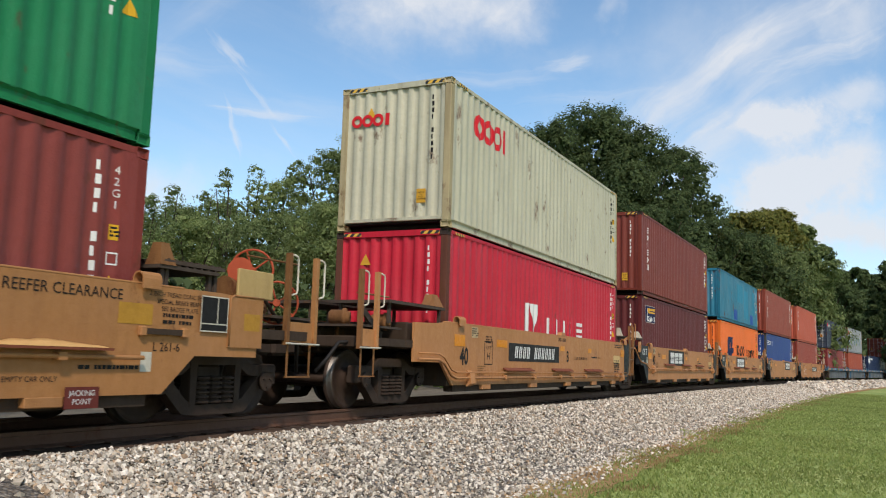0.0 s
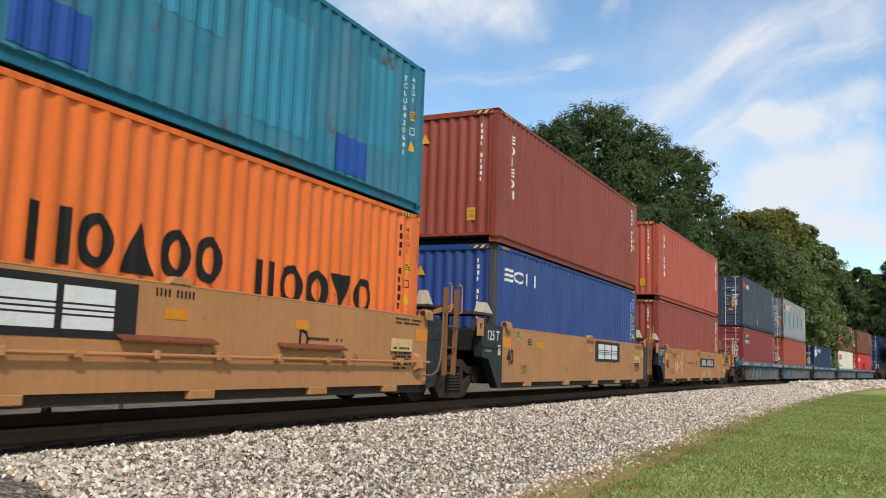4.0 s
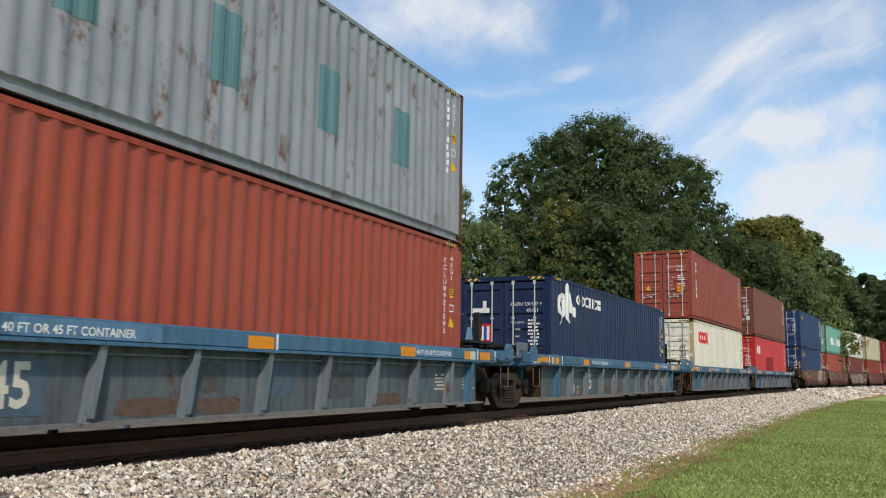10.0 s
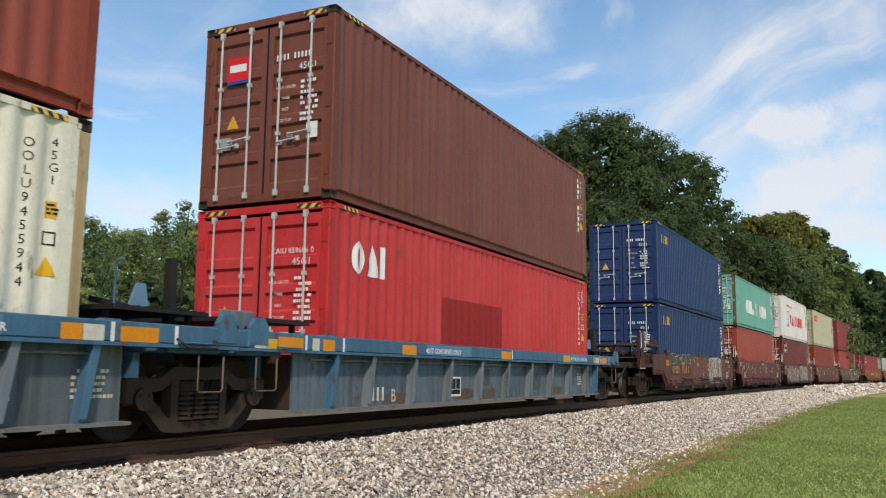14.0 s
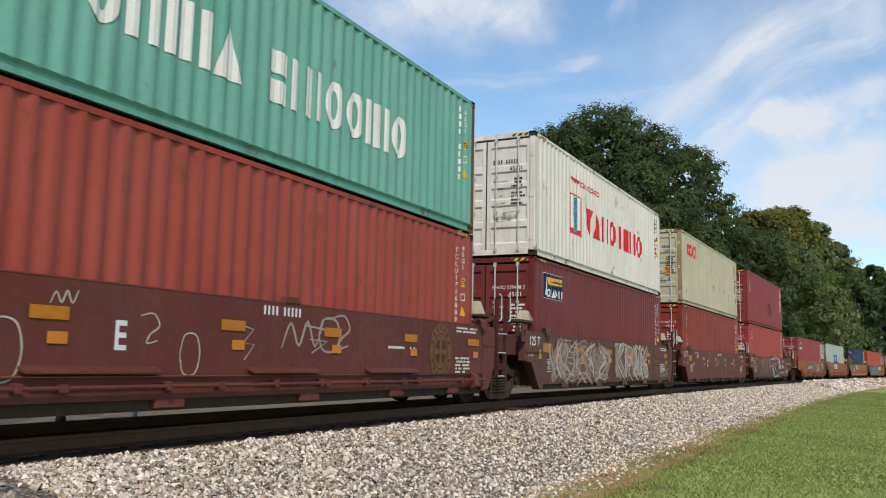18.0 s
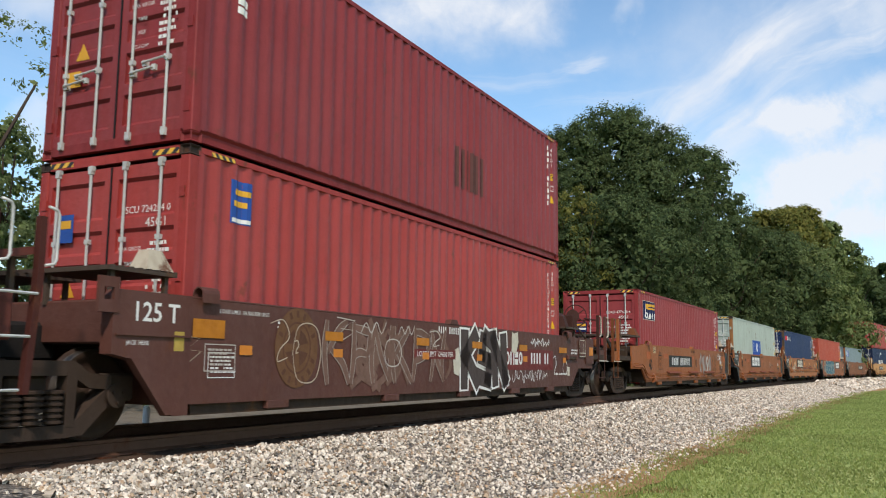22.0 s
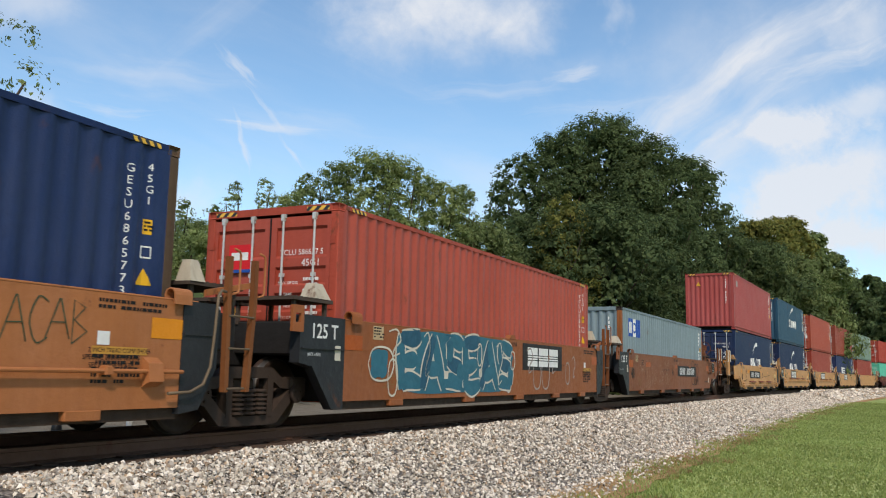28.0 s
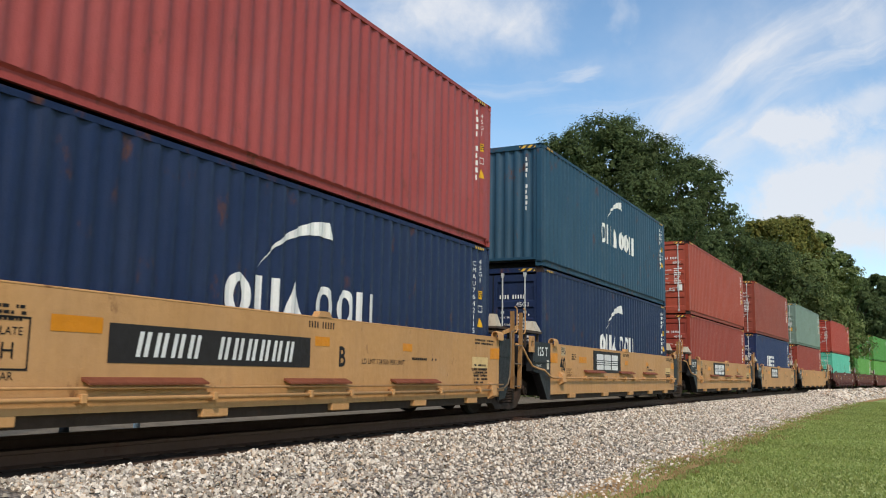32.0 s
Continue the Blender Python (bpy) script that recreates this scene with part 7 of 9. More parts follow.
def rib_car(label, pitch, lead, tail, deco):
    car = tagged(new("spine_rib_car_unit"), label, "train car", "units of the train")
    blue = material("rail_blue", "456a83", 0.55, streak=0.5, rust=0.35, fade=0.12, dark=0.65)
    sheet = material("sheet_" + deco.get("sheet", "5b6365"), deco.get("sheet", "5b6365"), 0.65, streak=0.7, rust=0.55, fade=0.25, dark=0.6)
    xe = pitch / 2 - 0.33
    fa, fb = -6.14 if lead else -7.0, 6.14 if tail else 6.55
    for s in (-1, 1):
        if s < 0:
            part("top_chord", mesh("rchord", b_rchord, -xe, xe), blue, car)
            part("side_sheet", mesh("rsheet", b_rsheet, fa, fb), sheet, car)
            part("air_pipe", mesh("rpipe", b_pipe_line, fa + 0.3, fb - 0.3), RIBS_LIT, car)
            part("bottom_flange", mesh("rflange", b_rflange, fa, fb), FLANGE, car)
        else:
            part("top_chord", mesh("rchordm", b_mirror, b_rchord, -xe, xe), blue, car)
            part("side_sheet", mesh("rsheetm", b_mirror, b_rsheet, fa, fb), sheet, car)
    for k in range(11):
        x = -6.25 if k == 0 else -5.28 + (k - 1) * 1.305 if k < 10 else 6.02
        if not fa < x - 0.1 or not x + 0.1 < fb:
            continue
        part("rib", mesh("rrib", b_rib), RIBS_LIT if k not in (0, 10) else blue, car, at=(x, 0, 0))
        part("rib", mesh("rribm", b_mirror, b_rib), sheet, car, at=(x, 0, 0))
    for s, end in ((-1, lead), (1, tail)):
        part("end_deck", mesh("rend", b_rend, s), blue, car)
        part("walkway_grating", mesh("rdeck", b_deck, s), STEEL, car)
        part("centre_beam", mesh("rbeam", b_boxat, *sorted((s * 5.6, s * 8.0)), -0.35, 0.35, 0.55, 0.95), GRIME_SHADE, car)
        if end:
            part("chain", mesh("rchain", b_chain, *sorted((s * 7.0, s * 8.2)), 0.32), CAST, car, "rusty slack chain")
        # dark plate added to fill the recess by the truck with its shade
        xw = fa if s < 0 else fb
        part("end_wall", mesh("rwall", b_boxat, *sorted((xw - s * 0.02, xw - s * 0.07)), -1.32, 1.32, 0.2, 0.9), GRIME_SHADE, car)
        for y in (0, 180):
            part("corner_stand", mesh("rstand", b_rstand), blue, car, at=pose(s * 7.9, 0, 0, 0, 0, y))
        part("step", mesh("wstep", b_stepbar), HOSE, car, at=(s * 7.7, -1.46, 0.46))
        part("grab_rail", mesh("rgrab", b_ladderrung, 0.5), blue, car, at=(min(s * 7.1, s * 7.6), -1.54, 0.98))
        part("container_guide", mesh("wlug", b_lug), blue, car, at=(s * 6.3, -1.38, 1.11))
        if s < 0:
            part("end_screen", mesh("rscreen", b_boxat, -8.35, -7.75, -1.28, -1.24, 1.06, 1.40, 0.01), material("screen_grey", "66737b", 0.6, streak=0.4, rust=0.3), car, "grey steel screen plate")
            # near-black discs paint the shade inside the plate's holes
            for hx in (-8.2, -8.05, -7.9):
                part("screen_hole", mesh("rhole", b_hole_disc), RUBBER, car, at=(hx, -1.282, 1.2))
        if s > 0:
            part("grab_rail", mesh("rbow", b_tubes, ((7.1, -1.51, 1.02), (7.13, -1.56, 0.98), (7.2, -1.58, 0.93), (7.65, -1.58, 0.93), (7.7, -1.56, 0.99), (7.66, -1.51, 1.02)), 0.013), CAST, car)
            part("deck_flap", mesh("rflap", b_prismat, ((6.95, 1.36), (7.22, 1.36), (7.16, 1.62), (7.05, 1.62))), material("flap_blue", "6f8ea6", 0.6, streak=0.4), car, at=(0, -0.95, 0))
    for x in (-5.2, -2.6, 0.0, 2.6, 5.2):
        part("cross_bearer", mesh("wbearer", b_bearer), STEEL, car, at=(x, 0, 0))
    if lead:
        truck(car, -7.75)
        part("coupler", mesh("wcoup", b_coupler, -1), TRUCK, car)
    else:
        truck(car, -pitch / 2)
        part("articulation_link", mesh("wlink", b_link, -pitch / 2), STEEL, car)
    if tail:
        truck(car, 7.75)
        part("coupler", mesh("wcoup", b_coupler, 1), TRUCK, car)
    if deco.get("tank"):
        part("air_tank", mesh("wtank", b_tank), blue, car, at=pose(7.3, -0.55, 1.58, 0, 0, 90))
    else:
        part("deck_bracket", mesh("wgrab2", b_grab), blue, car, at=pose(6.9, -0.9, 1.35, 0, 0, 90))
        part("deck_plate", mesh("rplate", b_boxat, -0.3, 0.3, -0.25, 0.25, 0, 0.06), STEEL, car, at=pose(7.2, -0.6, 1.37, 12, 0, 20))
    post = part("ladder_post", mesh("rpost", b_boxat, -0.05, 0.05, -0.05, 0.05, 1.1, 1.95), STEEL, car, at=(7.6, -0.9, 0))
    part("grab_rail", mesh("grab", b_grab), STEEL, post, at=(0.05, -0.02, 1.42))
    if tail or deco.get("wheel"):
        part("brake_wheel", mesh("wbw", b_brakewheel), STEEL, car, at=(7.65, -0.1, 1.75))
    y = -1.503
    for x, w in ((-7.28, 0.52), (-6.44, 0.28), (-4.2, 0.46), (-0.23, 0.5), (3.5, 0.49), (5.78, 0.25), (6.6, 0.5)):
        flat_side("reflector", mesh("lab", b_flat, w, 0.15), ORANGE, car, x, 1.04, y)
    for x in (-6.96, -6.08, 0.08, 6.25, 7.1):
        flat_side("white_band", mesh("lab", b_flat, 0.05, 0.22), WHITE, car, x, 1.04, y - 0.001)
    flat_side("plate", mesh("lab", b_flat, 0.22, 0.19), OFFWHITE, car, -7.88, 1.04, y, "pale end plate")
    flat_side("plate", mesh("lab", b_flat, 0.20, 0.12), LABEL, car, -7.66, 1.02, y, "yellow notice")
    flat_side("plate", mesh("lab", b_flat, 0.16, 0.16), OFFWHITE, car, -6.74, 1.04, y, "small pale notice")
    flat_side("stencil", writing(deco.get("words", "40 FT OR 45 FT CONTAINER"), 0.118, 0.002), WHITE, car, -2.98, 1.04, y, "white container length stencil")
    flat_side("stencil", writing("40 FT OR 45 FT CONTAINER", 0.104, 0.002), WHITE, car, 4.45, 1.04, y, "white container length stencil")
    yy = -1.334
    for k, (x, z, w, t) in enumerate(((-4.75, 0.55, 0.95, 0.5), (-0.88, 0.62, 0.5, 0.36), (0.42, 0.6, 0.7, 0.48), (1.75, 0.52, 0.9, 0.42), (4.2, 0.58, 0.8, 0.44), (-1.85, 0.32, 0.9, 0.2), (3.1, 0.31, 1.0, 0.18), (-4.2, 0.3, 1.1, 0.17), (-0.75, 0.31, 0.8, 0.2))):
        flat_side("repainted_patch", mesh("blot", b_blot, w, t, k), (PATCH_A, PATCH_B)[k % 2] if k < 5 else PATCH_C, car, x, z, yy + 0.001)
    for x in (-2.75, 4.2):
        flat_side("pale_field", mesh("lab", b_flat, 1.75, 0.17), PATCH_D, car, x, 1.06, y + 0.0012, "pale repainted blue field")
    if lead:
        for x, w, word in ((-3.15, 0.62, "LD LMT 1020"), (-2.16, 0.52, "PER UNIT")):
            flat_side("dark_field", mesh("lab", b_flat, w, 0.25), PATCH_E, car, x, 0.45, yy - 0.001)
            flat_side("stencil", writing(word, 0.125 if len(word) < 9 else 0.11, 0.002), GUIDE, car, x, 0.45, yy - 0.003, "rust-stained pale stencil")
    if not lead and "words" not in deco:
        flat_side("dark_field", mesh("lab", b_flat, 0.78, 0.5), material("sheet_patch", "4f5f6c", 0.6), car, -3.48, 0.53, yy)
        flat_side("stencil", writing("45", 0.56, 0.012), OFFWHITE, car, -3.48, 0.53, yy - 0.003, "pale length stencil")
    if deco.get("words") == "40 FT CONTAINER ONLY":
        flat_side("notice", mesh("lab", b_flat, 0.42, 0.34), WHITE, car, -2.17, 0.45, yy)
        for nx, nz in ((-2.26, 0.50), (-2.08, 0.50), (-2.17, 0.36)):
            flat_side("notice_field", mesh("lab", b_flat, 0.16 if nz > 0.4 else 0.34, 0.18 if nz > 0.4 else 0.08), BLACKP, car, nx, nz, yy - 0.003)
    flat_side("number_marking", mesh("nums", b_numbers, 4, 0.2, False, 4), OFFWHITE, car, -5.18, 0.27, yy)
    flat_side("stencil", writing(deco["letter"], 0.28), OFFWHITE, car, -4.39, 0.33, yy)
    for k, x in enumerate((5.05, 6.2)):
        flat_side("small_print", mesh("lines", b_lines, 5, 0.5, 0.3, 60 + k), OFFWHITE, car, x, 0.55, yy)
    flat_side("plate", mesh("lab", b_flat, 0.26, 0.15), OFFWHITE, car, 6.02, 1.04, y)
    return car
# ---- the train, unit by unit ----
MAROON, CREAM = "83382f", "beb89f"


def tan_car(n, letter, pitch, lead=False, tail=False, hexcol=TAN, **deco):
    deco["letter"] = letter
    return well_car("tan steel well car unit with black stencils", hexcol, pitch, lead, tail, deco)


def sand_ledge(car):
    """Long ledge with drifted sand on it and a pipe below."""
    tone = material("car_ab7747", "ab7747")
    part("ledge", mesh("wledge2", b_boxat, 0.0, 5.45, -1.60, -1.46, 0.72, 0.745), LEDGE, car)
    part("conduit", mesh("wcond", b_conduit, 0.0, 5.9, 0.66), tone, car)
    bm = bmesh.new()
    n, prev = 60, None
    for k in range(n + 1):
        x = 5.4 * k / n
        z = 0.745 + max(0.0, 0.05 + 0.05 * noise.noise(Vector((x * 1.3, 0, 5))) + 0.02 * noise.noise(Vector((x * 6, 0, 2)))) * min(1, 6 * (1 - k / n) + 0.05)
        cur = [bm.verts.new(q) for q in ((x, -1.59, 0.746), (x, -1.53, (z + 0.746) / 2 + 0.012), (x, -1.47, z + 0.02), (x, -1.465, 0.746))]
        if prev:
            for j in range(3):
                bm.faces.new((prev[j], cur[j], cur[j + 1], prev[j + 1])).smooth = True
        prev = cur
    part("sand_drift", bm, material("drift_sand", "d0a468", 0.95, streak=0, grain=30), car, "pale sand drifted on the ledge")


def sets():
    """Rows of: place along the train (container front), car, lower and upper container."""
    rows = []
    P1, P2, P3, P4, P5 = 15.45, 16.85, 15.53, 15.46, 15.65
    U1, U2, U3 = (14.39, 29.76, 45.24, 60.90, 76.29), (95.88, 112.34, 129.63, 146.80, 163.20), (183.25, 198.81, 214.35, 229.89, 245.20)
    U4, U5 = (264.42, 279.81, 295.30, 310.74, 326.25), (346.37, 361.53, 377.55, 393.20, 409.00)

    def add(u, car, base, low, up=None):
        rows.append((u + CL / 2, car, base, low, up))

    wb, pb, bb, rb = 0.275, 0.216, 0.257, 0.222
    # tail of the car ahead
    add(-5.35, tan_car(0, "A", P1, tail=True, hexcol="ab7747", forty=False, sign=None, print=(("054-11 REEFER CLEARANCE", 0.15, 4.72, 1.27), ("L 261-6", 0.13, 6.28, 0.77), ("JACKING POINTS, EMPTY CAR ONLY", 0.07, 4.35, 0.45)), extra=lambda c: (sand_ledge(c), flat_side("jacking_plate", mesh("lab", b_flat, 0.4, 0.2), material("dull_maroon", "6b2f27", 0.6), c, 5.2, 0.28, -1.495, "maroon jacking plate"), flat_side("stencil", writing("JACKING", 0.075), WHITE, c, 5.2, 0.32, -1.498), flat_side("stencil", writing("POINT", 0.075), WHITE, c, 5.2, 0.24, -1.498)), wheelmat=material("faded_red", "b45234", 0.6, rust=0.4), tank=False), wb,
        container("maroon steel container low in a well car", MAROON, 2.591, False), container("green corrugated steel container on top of the stack", "1f7a4a", 2.896, False, 0.35))
    # first tan set
    add(U1[0], tan_car(1, "B", P1, lead=True, sign=("num", -1.90, 3.3), letter_x=0.42, print=(("LD LMT 124,000 PER UNIT", 0.10, 1.55, 0.88),)), wb,
        container("bright red corrugated container with white trade mark", "c01f32", 2.896, False, 0.1, mark=mk_words((WHITE, "iv", -1.48, 1.42, 1.0, 0.68), (WHITE, "i i m e", 1.0, 1.55, 2.95, 0.42))),
        container("cream corrugated container with red ring mark", CREAM, 2.896, False, 0.35, 0.05, mark=mk_rings(REDP, -4.7, 0.65, 0.52), dark_marks=True))
    add(U1[1], tan_car(2, "C", P1, sign=("t", -1.80, 2.7)), wb,
        container("dark maroon container with small emblem plate", "5e2323", 2.896, False, mark=LEDGER),
        container("red-brown container with white upright lettering", "783427", 2.896, False, mark=mk_column("eoieom", -5.2, 0.55, 0.235)))
    add(U1[2], tan_car(3, "D", P1, sign=("t", -1.84, 2.6)), wb,
        container("bright orange container with navy mark", "e8702a", 2.896, False, 0.1, 0.05, mark=both(mk_poly(NAVYP, ((-.95, -.55), (.45, -.55), (.5, -.3), (.9, -.28), (.92, -.02), (.5, 0), (.85, .55), (.25, .55), (.0, -.05), (-.12, -.05), (.1, .55), (-.55, .55)), -3.44, 1.30), mk_words((BLACKP, "mo^oo", -0.35, 1.4, 2.8, 0.55), (BLACKP, "iioovo", 3.09, 1.55, 3.0, 0.55))), dark_marks=True),
        container("faded teal blue container with repainted patches", "277189", 2.591, False, 0.5, 0.35, mark=both(mk_words((BLUEP, 1, -1.64, 2.1, 0.9, 0.55), (BLUEP, 1, 3.81, 2.1, 0.9, 0.55)), lambda c, h: [on_wall("repainted_patch", mesh("lab", b_flat, w, t), material("light_teal_patch", "3a86a0", 0.6, streak=0.4), c, x, z) for x, z, w, t in ((-0.2, 1.75, 1.9, 1.0), (1.9, 1.25, 1.5, 1.6), (4.6, 1.5, 1.0, 1.4))])))
    add(U1[3], tan_car(4, "E", P1, sign=("t", 1.72, 2.55)), wb,
        container("cobalt blue container with pale number marks", "27427f", 2.896, False, 0.3, 0.2, mark=mk_words((WHITE, "eom", -4.61, 0.6, 2.0, 0.28))),
        container("red-brown container with white upright marks", "8d402f", 2.896, False, mark=mk_column("eoieom", -5.2, 0.5, 0.22)))
    scrawl = lambda car: (graffiti(car, 5, -3.85, 0.8, 1.4, 0.9, [WHITE, OFFWHITE], 3, 0.035), [pen_marks(car, OFFWHITE, (("C", x - 0.34 * k, z + 0.03, 0.24 * k, 0.42 * k), ("A", x - 0.14 * k, z - 0.04, 0.15 * k, 0.26 * k), ("B", x + 0.02 * k, z - 0.02, 0.14 * k, 0.28 * k), ("F", x + 0.18 * k, z - 0.03, 0.13 * k, 0.26 * k), ("P", x + 0.33 * k, z - 0.06, 0.13 * k, 0.32 * k)), 0.036) for x, z, k in ((1.09, 0.50, 1.0), (2.36, 0.50, 0.8), (4.61, 0.80, 0.6))], flat_side("stencil", writing("GWG52E", 0.15), BLACKP, car, 2.3, 1.26, -1.471), graffiti(car, 7, -4.4, 1.15, 1.4, 0.3, [CAST], 3, 0.02))
    add(U1[4], tan_car(5, "A", P1, tail=True, hexcol="bb7d4a", sign=("num", 1.86, 3.25), letter_x=-0.57, ledges=False, extra=scrawl, print=(("LD LMT 124,500 PER UNIT", 0.10, -1.58, 0.90),)), wb,
        container("red-brown corrugated container low in a well car", "8f4034", 2.896, False),
        container("brick red container with white upright lettering", "b0513a", 2.896, False, 0.2, mark=both(mk_column("eoieom", -5.2, 0.55, 0.24))))
    # blue rib set
    rib = "weathered blue car unit with slanted steel ribs"
    add(U2[0], rib_car(rib, P2, True, False, dict(letter="A", tank=True, sheet="5d5a55", words="20 FT OR 40 FT CONTAINER")), pb,
        container("maroon container with emblem plate and doors ahead", "823230", mark=LEDGER),
        container("dark navy container with white mark", "363c4b", 2.896, True, 0.45, 0.25, mark=both(mk_words((WHITE, "mvm", -4.6, 0.57, 1.5, 0.27), (REDP, 1, -5.55, 0.5, 0.45, 0.3)), mk_door_plate((YELLOW, 0.75, 1.25, 0.4, 0.25)), lambda c, h: [on_wall("paint_scrape", mesh("blot", b_blot, w, t, k), MATS["off_white"] if k < 2 else GREYP, c, x, z) for k, (x, z, w, t) in enumerate(((-1.04, 0.46, 0.2, 0.34), (3.9, 0.85, 0.022, 0.7), (3.72, 1.1, 0.015, 0.3), (0.3, 0.3, 0.14, 0.05)))])))
    patches = lambda c, h: [on_wall("repainted_patch", mesh("lab", b_flat, 0.55, 0.95), material("teal_patch", "5f8286", 0.6, streak=0.4), c, x, h - 1.45) for x in (-5.3, -2.98, -0.75, 1.5, 3.71)]
    add(U2[1], rib_car(rib, P2, False, False, dict(letter="E")), pb,
        container("brick red container with doors ahead", "9c4530", mark=REDPLATE),
        container("grey rust-streaked container with blue doors", "8b8d90", 2.896, True, 0.8, 0.5, door_hex="6d7588", mark=both(mk_words((material("faded_red_mark", "b23a36", 0.6, streak=0.4), 1, -5.24, 0.62, 0.76, 0.4), (material("aged_white_mark", "cfc9b8", 0.6, streak=0.4), "soooo", -3.57, 0.58, 2.4, 0.42)), patches)))
    rider = both(lambda c, h: on_wall("trade_mark", mesh("ring", b_ring, 0.30, 0.17, 1.0, 0.5), WHITE, c, -5.22, h - 0.66), mk_door_plate((REDP, 0.50, 1.40, 0.36, 0.46), (WHITE, 0.50, 1.40, 0.22, 0.34), (BLUEP, 0.50, 1.40, 0.08, 0.34), (WHITE, 0.62, 0.84, 0.46, 0.12), (WHITE, 0.52, 0.74, 0.10, 0.28)), mk_poly(WHITE, ((-.6, -.5), (-.2, -.2), (.1, -.45), (.25, -.4), (.1, -.1), (.6, -.25), (.75, -.05), (.3, .1), (.25, .35), (.0, .6), (-.2, .45), (-.1, .2), (-.55, .1), (-.35, -.1)), -4.83, 0.68), mk_words((WHITE, "ooomos", -3.0, 0.45, 2.2, 0.28)))
    add(U2[2], rib_car(rib, P2, False, False, dict(letter="D", tank=True)), pb,
        container("navy blue single container with white mark", "1a2848", 2.896, True, 0.1, 0.1, mark=rider))
    add(U2[3], rib_car(rib, P2, False, False, dict(letter="C")), pb,
        container("ivory container with red ring mark", "dcd4bf", 2.896, True, 0.3, 0.05, mark=mk_rings(REDP, -4.65, 0.70, 0.55), dark_marks=True),
        container("rust red container with white upright lettering", "8d402e", mark=mk_column("eoieom", -5.2, 0.55, 0.235)))
    add(U2[4], rib_car(rib, P2, False, True, dict(letter="B", sheet="5f6b72", words="40 FT CONTAINER ONLY")), pb,
        container("bright red container with white block mark", "c0302f", 2.896, True, 0.15, 0.1, mark=both(mk_words((WHITE, "o^i", -5.0, 0.74, 0.98, 0.5)), lambda c, h: on_wall("repainted_patch", mesh("lab", b_flat, 2.7, 0.9), material("dark_red_patch", "932524", 0.6), c, -1.13, 1.35))),
        container("chocolate brown container with doors ahead", "744030", 2.896, True, 0.15, mark=REDPLATE))
    # brown set
    brown = "dark brown weathered well car unit with painted scrawls"

    def brown_car(letter, lead=False, tail=False, extra=None, **deco):
        deco.update(letter=letter, forty=False, extra=extra)
        return well_car(brown, deco.pop("tone", BROWN), P3, lead, tail, deco, black=False, stencil=WHITE, rust=0.35)

    def seal(car, x=4.27):
        round_emblem(car, x, 0.90, 0.42, material("seal_gold", "745234", 0.65, streak=0.5, dark=0.6), material("seal_dark", "4a3023", 0.65, streak=0.3))

    HAZE = material("haze_spray", "775b4e", 0.75, streak=0.4, dark=0.7)
    SMOKE = [material("smoke_spray", "8d7a70", 0.8, streak=0.3), material("pale_smoke_spray", "bcb2a8", 0.8, streak=0.3), material("ash_spray", "a3978d", 0.8, streak=0.3)]
    OLIVE = material("olive_spray", "57534a", 0.7, streak=0.3)
    DARKGREY = material("dark_grey_spray", "4b403c", 0.7, streak=0.2)
    GREEN_PEN = material("dark_green_spray", "3f4f3a", 0.7)
    PALE = material("pale_spray", "b9a894", 0.7, streak=0.3)
    PINK = material("pink_spray", "7b4c43", 0.7, streak=0.3)
    ASH = material("ash_grey_spray", "c3b8aa", 0.7, streak=0.5, dark=0.6)
    ASHB = material("warm_ash_spray", "a0857a", 0.7, streak=0.5, dark=0.6)
    CHALK = material("chalk_spray", "c9bdb0", 0.7, streak=0.4)
    FLUSH = material("flush_spray", "a98073", 0.7, streak=0.5)
    REDDISH = material("reddish_spray", "7d4338", 0.7, streak=0.4)
    BLUSH = material("blush_spray", "9c6a5c", 0.7, streak=0.5, dark=0.6)
    ROSE = material("rose_spray", "7f554b", 0.7, streak=0.5, dark=0.6)
    SOOT = material("soot_spray", "2c211d", 0.7, streak=0.3)
    TEALD = material("deep_teal_spray", "2a566a", 0.6, streak=0.3)
    TEAL = material("teal_spray", "336878", 0.6, streak=0.2)
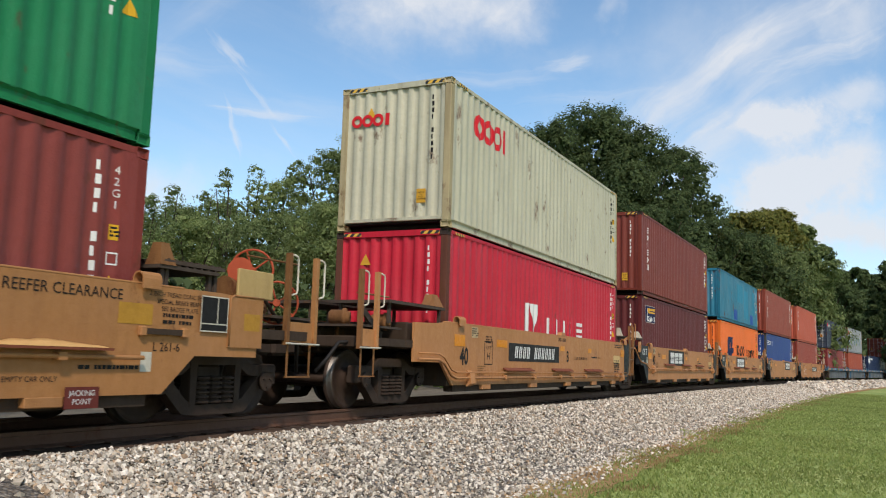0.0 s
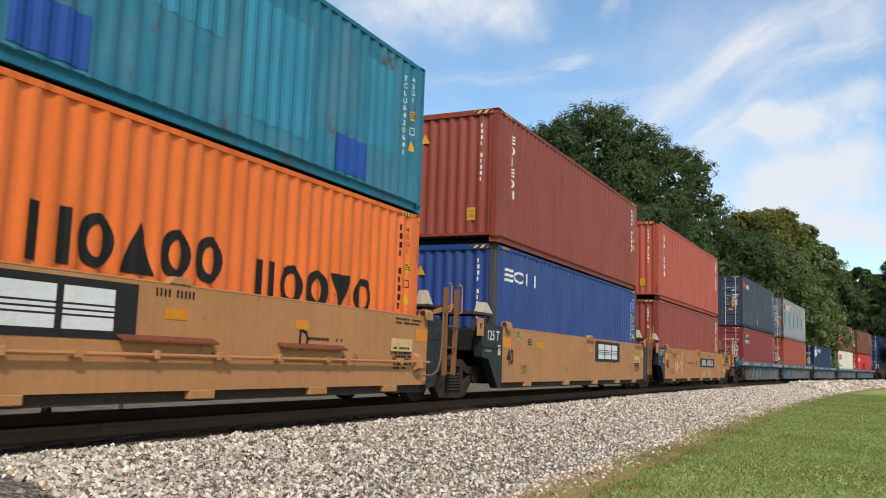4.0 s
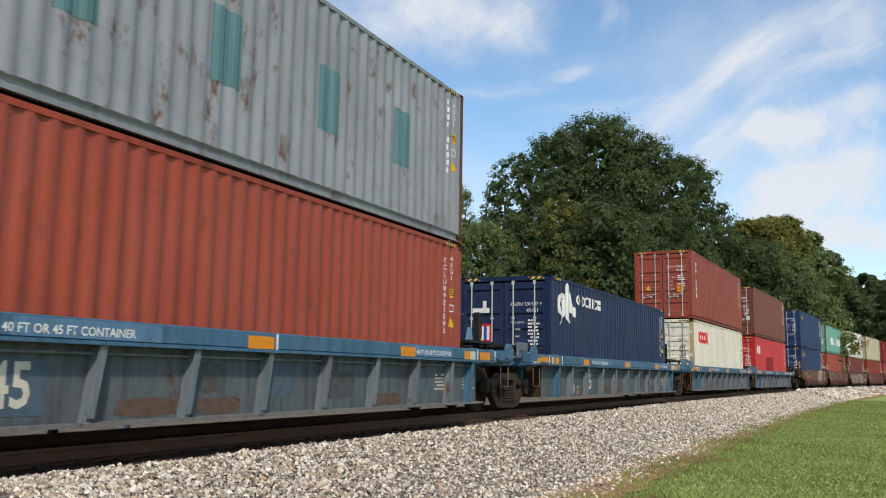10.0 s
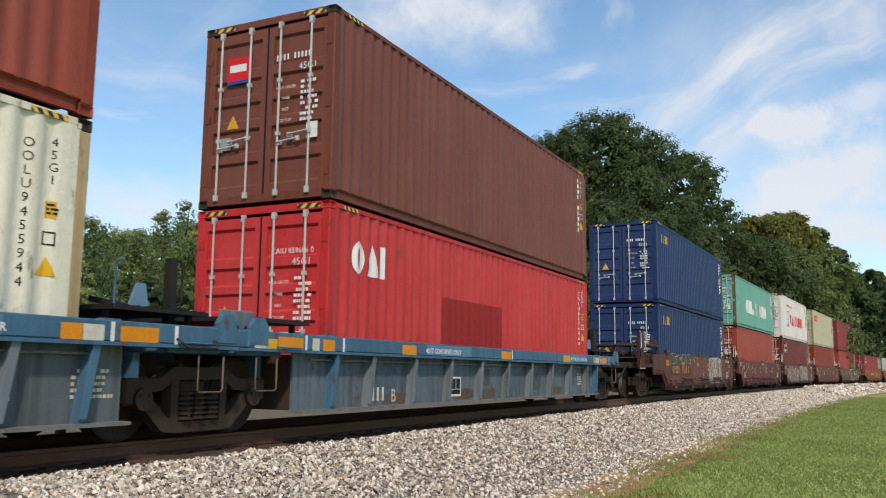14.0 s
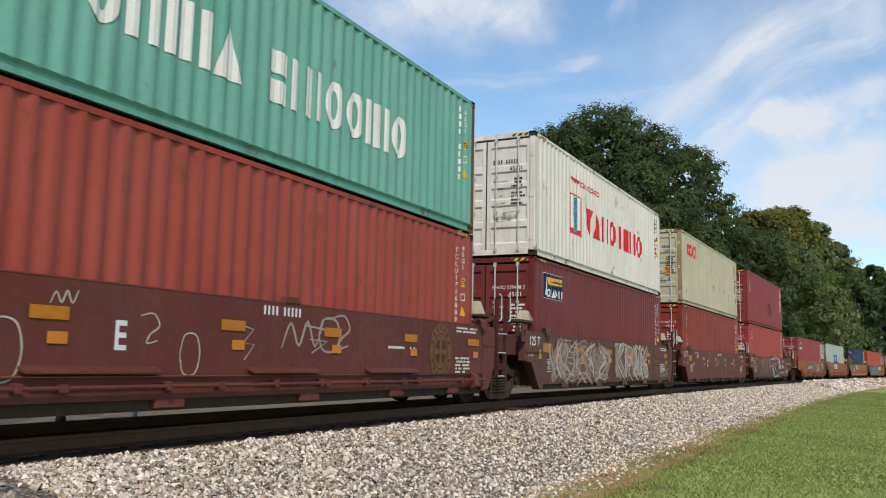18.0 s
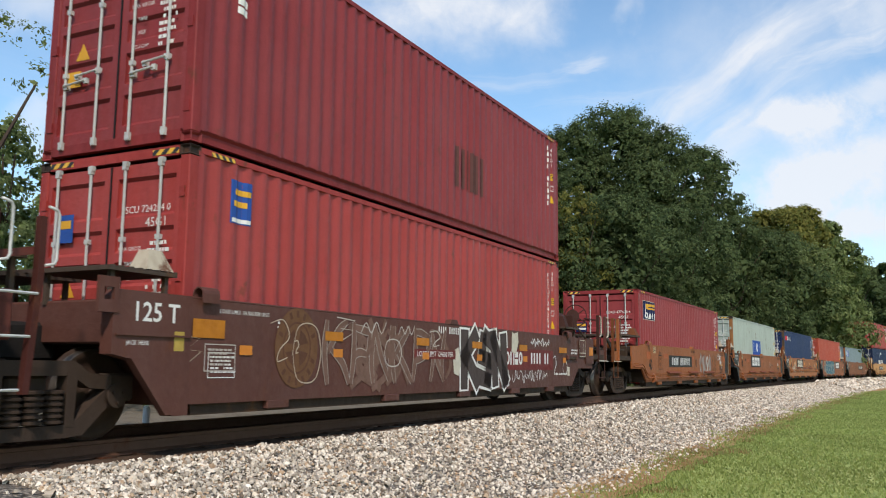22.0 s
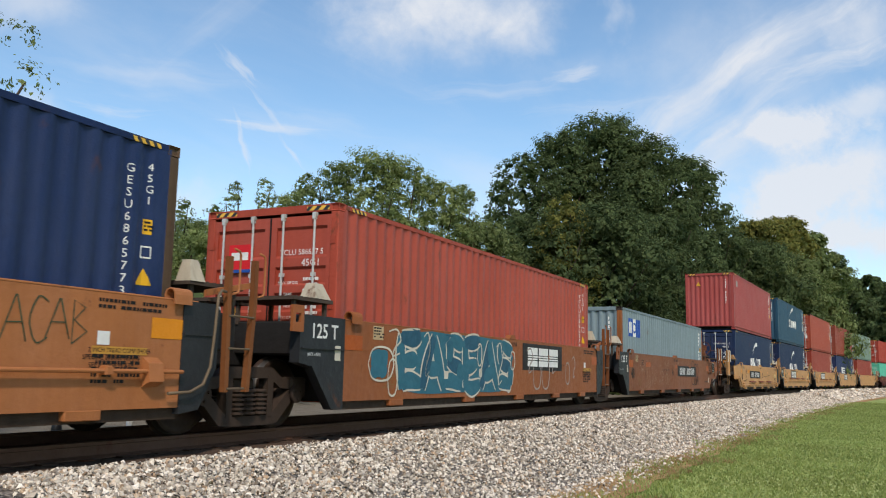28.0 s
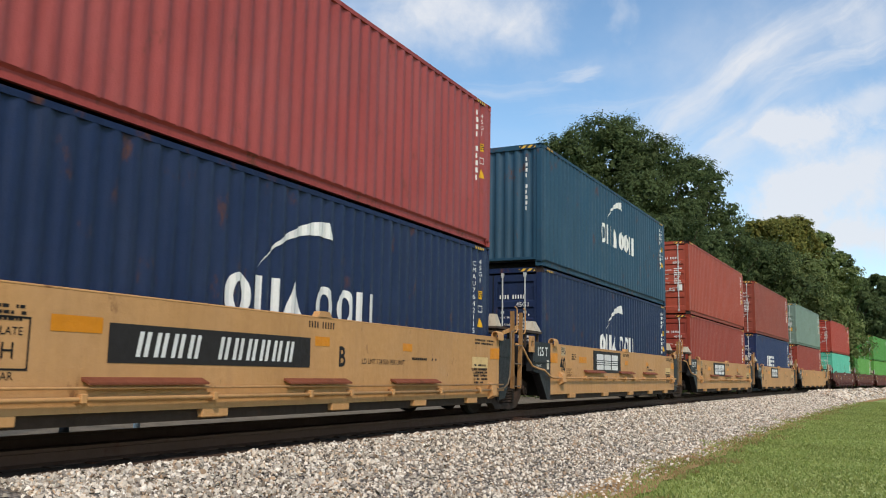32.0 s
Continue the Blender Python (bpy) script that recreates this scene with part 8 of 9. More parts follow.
    add(U3[0], brown_car("A", lead=True, tone="5f372e", limit_x=0.3, limit_z=0.9, extra=lambda c: (paint_field(c, 71, -3.85, 1.22, 3.4, 0.36, OLIVE, -1.4715), paint_field(c, 72, -3.9, 0.60, 3.3, 0.36, PINK, -1.4715), bubble_letters(c, 61, -3.9, 1.16, 3.3, 0.48, 4, [OLIVE], ASH, 0.2, 0.035), paint_field(c, 73, -0.55, 0.88, 3.2, 1.04, ROSE, -1.4715), bubble_letters(c, 62, -0.6, 0.88, 2.9, 1.0, 4, [ROSE, PINK, ROSE], SOOT, 0.24, 0.05), smoke_piece(c, 74, -0.5, 0.85, 3.0, 1.0, [PINK, ROSE, ASH], 9), pen_marks(c, WHITE, (("zig", -1.75, 0.95, 0.35, 0.7), ("loop", -3.4, 1.2, 0.22, 0.2), ("loop", -2.5, 1.22, 0.3, 0.22), ("hook", -4.6, 1.2, 0.5, 0.3), ("wave", -3.3, 1.28, 1.6, 0.14))), paint_field(c, 75, 2.48, 0.89, 2.75, 1.08, ASH, -1.4718), smoke_piece(c, 76, 2.5, 0.85, 2.4, 1.0, [ASH, BLUSH, CHALK], 16), bubble_letters(c, 64, 2.5, 0.89, 2.7, 1.04, 6, [ASH, ASHB, ASH], SOOT, 0.19, 0.06), pen_marks(c, SOOT, (("hook", 1.35, 0.9, 0.4, 0.8), ("hook", 2.1, 1.0, 0.5, 0.6), ("zig", 2.55, 0.75, 0.4, 0.5), ("hook", 3.05, 0.95, 0.45, 0.8), ("hook", 3.6, 0.75, 0.3, 0.6)), 0.032, -1.4770), pen_marks(c, FLUSH, (("hook", 1.62, 0.7, 0.4, 0.7), ("hook", 2.3, 0.7, 0.3, 0.6), ("hook", 2.8, 0.75, 0.3, 0.7), ("hook", 3.5, 0.85, 0.3, 0.7), ("wave", 1.9, 1.25, 0.8, 0.14), ("hook", 2.05, 0.95, 0.2, 0.5), ("hook", 3.15, 0.7, 0.25, 0.5)), 0.05, -1.4766), flat_side("number_field", mesh("lab", b_flat, 0.46, 0.24), REDDISH, c, 0.93, 0.9, -1.4785), flat_side("stencil", writing("UNIT", 0.15), WHITE, c, 0.97, 0.9, -1.4795), pen_marks(c, CHALK, (("hook", 1.5, 1.0, 0.5, 0.6), ("loop", 2.75, 1.14, 0.14, 0.16), ("wave", 2.6, 1.3, 0.5, 0.12), ("hook", 3.3, 0.8, 0.4, 0.5), ("hook", 2.0, 0.65, 0.6, 0.45)), 0.03, -1.4772),
        flat_side("emblem_field", mesh("lab", b_flat, 0.46, 0.98), material("emblem_brown", "7f4a33", 0.65, streak=0.3), c, 4.06, 0.92, -1.4725, "orange-brown panel"), round_emblem(c, 4.32, 0.93, 0.40, material("emblem_gold", "7a5333", 0.65, streak=0.3), material("emblem_dark", "4d3324", 0.65, streak=0.2)),
        flat_side("number_field", mesh("lab", b_flat, 3.2, 0.40), material("number_brown", "5f2d26", 0.6), c, -3.9, 0.87, -1.478, "plain brown number field"), flat_side("number_marking", mesh("nums", b_numbers, 6, 0.27, False, 9), material("dull_gold", "b08a44", 0.6), c, -3.75, 0.74, -1.480), flat_side("trade_mark", mesh("shapes", b_shapes, "omso", 1.1, 0.27), MATS["dull_gold"], c, -4.75, 0.87, -1.480))), bb,
        container("navy blue container with yellow mark on its doors", "1d3158", mark=both(mk_words((YELLOW, "m^eo", -4.9, 0.55, 1.0, 0.3)))),
        container("navy blue container with yellow mark", "1e325b", mark=mk_words((YELLOW, "m^eo", -4.9, 0.55, 1.0, 0.3))))
    add(U3[1], brown_car("E", extra=lambda c: (pen_marks(c, SMOKE[1], (("hook", -5.2, 1.05, 0.3, 0.5), ("wave", -4.95, 1.1, 0.4, 0.3), ("zig", -4.75, 1.0, 0.16, 0.12), ("hook", -4.3, 1.1, 0.5, 0.5), ("loop", -4.0, 0.75, 0.4, 0.55), ("wave", -3.4, 1.24, 0.3, 0.14), ("hook", -2.3, 1.0, 0.35, 0.3), ("loop", -1.75, 0.75, 0.3, 0.45), ("zig", -0.8, 0.9, 0.25, 0.4), ("wave", -5.5, 0.62, 0.5, 0.2), ("hook", -5.95, 1.2, 0.5, 0.25)), 0.02), pen_marks(c, SMOKE[2], (("wave", 0.3, 1.05, 0.9, 0.4), ("loop", 0.9, 1.05, 0.5, 0.45), ("hook", 1.25, 1.1, 0.6, 0.45), ("zig", 0.6, 0.98, 0.5, 0.35)), 0.04), seal(c, 4.27))), bb,
        container("rust red container with red door plate", "974030", mark=REDPLATE),
        container("sea green container with white marks", "68a291", 2.591, True, 0.3, 0.2, mark=both(mk_words((WHITE, "omim^", -2.03, 1.4, 2.45, 0.7), (WHITE, "smiooimo", 1.53, 1.42, 3.75, 0.7)), mk_column("eoieom", -5.25, 0.55, 0.25))))
    add(U3[2], brown_car("D", tone="5d3a31", extra=lambda c: (paint_field(c, 74, -3.43, 0.80, 4.3, 0.82, HAZE, -1.4712, 0.16), smoke_piece(c, 41, -3.43, 0.8, 4.6, 1.0, [HAZE, SMOKE[0]], 30), bubble_letters(c, 63, -3.43, 0.80, 4.4, 0.98, 5, [SMOKE[0], HAZE], SMOKE[1], 0.12, 0.04, -1.4752), smoke_piece(c, 45, -3.43, 0.8, 4.6, 1.0, [SMOKE[1], SMOKE[2], SMOKE[0]], 26, 0.7), paint_field(c, 75, 1.25, 0.80, 3.6, 0.8, HAZE, -1.4712, 0.16), bubble_letters(c, 64, 1.4, 0.86, 3.6, 1.04, 4, [SMOKE[0], SMOKE[2]], OFFWHITE, 0.22, 0.065, -1.4752), pen_marks(c, OFFWHITE, (("hook", 0.6, 0.95, 0.5, 0.8), ("hook", 1.7, 0.9, 0.4, 0.9), ("hook", 2.6, 0.8, 0.5, 0.9), ("wave", 2.1, 1.3, 1.0, 0.16), ("loop", 2.9, 0.6, 0.4, 0.4)), 0.05, -1.4765), smoke_piece(c, 46, 1.25, 0.8, 3.6, 0.95, [SMOKE[1], SMOKE[2]], 10, 0.6), pen_marks(c, WHITE, tuple(("loop" if k % 2 else "hook", 4.78 + 0.14 * k, 0.53, 0.13, 0.2 + 0.04 * (k % 3)) for k in range(9)), 0.013), seal(c, 4.31))), bb,
        container("dark maroon container with emblem plate", "6c2926", mark=LEDGER),
        container("white container with large red marks", "dad2c8", 2.896, True, 0.3, 0.05, dark_marks=True, mark=both(
            mk_plate(-3.12, 1.5, 0.97, 1.05, (REDP, (WHITE, 0.0, 0.05, 0.77, 0.86), (CYANP, -0.05, 0.2, 0.4, 0.5), (CYANP, 0, -0.2, 0.2, 0.5))), mk_words((REDP, "v^mo", -0.91, 1.53, 2.97, 0.72), (REDP, "mimo", 2.26, 1.53, 2.75, 0.68), (REDP, "vvvioimooioo", -2.32, 0.62, 2.43, 0.13)), mk_door_plate((REDP, 0.75, 0.75, 0.3, 0.4), (WHITE, 0.75, 0.75, 0.2, 0.28)))))
    add(U3[3], brown_car("C", extra=lambda c: (smoke_piece(c, 43, 1.0, 0.85, 1.3, 0.8, [BROWNISH, GREEN_PEN], 14), pen_marks(c, PALE, (("hook", -2.3, 1.15, 0.4, 0.4), ("wave", -0.5, 0.95, 0.5, 0.3), ("hook", 2.4, 0.9, 0.3, 0.4), ("zig", 3.1, 0.95, 0.3, 0.5)), 0.018), seal(c, 4.27))), bb,
        container("rust red container with white upright lettering", "833122", mark=mk_column("eoieom", -5.25, 0.5, 0.23)),
        container("pale yellow container with red ring mark", "b6ae92", 2.896, True, 0.35, 0.05, dark_marks=True, mark=mk_rings(REDP, -4.7, 0.66, 0.52)))
    add(U3[4], brown_car("B", tail=True, tone="5a382f", letter_shown=False, limit_x=-5.35, extra=lambda c: (spray_letters(c, 17, 1.35, 0.84, 1.95, 1.1, 3, DARKGREY, WHITE, 0.27, 0.09),
        round_emblem(c, -4.36, 0.92, 0.44, material("emblem_old_gold", "6b4a31", 0.65, streak=0.3), material("emblem_old_dark", "5a3b2a", 0.65, streak=0.2)), pen_marks(c, PALE, (("loop", -4.15, 0.86, 0.6, 0.75), ("hook", -4.65, 1.0, 0.5, 0.5), ("hook", -4.36, 0.93, 0.12, 0.16)), 0.018, -1.4775),
        smoke_piece(c, 81, -2.0, 0.86, 3.6, 0.95, [HAZE], 12), bubble_letters(c, 82, -2.0, 0.88, 3.5, 0.98, 6, [HAZE], SMOKE[2], 0.1, 0.03), pen_marks(c, SMOKE[1], (("zig", -3.25, 1.2, 0.5, 0.3), ("wave", -2.55, 1.25, 0.7, 0.2), ("wave", -1.6, 1.25, 0.5, 0.16), ("loop", -2.0, 0.9, 0.5, 0.4), ("hook", -0.6, 1.15, 0.5, 0.25)), 0.022, -1.4768), flat_side("limit_field", mesh("lab", b_flat, 1.45, 0.15), material("fresh_brown", "6d2a26", 0.6), c, -0.62, 0.90, -1.4765), flat_side("stencil", writing("LOAD LIMIT 124600 PER", 0.12), WHITE, c, -0.62, 0.90, -1.4775),
        flat_side("paint_blot", mesh("poly", b_poly, ((-.10, -.2), (.08, -.24), (.16, -.05), (.06, .24), (-.08, .2), (-.14, .02))), OFFWHITE, c, 0.16, 0.79, -1.473), flat_side("notice_edge", mesh("outline", b_outline, 0.5, 0.3, 0.012), SMOKE[1], c, -5.75, 0.78, -1.4715), flat_side("small_print", mesh("lines", b_lines, 5, 0.4, 0.2, 6), SMOKE[1], c, -5.75, 0.78, -1.4715), pen_marks(c, PALE, (("wave", -6.55, 0.86, 0.4, 0.24), ("zig", -6.2, 0.86, 0.3, 0.3), ("hook", -6.4, 0.72, 0.3, 0.24)), 0.014), graffiti(c, 18, 4.15, 1.22, 1.1, 0.2, [WHITE], 7, 0.025), graffiti(c, 19, 3.6, 0.53, 1.9, 0.26, [WHITE], 10, 0.02), pen_marks(c, WHITE, (("loop", 5.75, 0.7, 0.3, 0.3), ("hook", 5.1, 0.75, 0.25, 0.4))), flat_side("paint_blot", mesh("poly", b_poly, ((-.16, -.2), (.06, -.24), (.2, 0), (.16, .2), (-.02, .16), (-.14, .2))), OFFWHITE, c, 2.75, 1.2, -1.473), flat_side("number_field", mesh("lab", b_flat, 2.9, 0.42), material("fresh_brown", "6d2a26", 0.6), c, 3.5, 0.86, -1.4712, "red-brown number field"),
        flat_side("trade_mark", mesh("shapes", b_shapes, "omso", 0.9, 0.25), WHITE, c, 2.73, 0.88, -1.472), flat_side("number_marking", mesh("nums", b_numbers, 7, 0.22, False, 9), WHITE, c, 3.63, 0.78, -1.472))), bb,
        container("red container with small emblem", "9d3b36", mark=both(mk_plate(-5.2, 0.53, 0.38, 0.52, (BLUEP, (YELLOW, 0.02, 0.12, 0.28, 0.07), (YELLOW, -0.02, -0.02, 0.24, 0.07), (WHITE, 0, -0.22, 0.34, 0.05))), mk_door_plate((BLUEP, 0.72, 0.85, 0.26, 0.34), (YELLOW, 0.72, 0.8, 0.18, 0.1)))),
        container("maroon container with white marks on its doors", "843030", mark=both(mk_column("ies", -5.3, 0.5, 0.24), mk_words((material("dark_smudge", "5d3b36", 0.7), "miim", 1.2, 1.75, 1.3, 0.75)))))
    # orange-brown set, single containers

    def rusty_car(letter, lead=False, tail=False, extra=None, **deco):
        deco.update(letter=letter, extra=extra)
        return well_car("orange-brown weathered well car unit with dark ends", deco.pop("tone", RUSTY), P4, lead, tail, deco, rust=0.35)

    add(U4[0], rusty_car("B", lead=True, sign=("num", -1.85, 3.3), letter_x=0.5, extra=lambda c: (smoke_piece(c, 44, 2.17, 0.9, 1.9, 0.8, SMOKE, 18), pen_marks(c, GREEN_PEN, (("A", 3.4, 0.9, 0.3, 0.7), ("C", 3.6, 0.95, 0.25, 0.6), ("A", 3.85, 0.92, 0.3, 0.6), ("B", 4.05, 0.9, 0.2, 0.7), ("F", 4.2, 1.15, 0.16, 0.26), ("T", 4.36, 1.15, 0.16, 0.26), ("P", 4.5, 1.15, 0.14, 0.26)), 0.018), pen_marks(c, WHITE, (("P", 4.5, 1.18, 0.18, 0.28), ("zig", 4.68, 1.18, 0.16, 0.24), ("wave", 4.88, 1.16, 0.24, 0.22), ("hook", 5.1, 1.05, 0.3, 0.35), ("zig", 5.2, 0.85, 0.25, 0.3)), 0.035))), rb,
        container("maroon single container with emblem plate", "8a3435", mark=LEDGER))
    add(U4[1], rusty_car("C", sign=("t", -1.86, 2.6), extra=lambda c: graffiti(c, 22, 2.4, 0.95, 0.6, 0.5, [PALE], 2, 0.03)), rb,
        container("pale grey-green container with blue square marks", "a0aa9f", 2.896, True, 0.4, 0.1, mark=lambda c, h: [(on_wall("emblem_plate", mesh("lab", b_flat, 0.78, 0.75), BLUEP, c, -0.69 + 0.78 * k, h - 1.32), on_wall("emblem", mesh("shapes", b_shapes, "moi"[k], 0.52 if k < 2 else 0.2, 0.46), WHITE, c, -0.69 + 0.78 * k, h - 1.3, y=-CW / 2)) for k in range(3)]))
    add(U4[2], rusty_car("D", tone="a7683b", worn=True, sign=None, letter_x=2.42, print=(("LD LMT 123,900 PER UNIT", 0.10, 1.33, 0.92), ("20 FT CONTAINER LIMIT", 0.05, 1.33, 0.80)), extra=lambda c: (graffiti(c, 23, -4.2, 0.8, 1.5, 0.8, [OFFWHITE], 4, 0.07), flat_side("sign_plate", mesh("lab", b_flat, 2.6, 0.56), BLACKP, c, -1.84, 1.08, -1.470, "black plate with white marks"), flat_side("trade_mark", mesh("striped", b_striped, 3, 2.0, 0.40), OFFWHITE, c, -1.84, 1.08, -1.473), pen_marks(c, SMOKE[1], (("loop", -1.6, 0.95, 0.7, 0.8), ("hook", -1.1, 1.0, 0.6, 0.7), ("hook", -2.3, 0.95, 0.7, 0.7), ("loop", -0.75, 0.7, 0.35, 0.4)), 0.06), pen_marks(c, GREEN_PEN, (("wave", 1.3, 1.2, 0.5, 0.2), ("loop", 1.35, 1.05, 0.3, 0.4), ("C", 4.25, 1.1, 0.22, 0.4), ("A", 4.45, 1.12, 0.26, 0.36), ("A", 4.0, 1.1, 0.26, 0.4), ("B", 4.7, 1.1, 0.22, 0.4)), 0.016))), rb,
        container("navy blue single container with red and white mark", "1a2b52", 2.896, True, 0.1, 0.1, mark=mk_words((REDP, 1, -5.25, 0.47, 0.5, 0.26), (WHITE, "omo^i", -4.25, 0.47, 1.4, 0.24))))
    add(U4[3], rusty_car("E", sign=("t", 1.90, 2.55), forty=False, ledges=False, extra=lambda c: (paint_field(c, 91, -2.3, 0.87, 4.8, 1.02, TEAL, -1.4715, 0.04), bubble_letters(c, 25, -2.3, 0.87, 4.7, 1.0, 6, [TEAL, TEALD, TEAL], OFFWHITE, 0.27, 0.075), paint_field(c, 92, -5.25, 0.82, 0.5, 0.42, TEAL, -1.4718, 0.1), pen_marks(c, OFFWHITE, (("loop", -5.2, 0.82, 0.75, 0.5), ("loop", -4.85, 0.62, 0.3, 0.55), ("hook", -4.75, 1.15, 0.5, 0.4), ("loop", 0.05, 0.98, 0.24, 0.36), ("loop", -0.15, 0.55, 0.26, 0.4), ("hook", -3.7, 1.0, 0.3, 0.7), ("loop", -1.6, 1.05, 0.2, 0.4), ("hook", -0.6, 0.9, 0.4, 0.8)), 0.035, -1.4765), pen_marks(c, TEALD, (("zig", -4.1, 1.28, 0.3, 0.2), ("zig", -2.9, 1.25, 0.3, 0.2), ("zig", -1.8, 1.1, 0.35, 0.25)), 0.03, -1.4768), paint_field(c, 93, -3.0, 0.67, 0.16, 0.14, OFFWHITE, -1.4768), paint_field(c, 94, -1.55, 0.72, 0.14, 0.16, OFFWHITE, -1.4768), pen_marks(c, SMOKE[2], (("loop", 1.5, 0.75, 0.5, 0.7), ("loop", 2.05, 0.75, 0.5, 0.7), ("hook", 2.6, 1.0, 0.5, 0.5), ("hook", 1.1, 1.0, 0.5, 0.5), ("loop", 3.6, 0.75, 0.3, 0.5), ("hook", 4.1, 0.9, 0.3, 0.5)), 0.045))), rb,
        container("brick red single container with red door plate", "a34633", mark=REDPLATE))
    add(U4[4], rusty_car("A", tail=True, tone=RUST2, sign=("num", 1.86, 3.2), letter_x=-0.5, ledges=False, print=(("LD LMT 123,800 PER UNIT", 0.09, -1.5, 0.95), ("20 FT CONTAINER LIMIT", 0.05, -1.5, 0.83)), extra=lambda c: (flat_side("graffiti_stroke", mesh("ring", b_ring, 0.52, 0.508, 0.92, 0.0), HAZE2, c, -4.67, 0.80, -1.4722), pen_marks(c, CHALK2, (("loop", -4.68, 1.06, 0.18, 0.26), ("wave", -4.68, 0.95, 0.42, 0.06), ("T", -4.67, 0.66, 0.42, 0.46), ("hook", -4.05, 0.95, 0.34, 0.6), ("wave", -3.98, 0.5, 0.5, 0.34), ("loop", -3.6, 0.84, 0.42, 0.78), ("hook", -3.72, 0.55, 0.2, 0.36), ("loop", -3.15, 0.62, 0.22, 0.26), ("zig", -2.98, 0.66, 0.16, 0.36), ("loop", -2.9, 0.8, 0.16, 0.3), ("hook", -2.3, 0.95, 0.2, 0.34), ("hook", -2.05, 0.75, 0.34, 0.3), ("wave", -2.4, 0.55, 0.4, 0.2), ("loop", -1.45, 0.95, 0.26, 0.3), ("loop", -1.5, 0.66, 0.3, 0.34), ("hook", -1.2, 0.6, 0.24, 0.3), ("zig", -1.68, 1.2, 0.10, 0.16), ("zig", -1.62, 1.2, 0.10, 0.16), ("hook", -1.32, 1.2, 0.06, 0.2), ("loop", -1.22, 1.2, 0.10, 0.2), ("hook", -0.3, 1.1, 0.14, 0.3), ("wave", 0.35, 1.2, 0.5, 0.14)), 0.013), [flat_side("graffiti_stroke", mesh("lab", b_flat, 0.025, 0.025), CHALK2, c, -4.68 + dx, 1.08 + dz, -1.473) for dx in (-.28, -.22, .22, .28) for dz in (-.03, .03)], pen_marks(c, BLACKP, (("loop", 2.9, 0.9, 0.7, 0.9), ("loop", 3.3, 0.85, 0.6, 0.8), ("hook", 3.8, 0.9, 0.5, 0.7), ("wave", 3.6, 0.6, 0.8, 0.4)), 0.035))), rb,
        container("grey-blue single container with blue square marks", "77868a", 2.591, False, 0.15, 0.1, mark=lambda c, h: [(on_wall("emblem_plate", mesh("lab", b_flat, 0.44, 0.56), BLUEP if k != 1 else WHITE, c, -5.01 + 0.43 * k, h - 0.58), on_wall("emblem", mesh("shapes", b_shapes, "moi"[k], 0.34 if k < 2 else 0.14, 0.34), WHITE if k != 1 else BLUEP, c, -5.01 + 0.43 * k, h - 0.58, y=-CW / 2)) for k in range(3)]))
    # second tan set
    swoosh = lambda x, z, s: both(mk_arc(WHITE, x - 0.2, z - 0.72 * s, s), mk_words((WHITE, "om^", x - 0.9 * s, z + 0.06 * s, 1.66 * s, 0.56 * s), (WHITE, "oom", x + 0.9 * s, z + 0.06 * s, 1.62 * s, 0.56 * s)))
    add(U5[0], tan_car(6, "B", P5, lead=True, hexcol=TAN2, sign=("num", -1.90, 3.3), letter_x=0.5, print=(("LD LMT 124,500 PER UNIT", 0.11, 1.64, 0.86), ("INTERCHANGE CAR", 0.10, -5.0, 0.62))), wb,
        container("navy blue container with white swoosh mark", "182747", mark=swoosh(0.05, 1.52, 1.0)),
        container("faded red container with patched paint", "9c4540", 2.896, False, 0.25, 0.1, mark=mk_words((GREYP, 1, -5.2, 0.5, 0.4, 0.3))))
    add(U5[1], tan_car(7, "C", P5, hexcol=TAN2, sign=("t", -1.84, 2.5)), wb,
        container("navy blue container with white swoosh mark", "182747", mark=swoosh(0.05, 1.52, 1.0)),
        container("weathered teal-blue container with white mark", "26475b", 2.896, False, 0.5, 0.1, mark=swoosh(0.2, 1.33, 1.0)))
    add(U5[2], tan_car(8, "D", P5, hexcol=TAN2, sign=("t", -1.84, 2.5)), wb,
        container("red-brown container with white door marks", "8f3a2b"), container("brick red container with white door marks", "9d442f"))
    add(U5[3], tan_car(9, "E", P5, hexcol=TAN2, sign=("t", -1.84, 2.5)), wb,
        container("navy container with white block mark", "232f55", mark=mk_words((WHITE, "miee", -1.5, 1.4, 2.4, 0.6))), container("brown-red container with doors ahead", "8b402f"))
    add(U5[4], tan_car(10, "A", P5, tail=True, hexcol=TAN2, sign=None), wb,
        container("maroon-red container low in a well car", "8e3a2d"), container("grey-green container with doors ahead", "728577", 2.896, True, 0.3))
    # brown set at the far end
    u = 428.2
    add(u, brown_car("A", lead=True), wb, container("mint green container low in a well car", "5cb79b"), container("red container on a mint one", "a23e30"))
    for k in range(1, 5):
        add(u + k * P3, brown_car("EDCB"[k - 1], tail=k == 4), wb, container("leaf green container with doors ahead", "5f9a46" if k < 3 else "8a3f2f"), container("leaf green container on another" if k < 3 else "red container on top", "4f8c3e" if k < 3 else "9b4531") if k != 1 else None)
    u = 509.8
    for k in range(3):
        add(u + k * P1, tan_car(11 + k, "BCD"[k], P1, lead=k == 0, sign=None), wb, container("red-brown container low in a well car", "8f412f"), container("maroon container on top of the stack", "743430"))
    return rows


CHALK2 = material("faint_chalk", "a98f78", 0.75)
HAZE2 = material("faint_line", "8f7156", 0.75)
BROWNISH = material("dull_brown_spray", "7d5a4c", 0.7)
TRAIN = sets()


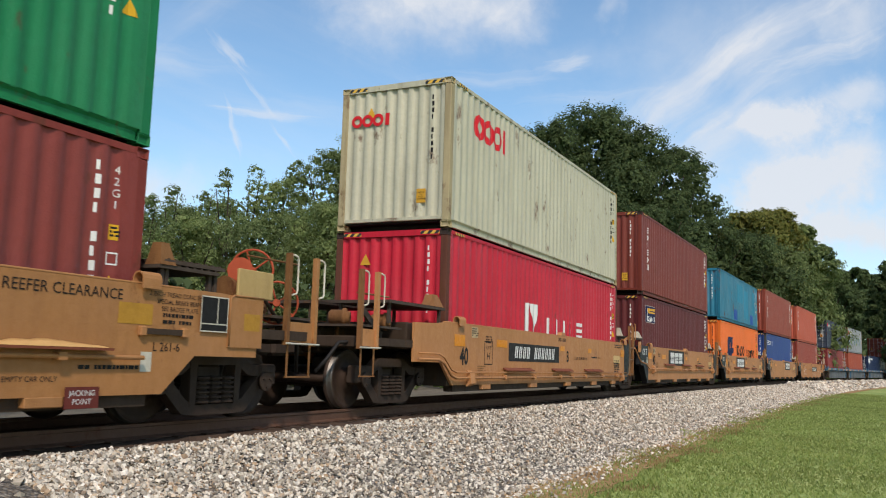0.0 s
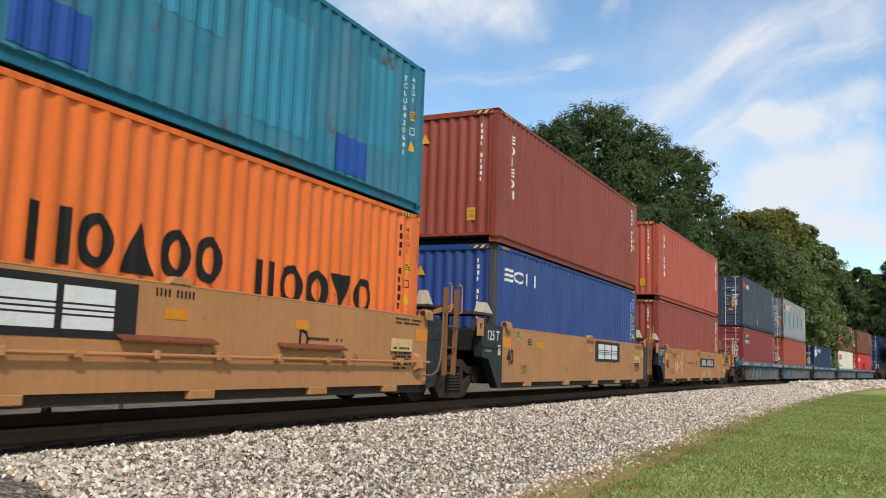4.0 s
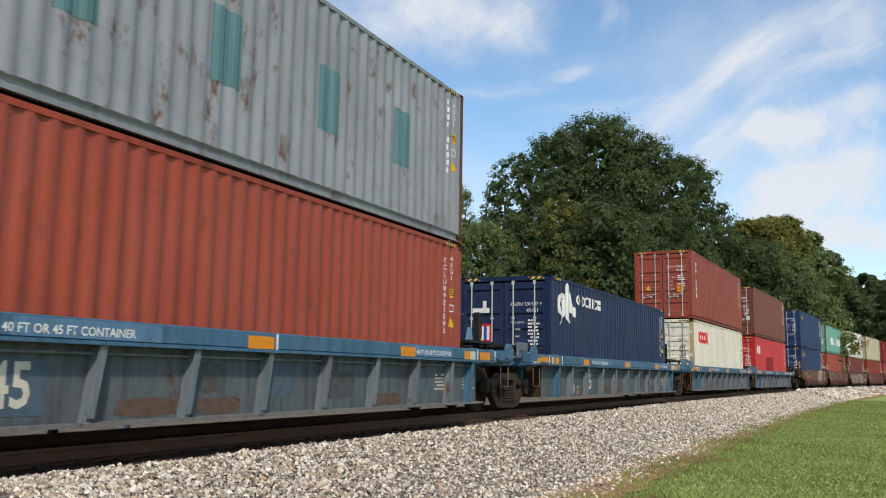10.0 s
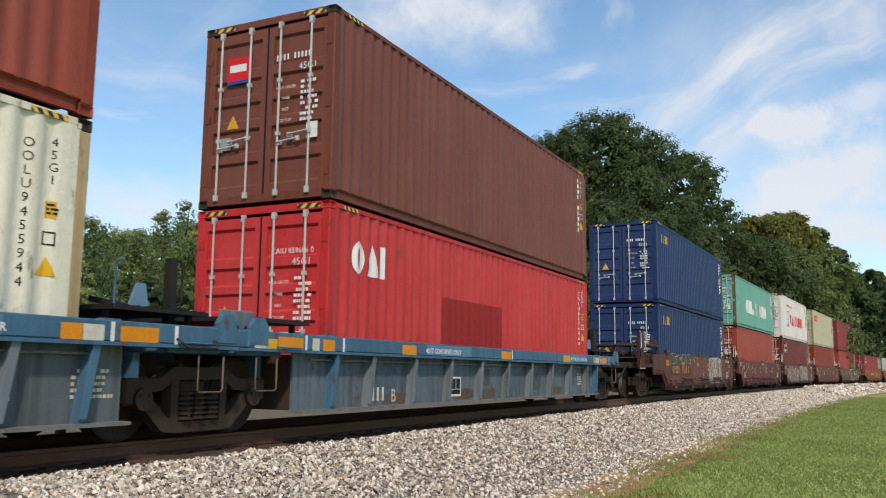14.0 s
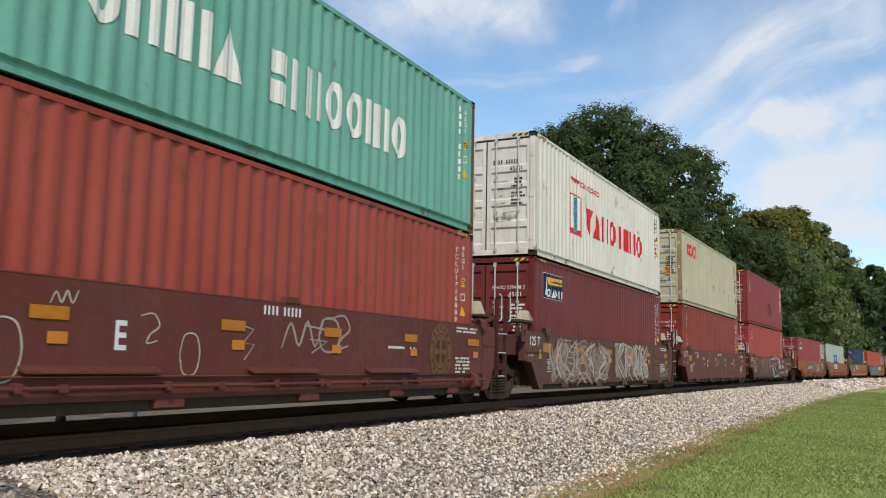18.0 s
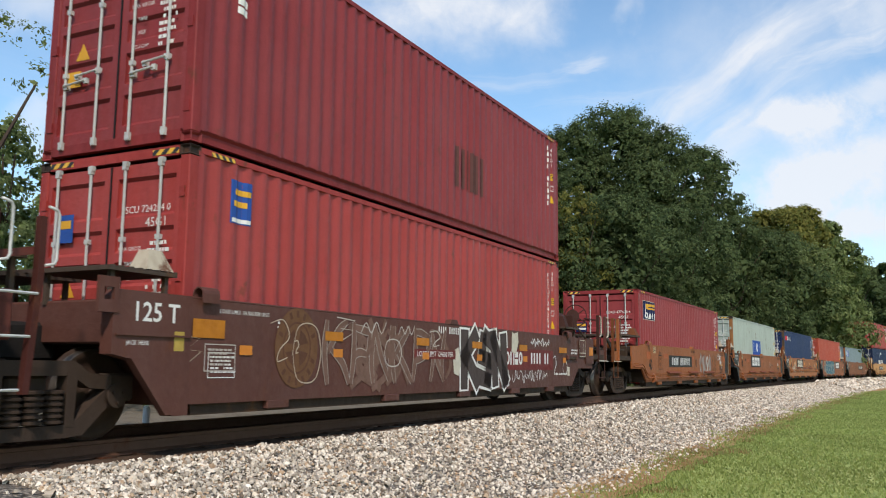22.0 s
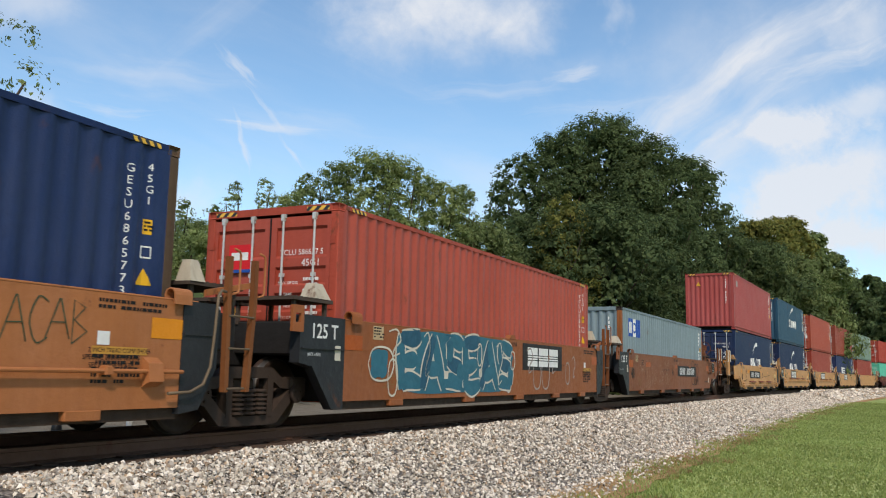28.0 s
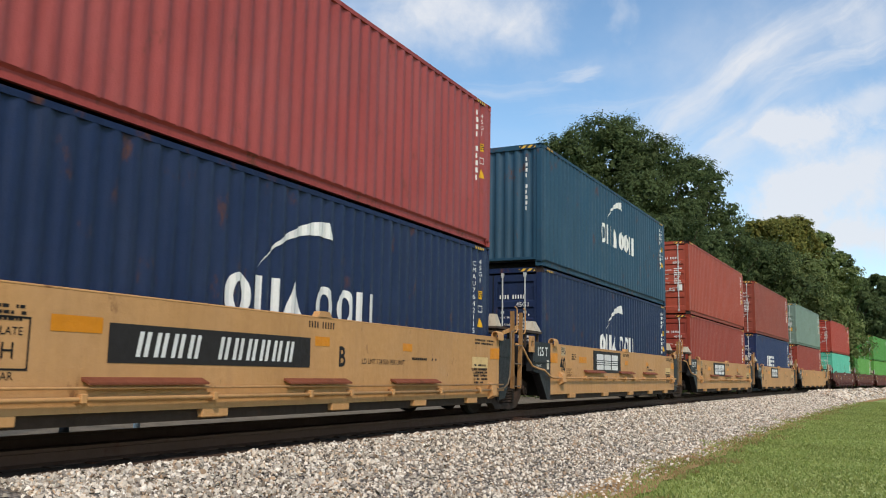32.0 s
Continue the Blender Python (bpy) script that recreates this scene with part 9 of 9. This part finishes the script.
def motions():
    """The train runs past; every unit and its load follow the curve of the track."""
    times = [k * 0.5 for k in range(65)]
    for s0, car, base, low, up in TRAIN:
        on = [(t, on_track(s0 - run(t))) for t in times]
        walk(car, on)
        z = base
        for c in (low, up):
            if c:
                walk(c, [(t, m @ pose(0, 0, z)) for t, m in on])
                z += HEIGHT[c] + 0.03
    starts = {car: s0 for s0, car, *_ in TRAIN}
    for w, car, wx in WHEELSETS:
        # turning is followed while the unit is near, from 45 m ahead to 20 m past
        s0 = starts[car]
        near = [k for k in range(961) if -25 < s0 - run(k / 30) < 55]
        if not near:
            continue
        ks = sorted({0, 960} | set(range(near[0], near[-1] + 1)))
        walk(w, [(k / 30, pose(wx, 0, WR + 0.002, 0, -math.degrees(run(min(max(k, near[0]), near[-1]) / 30) / WR) % 360, 0)) for k in ks])


motions()
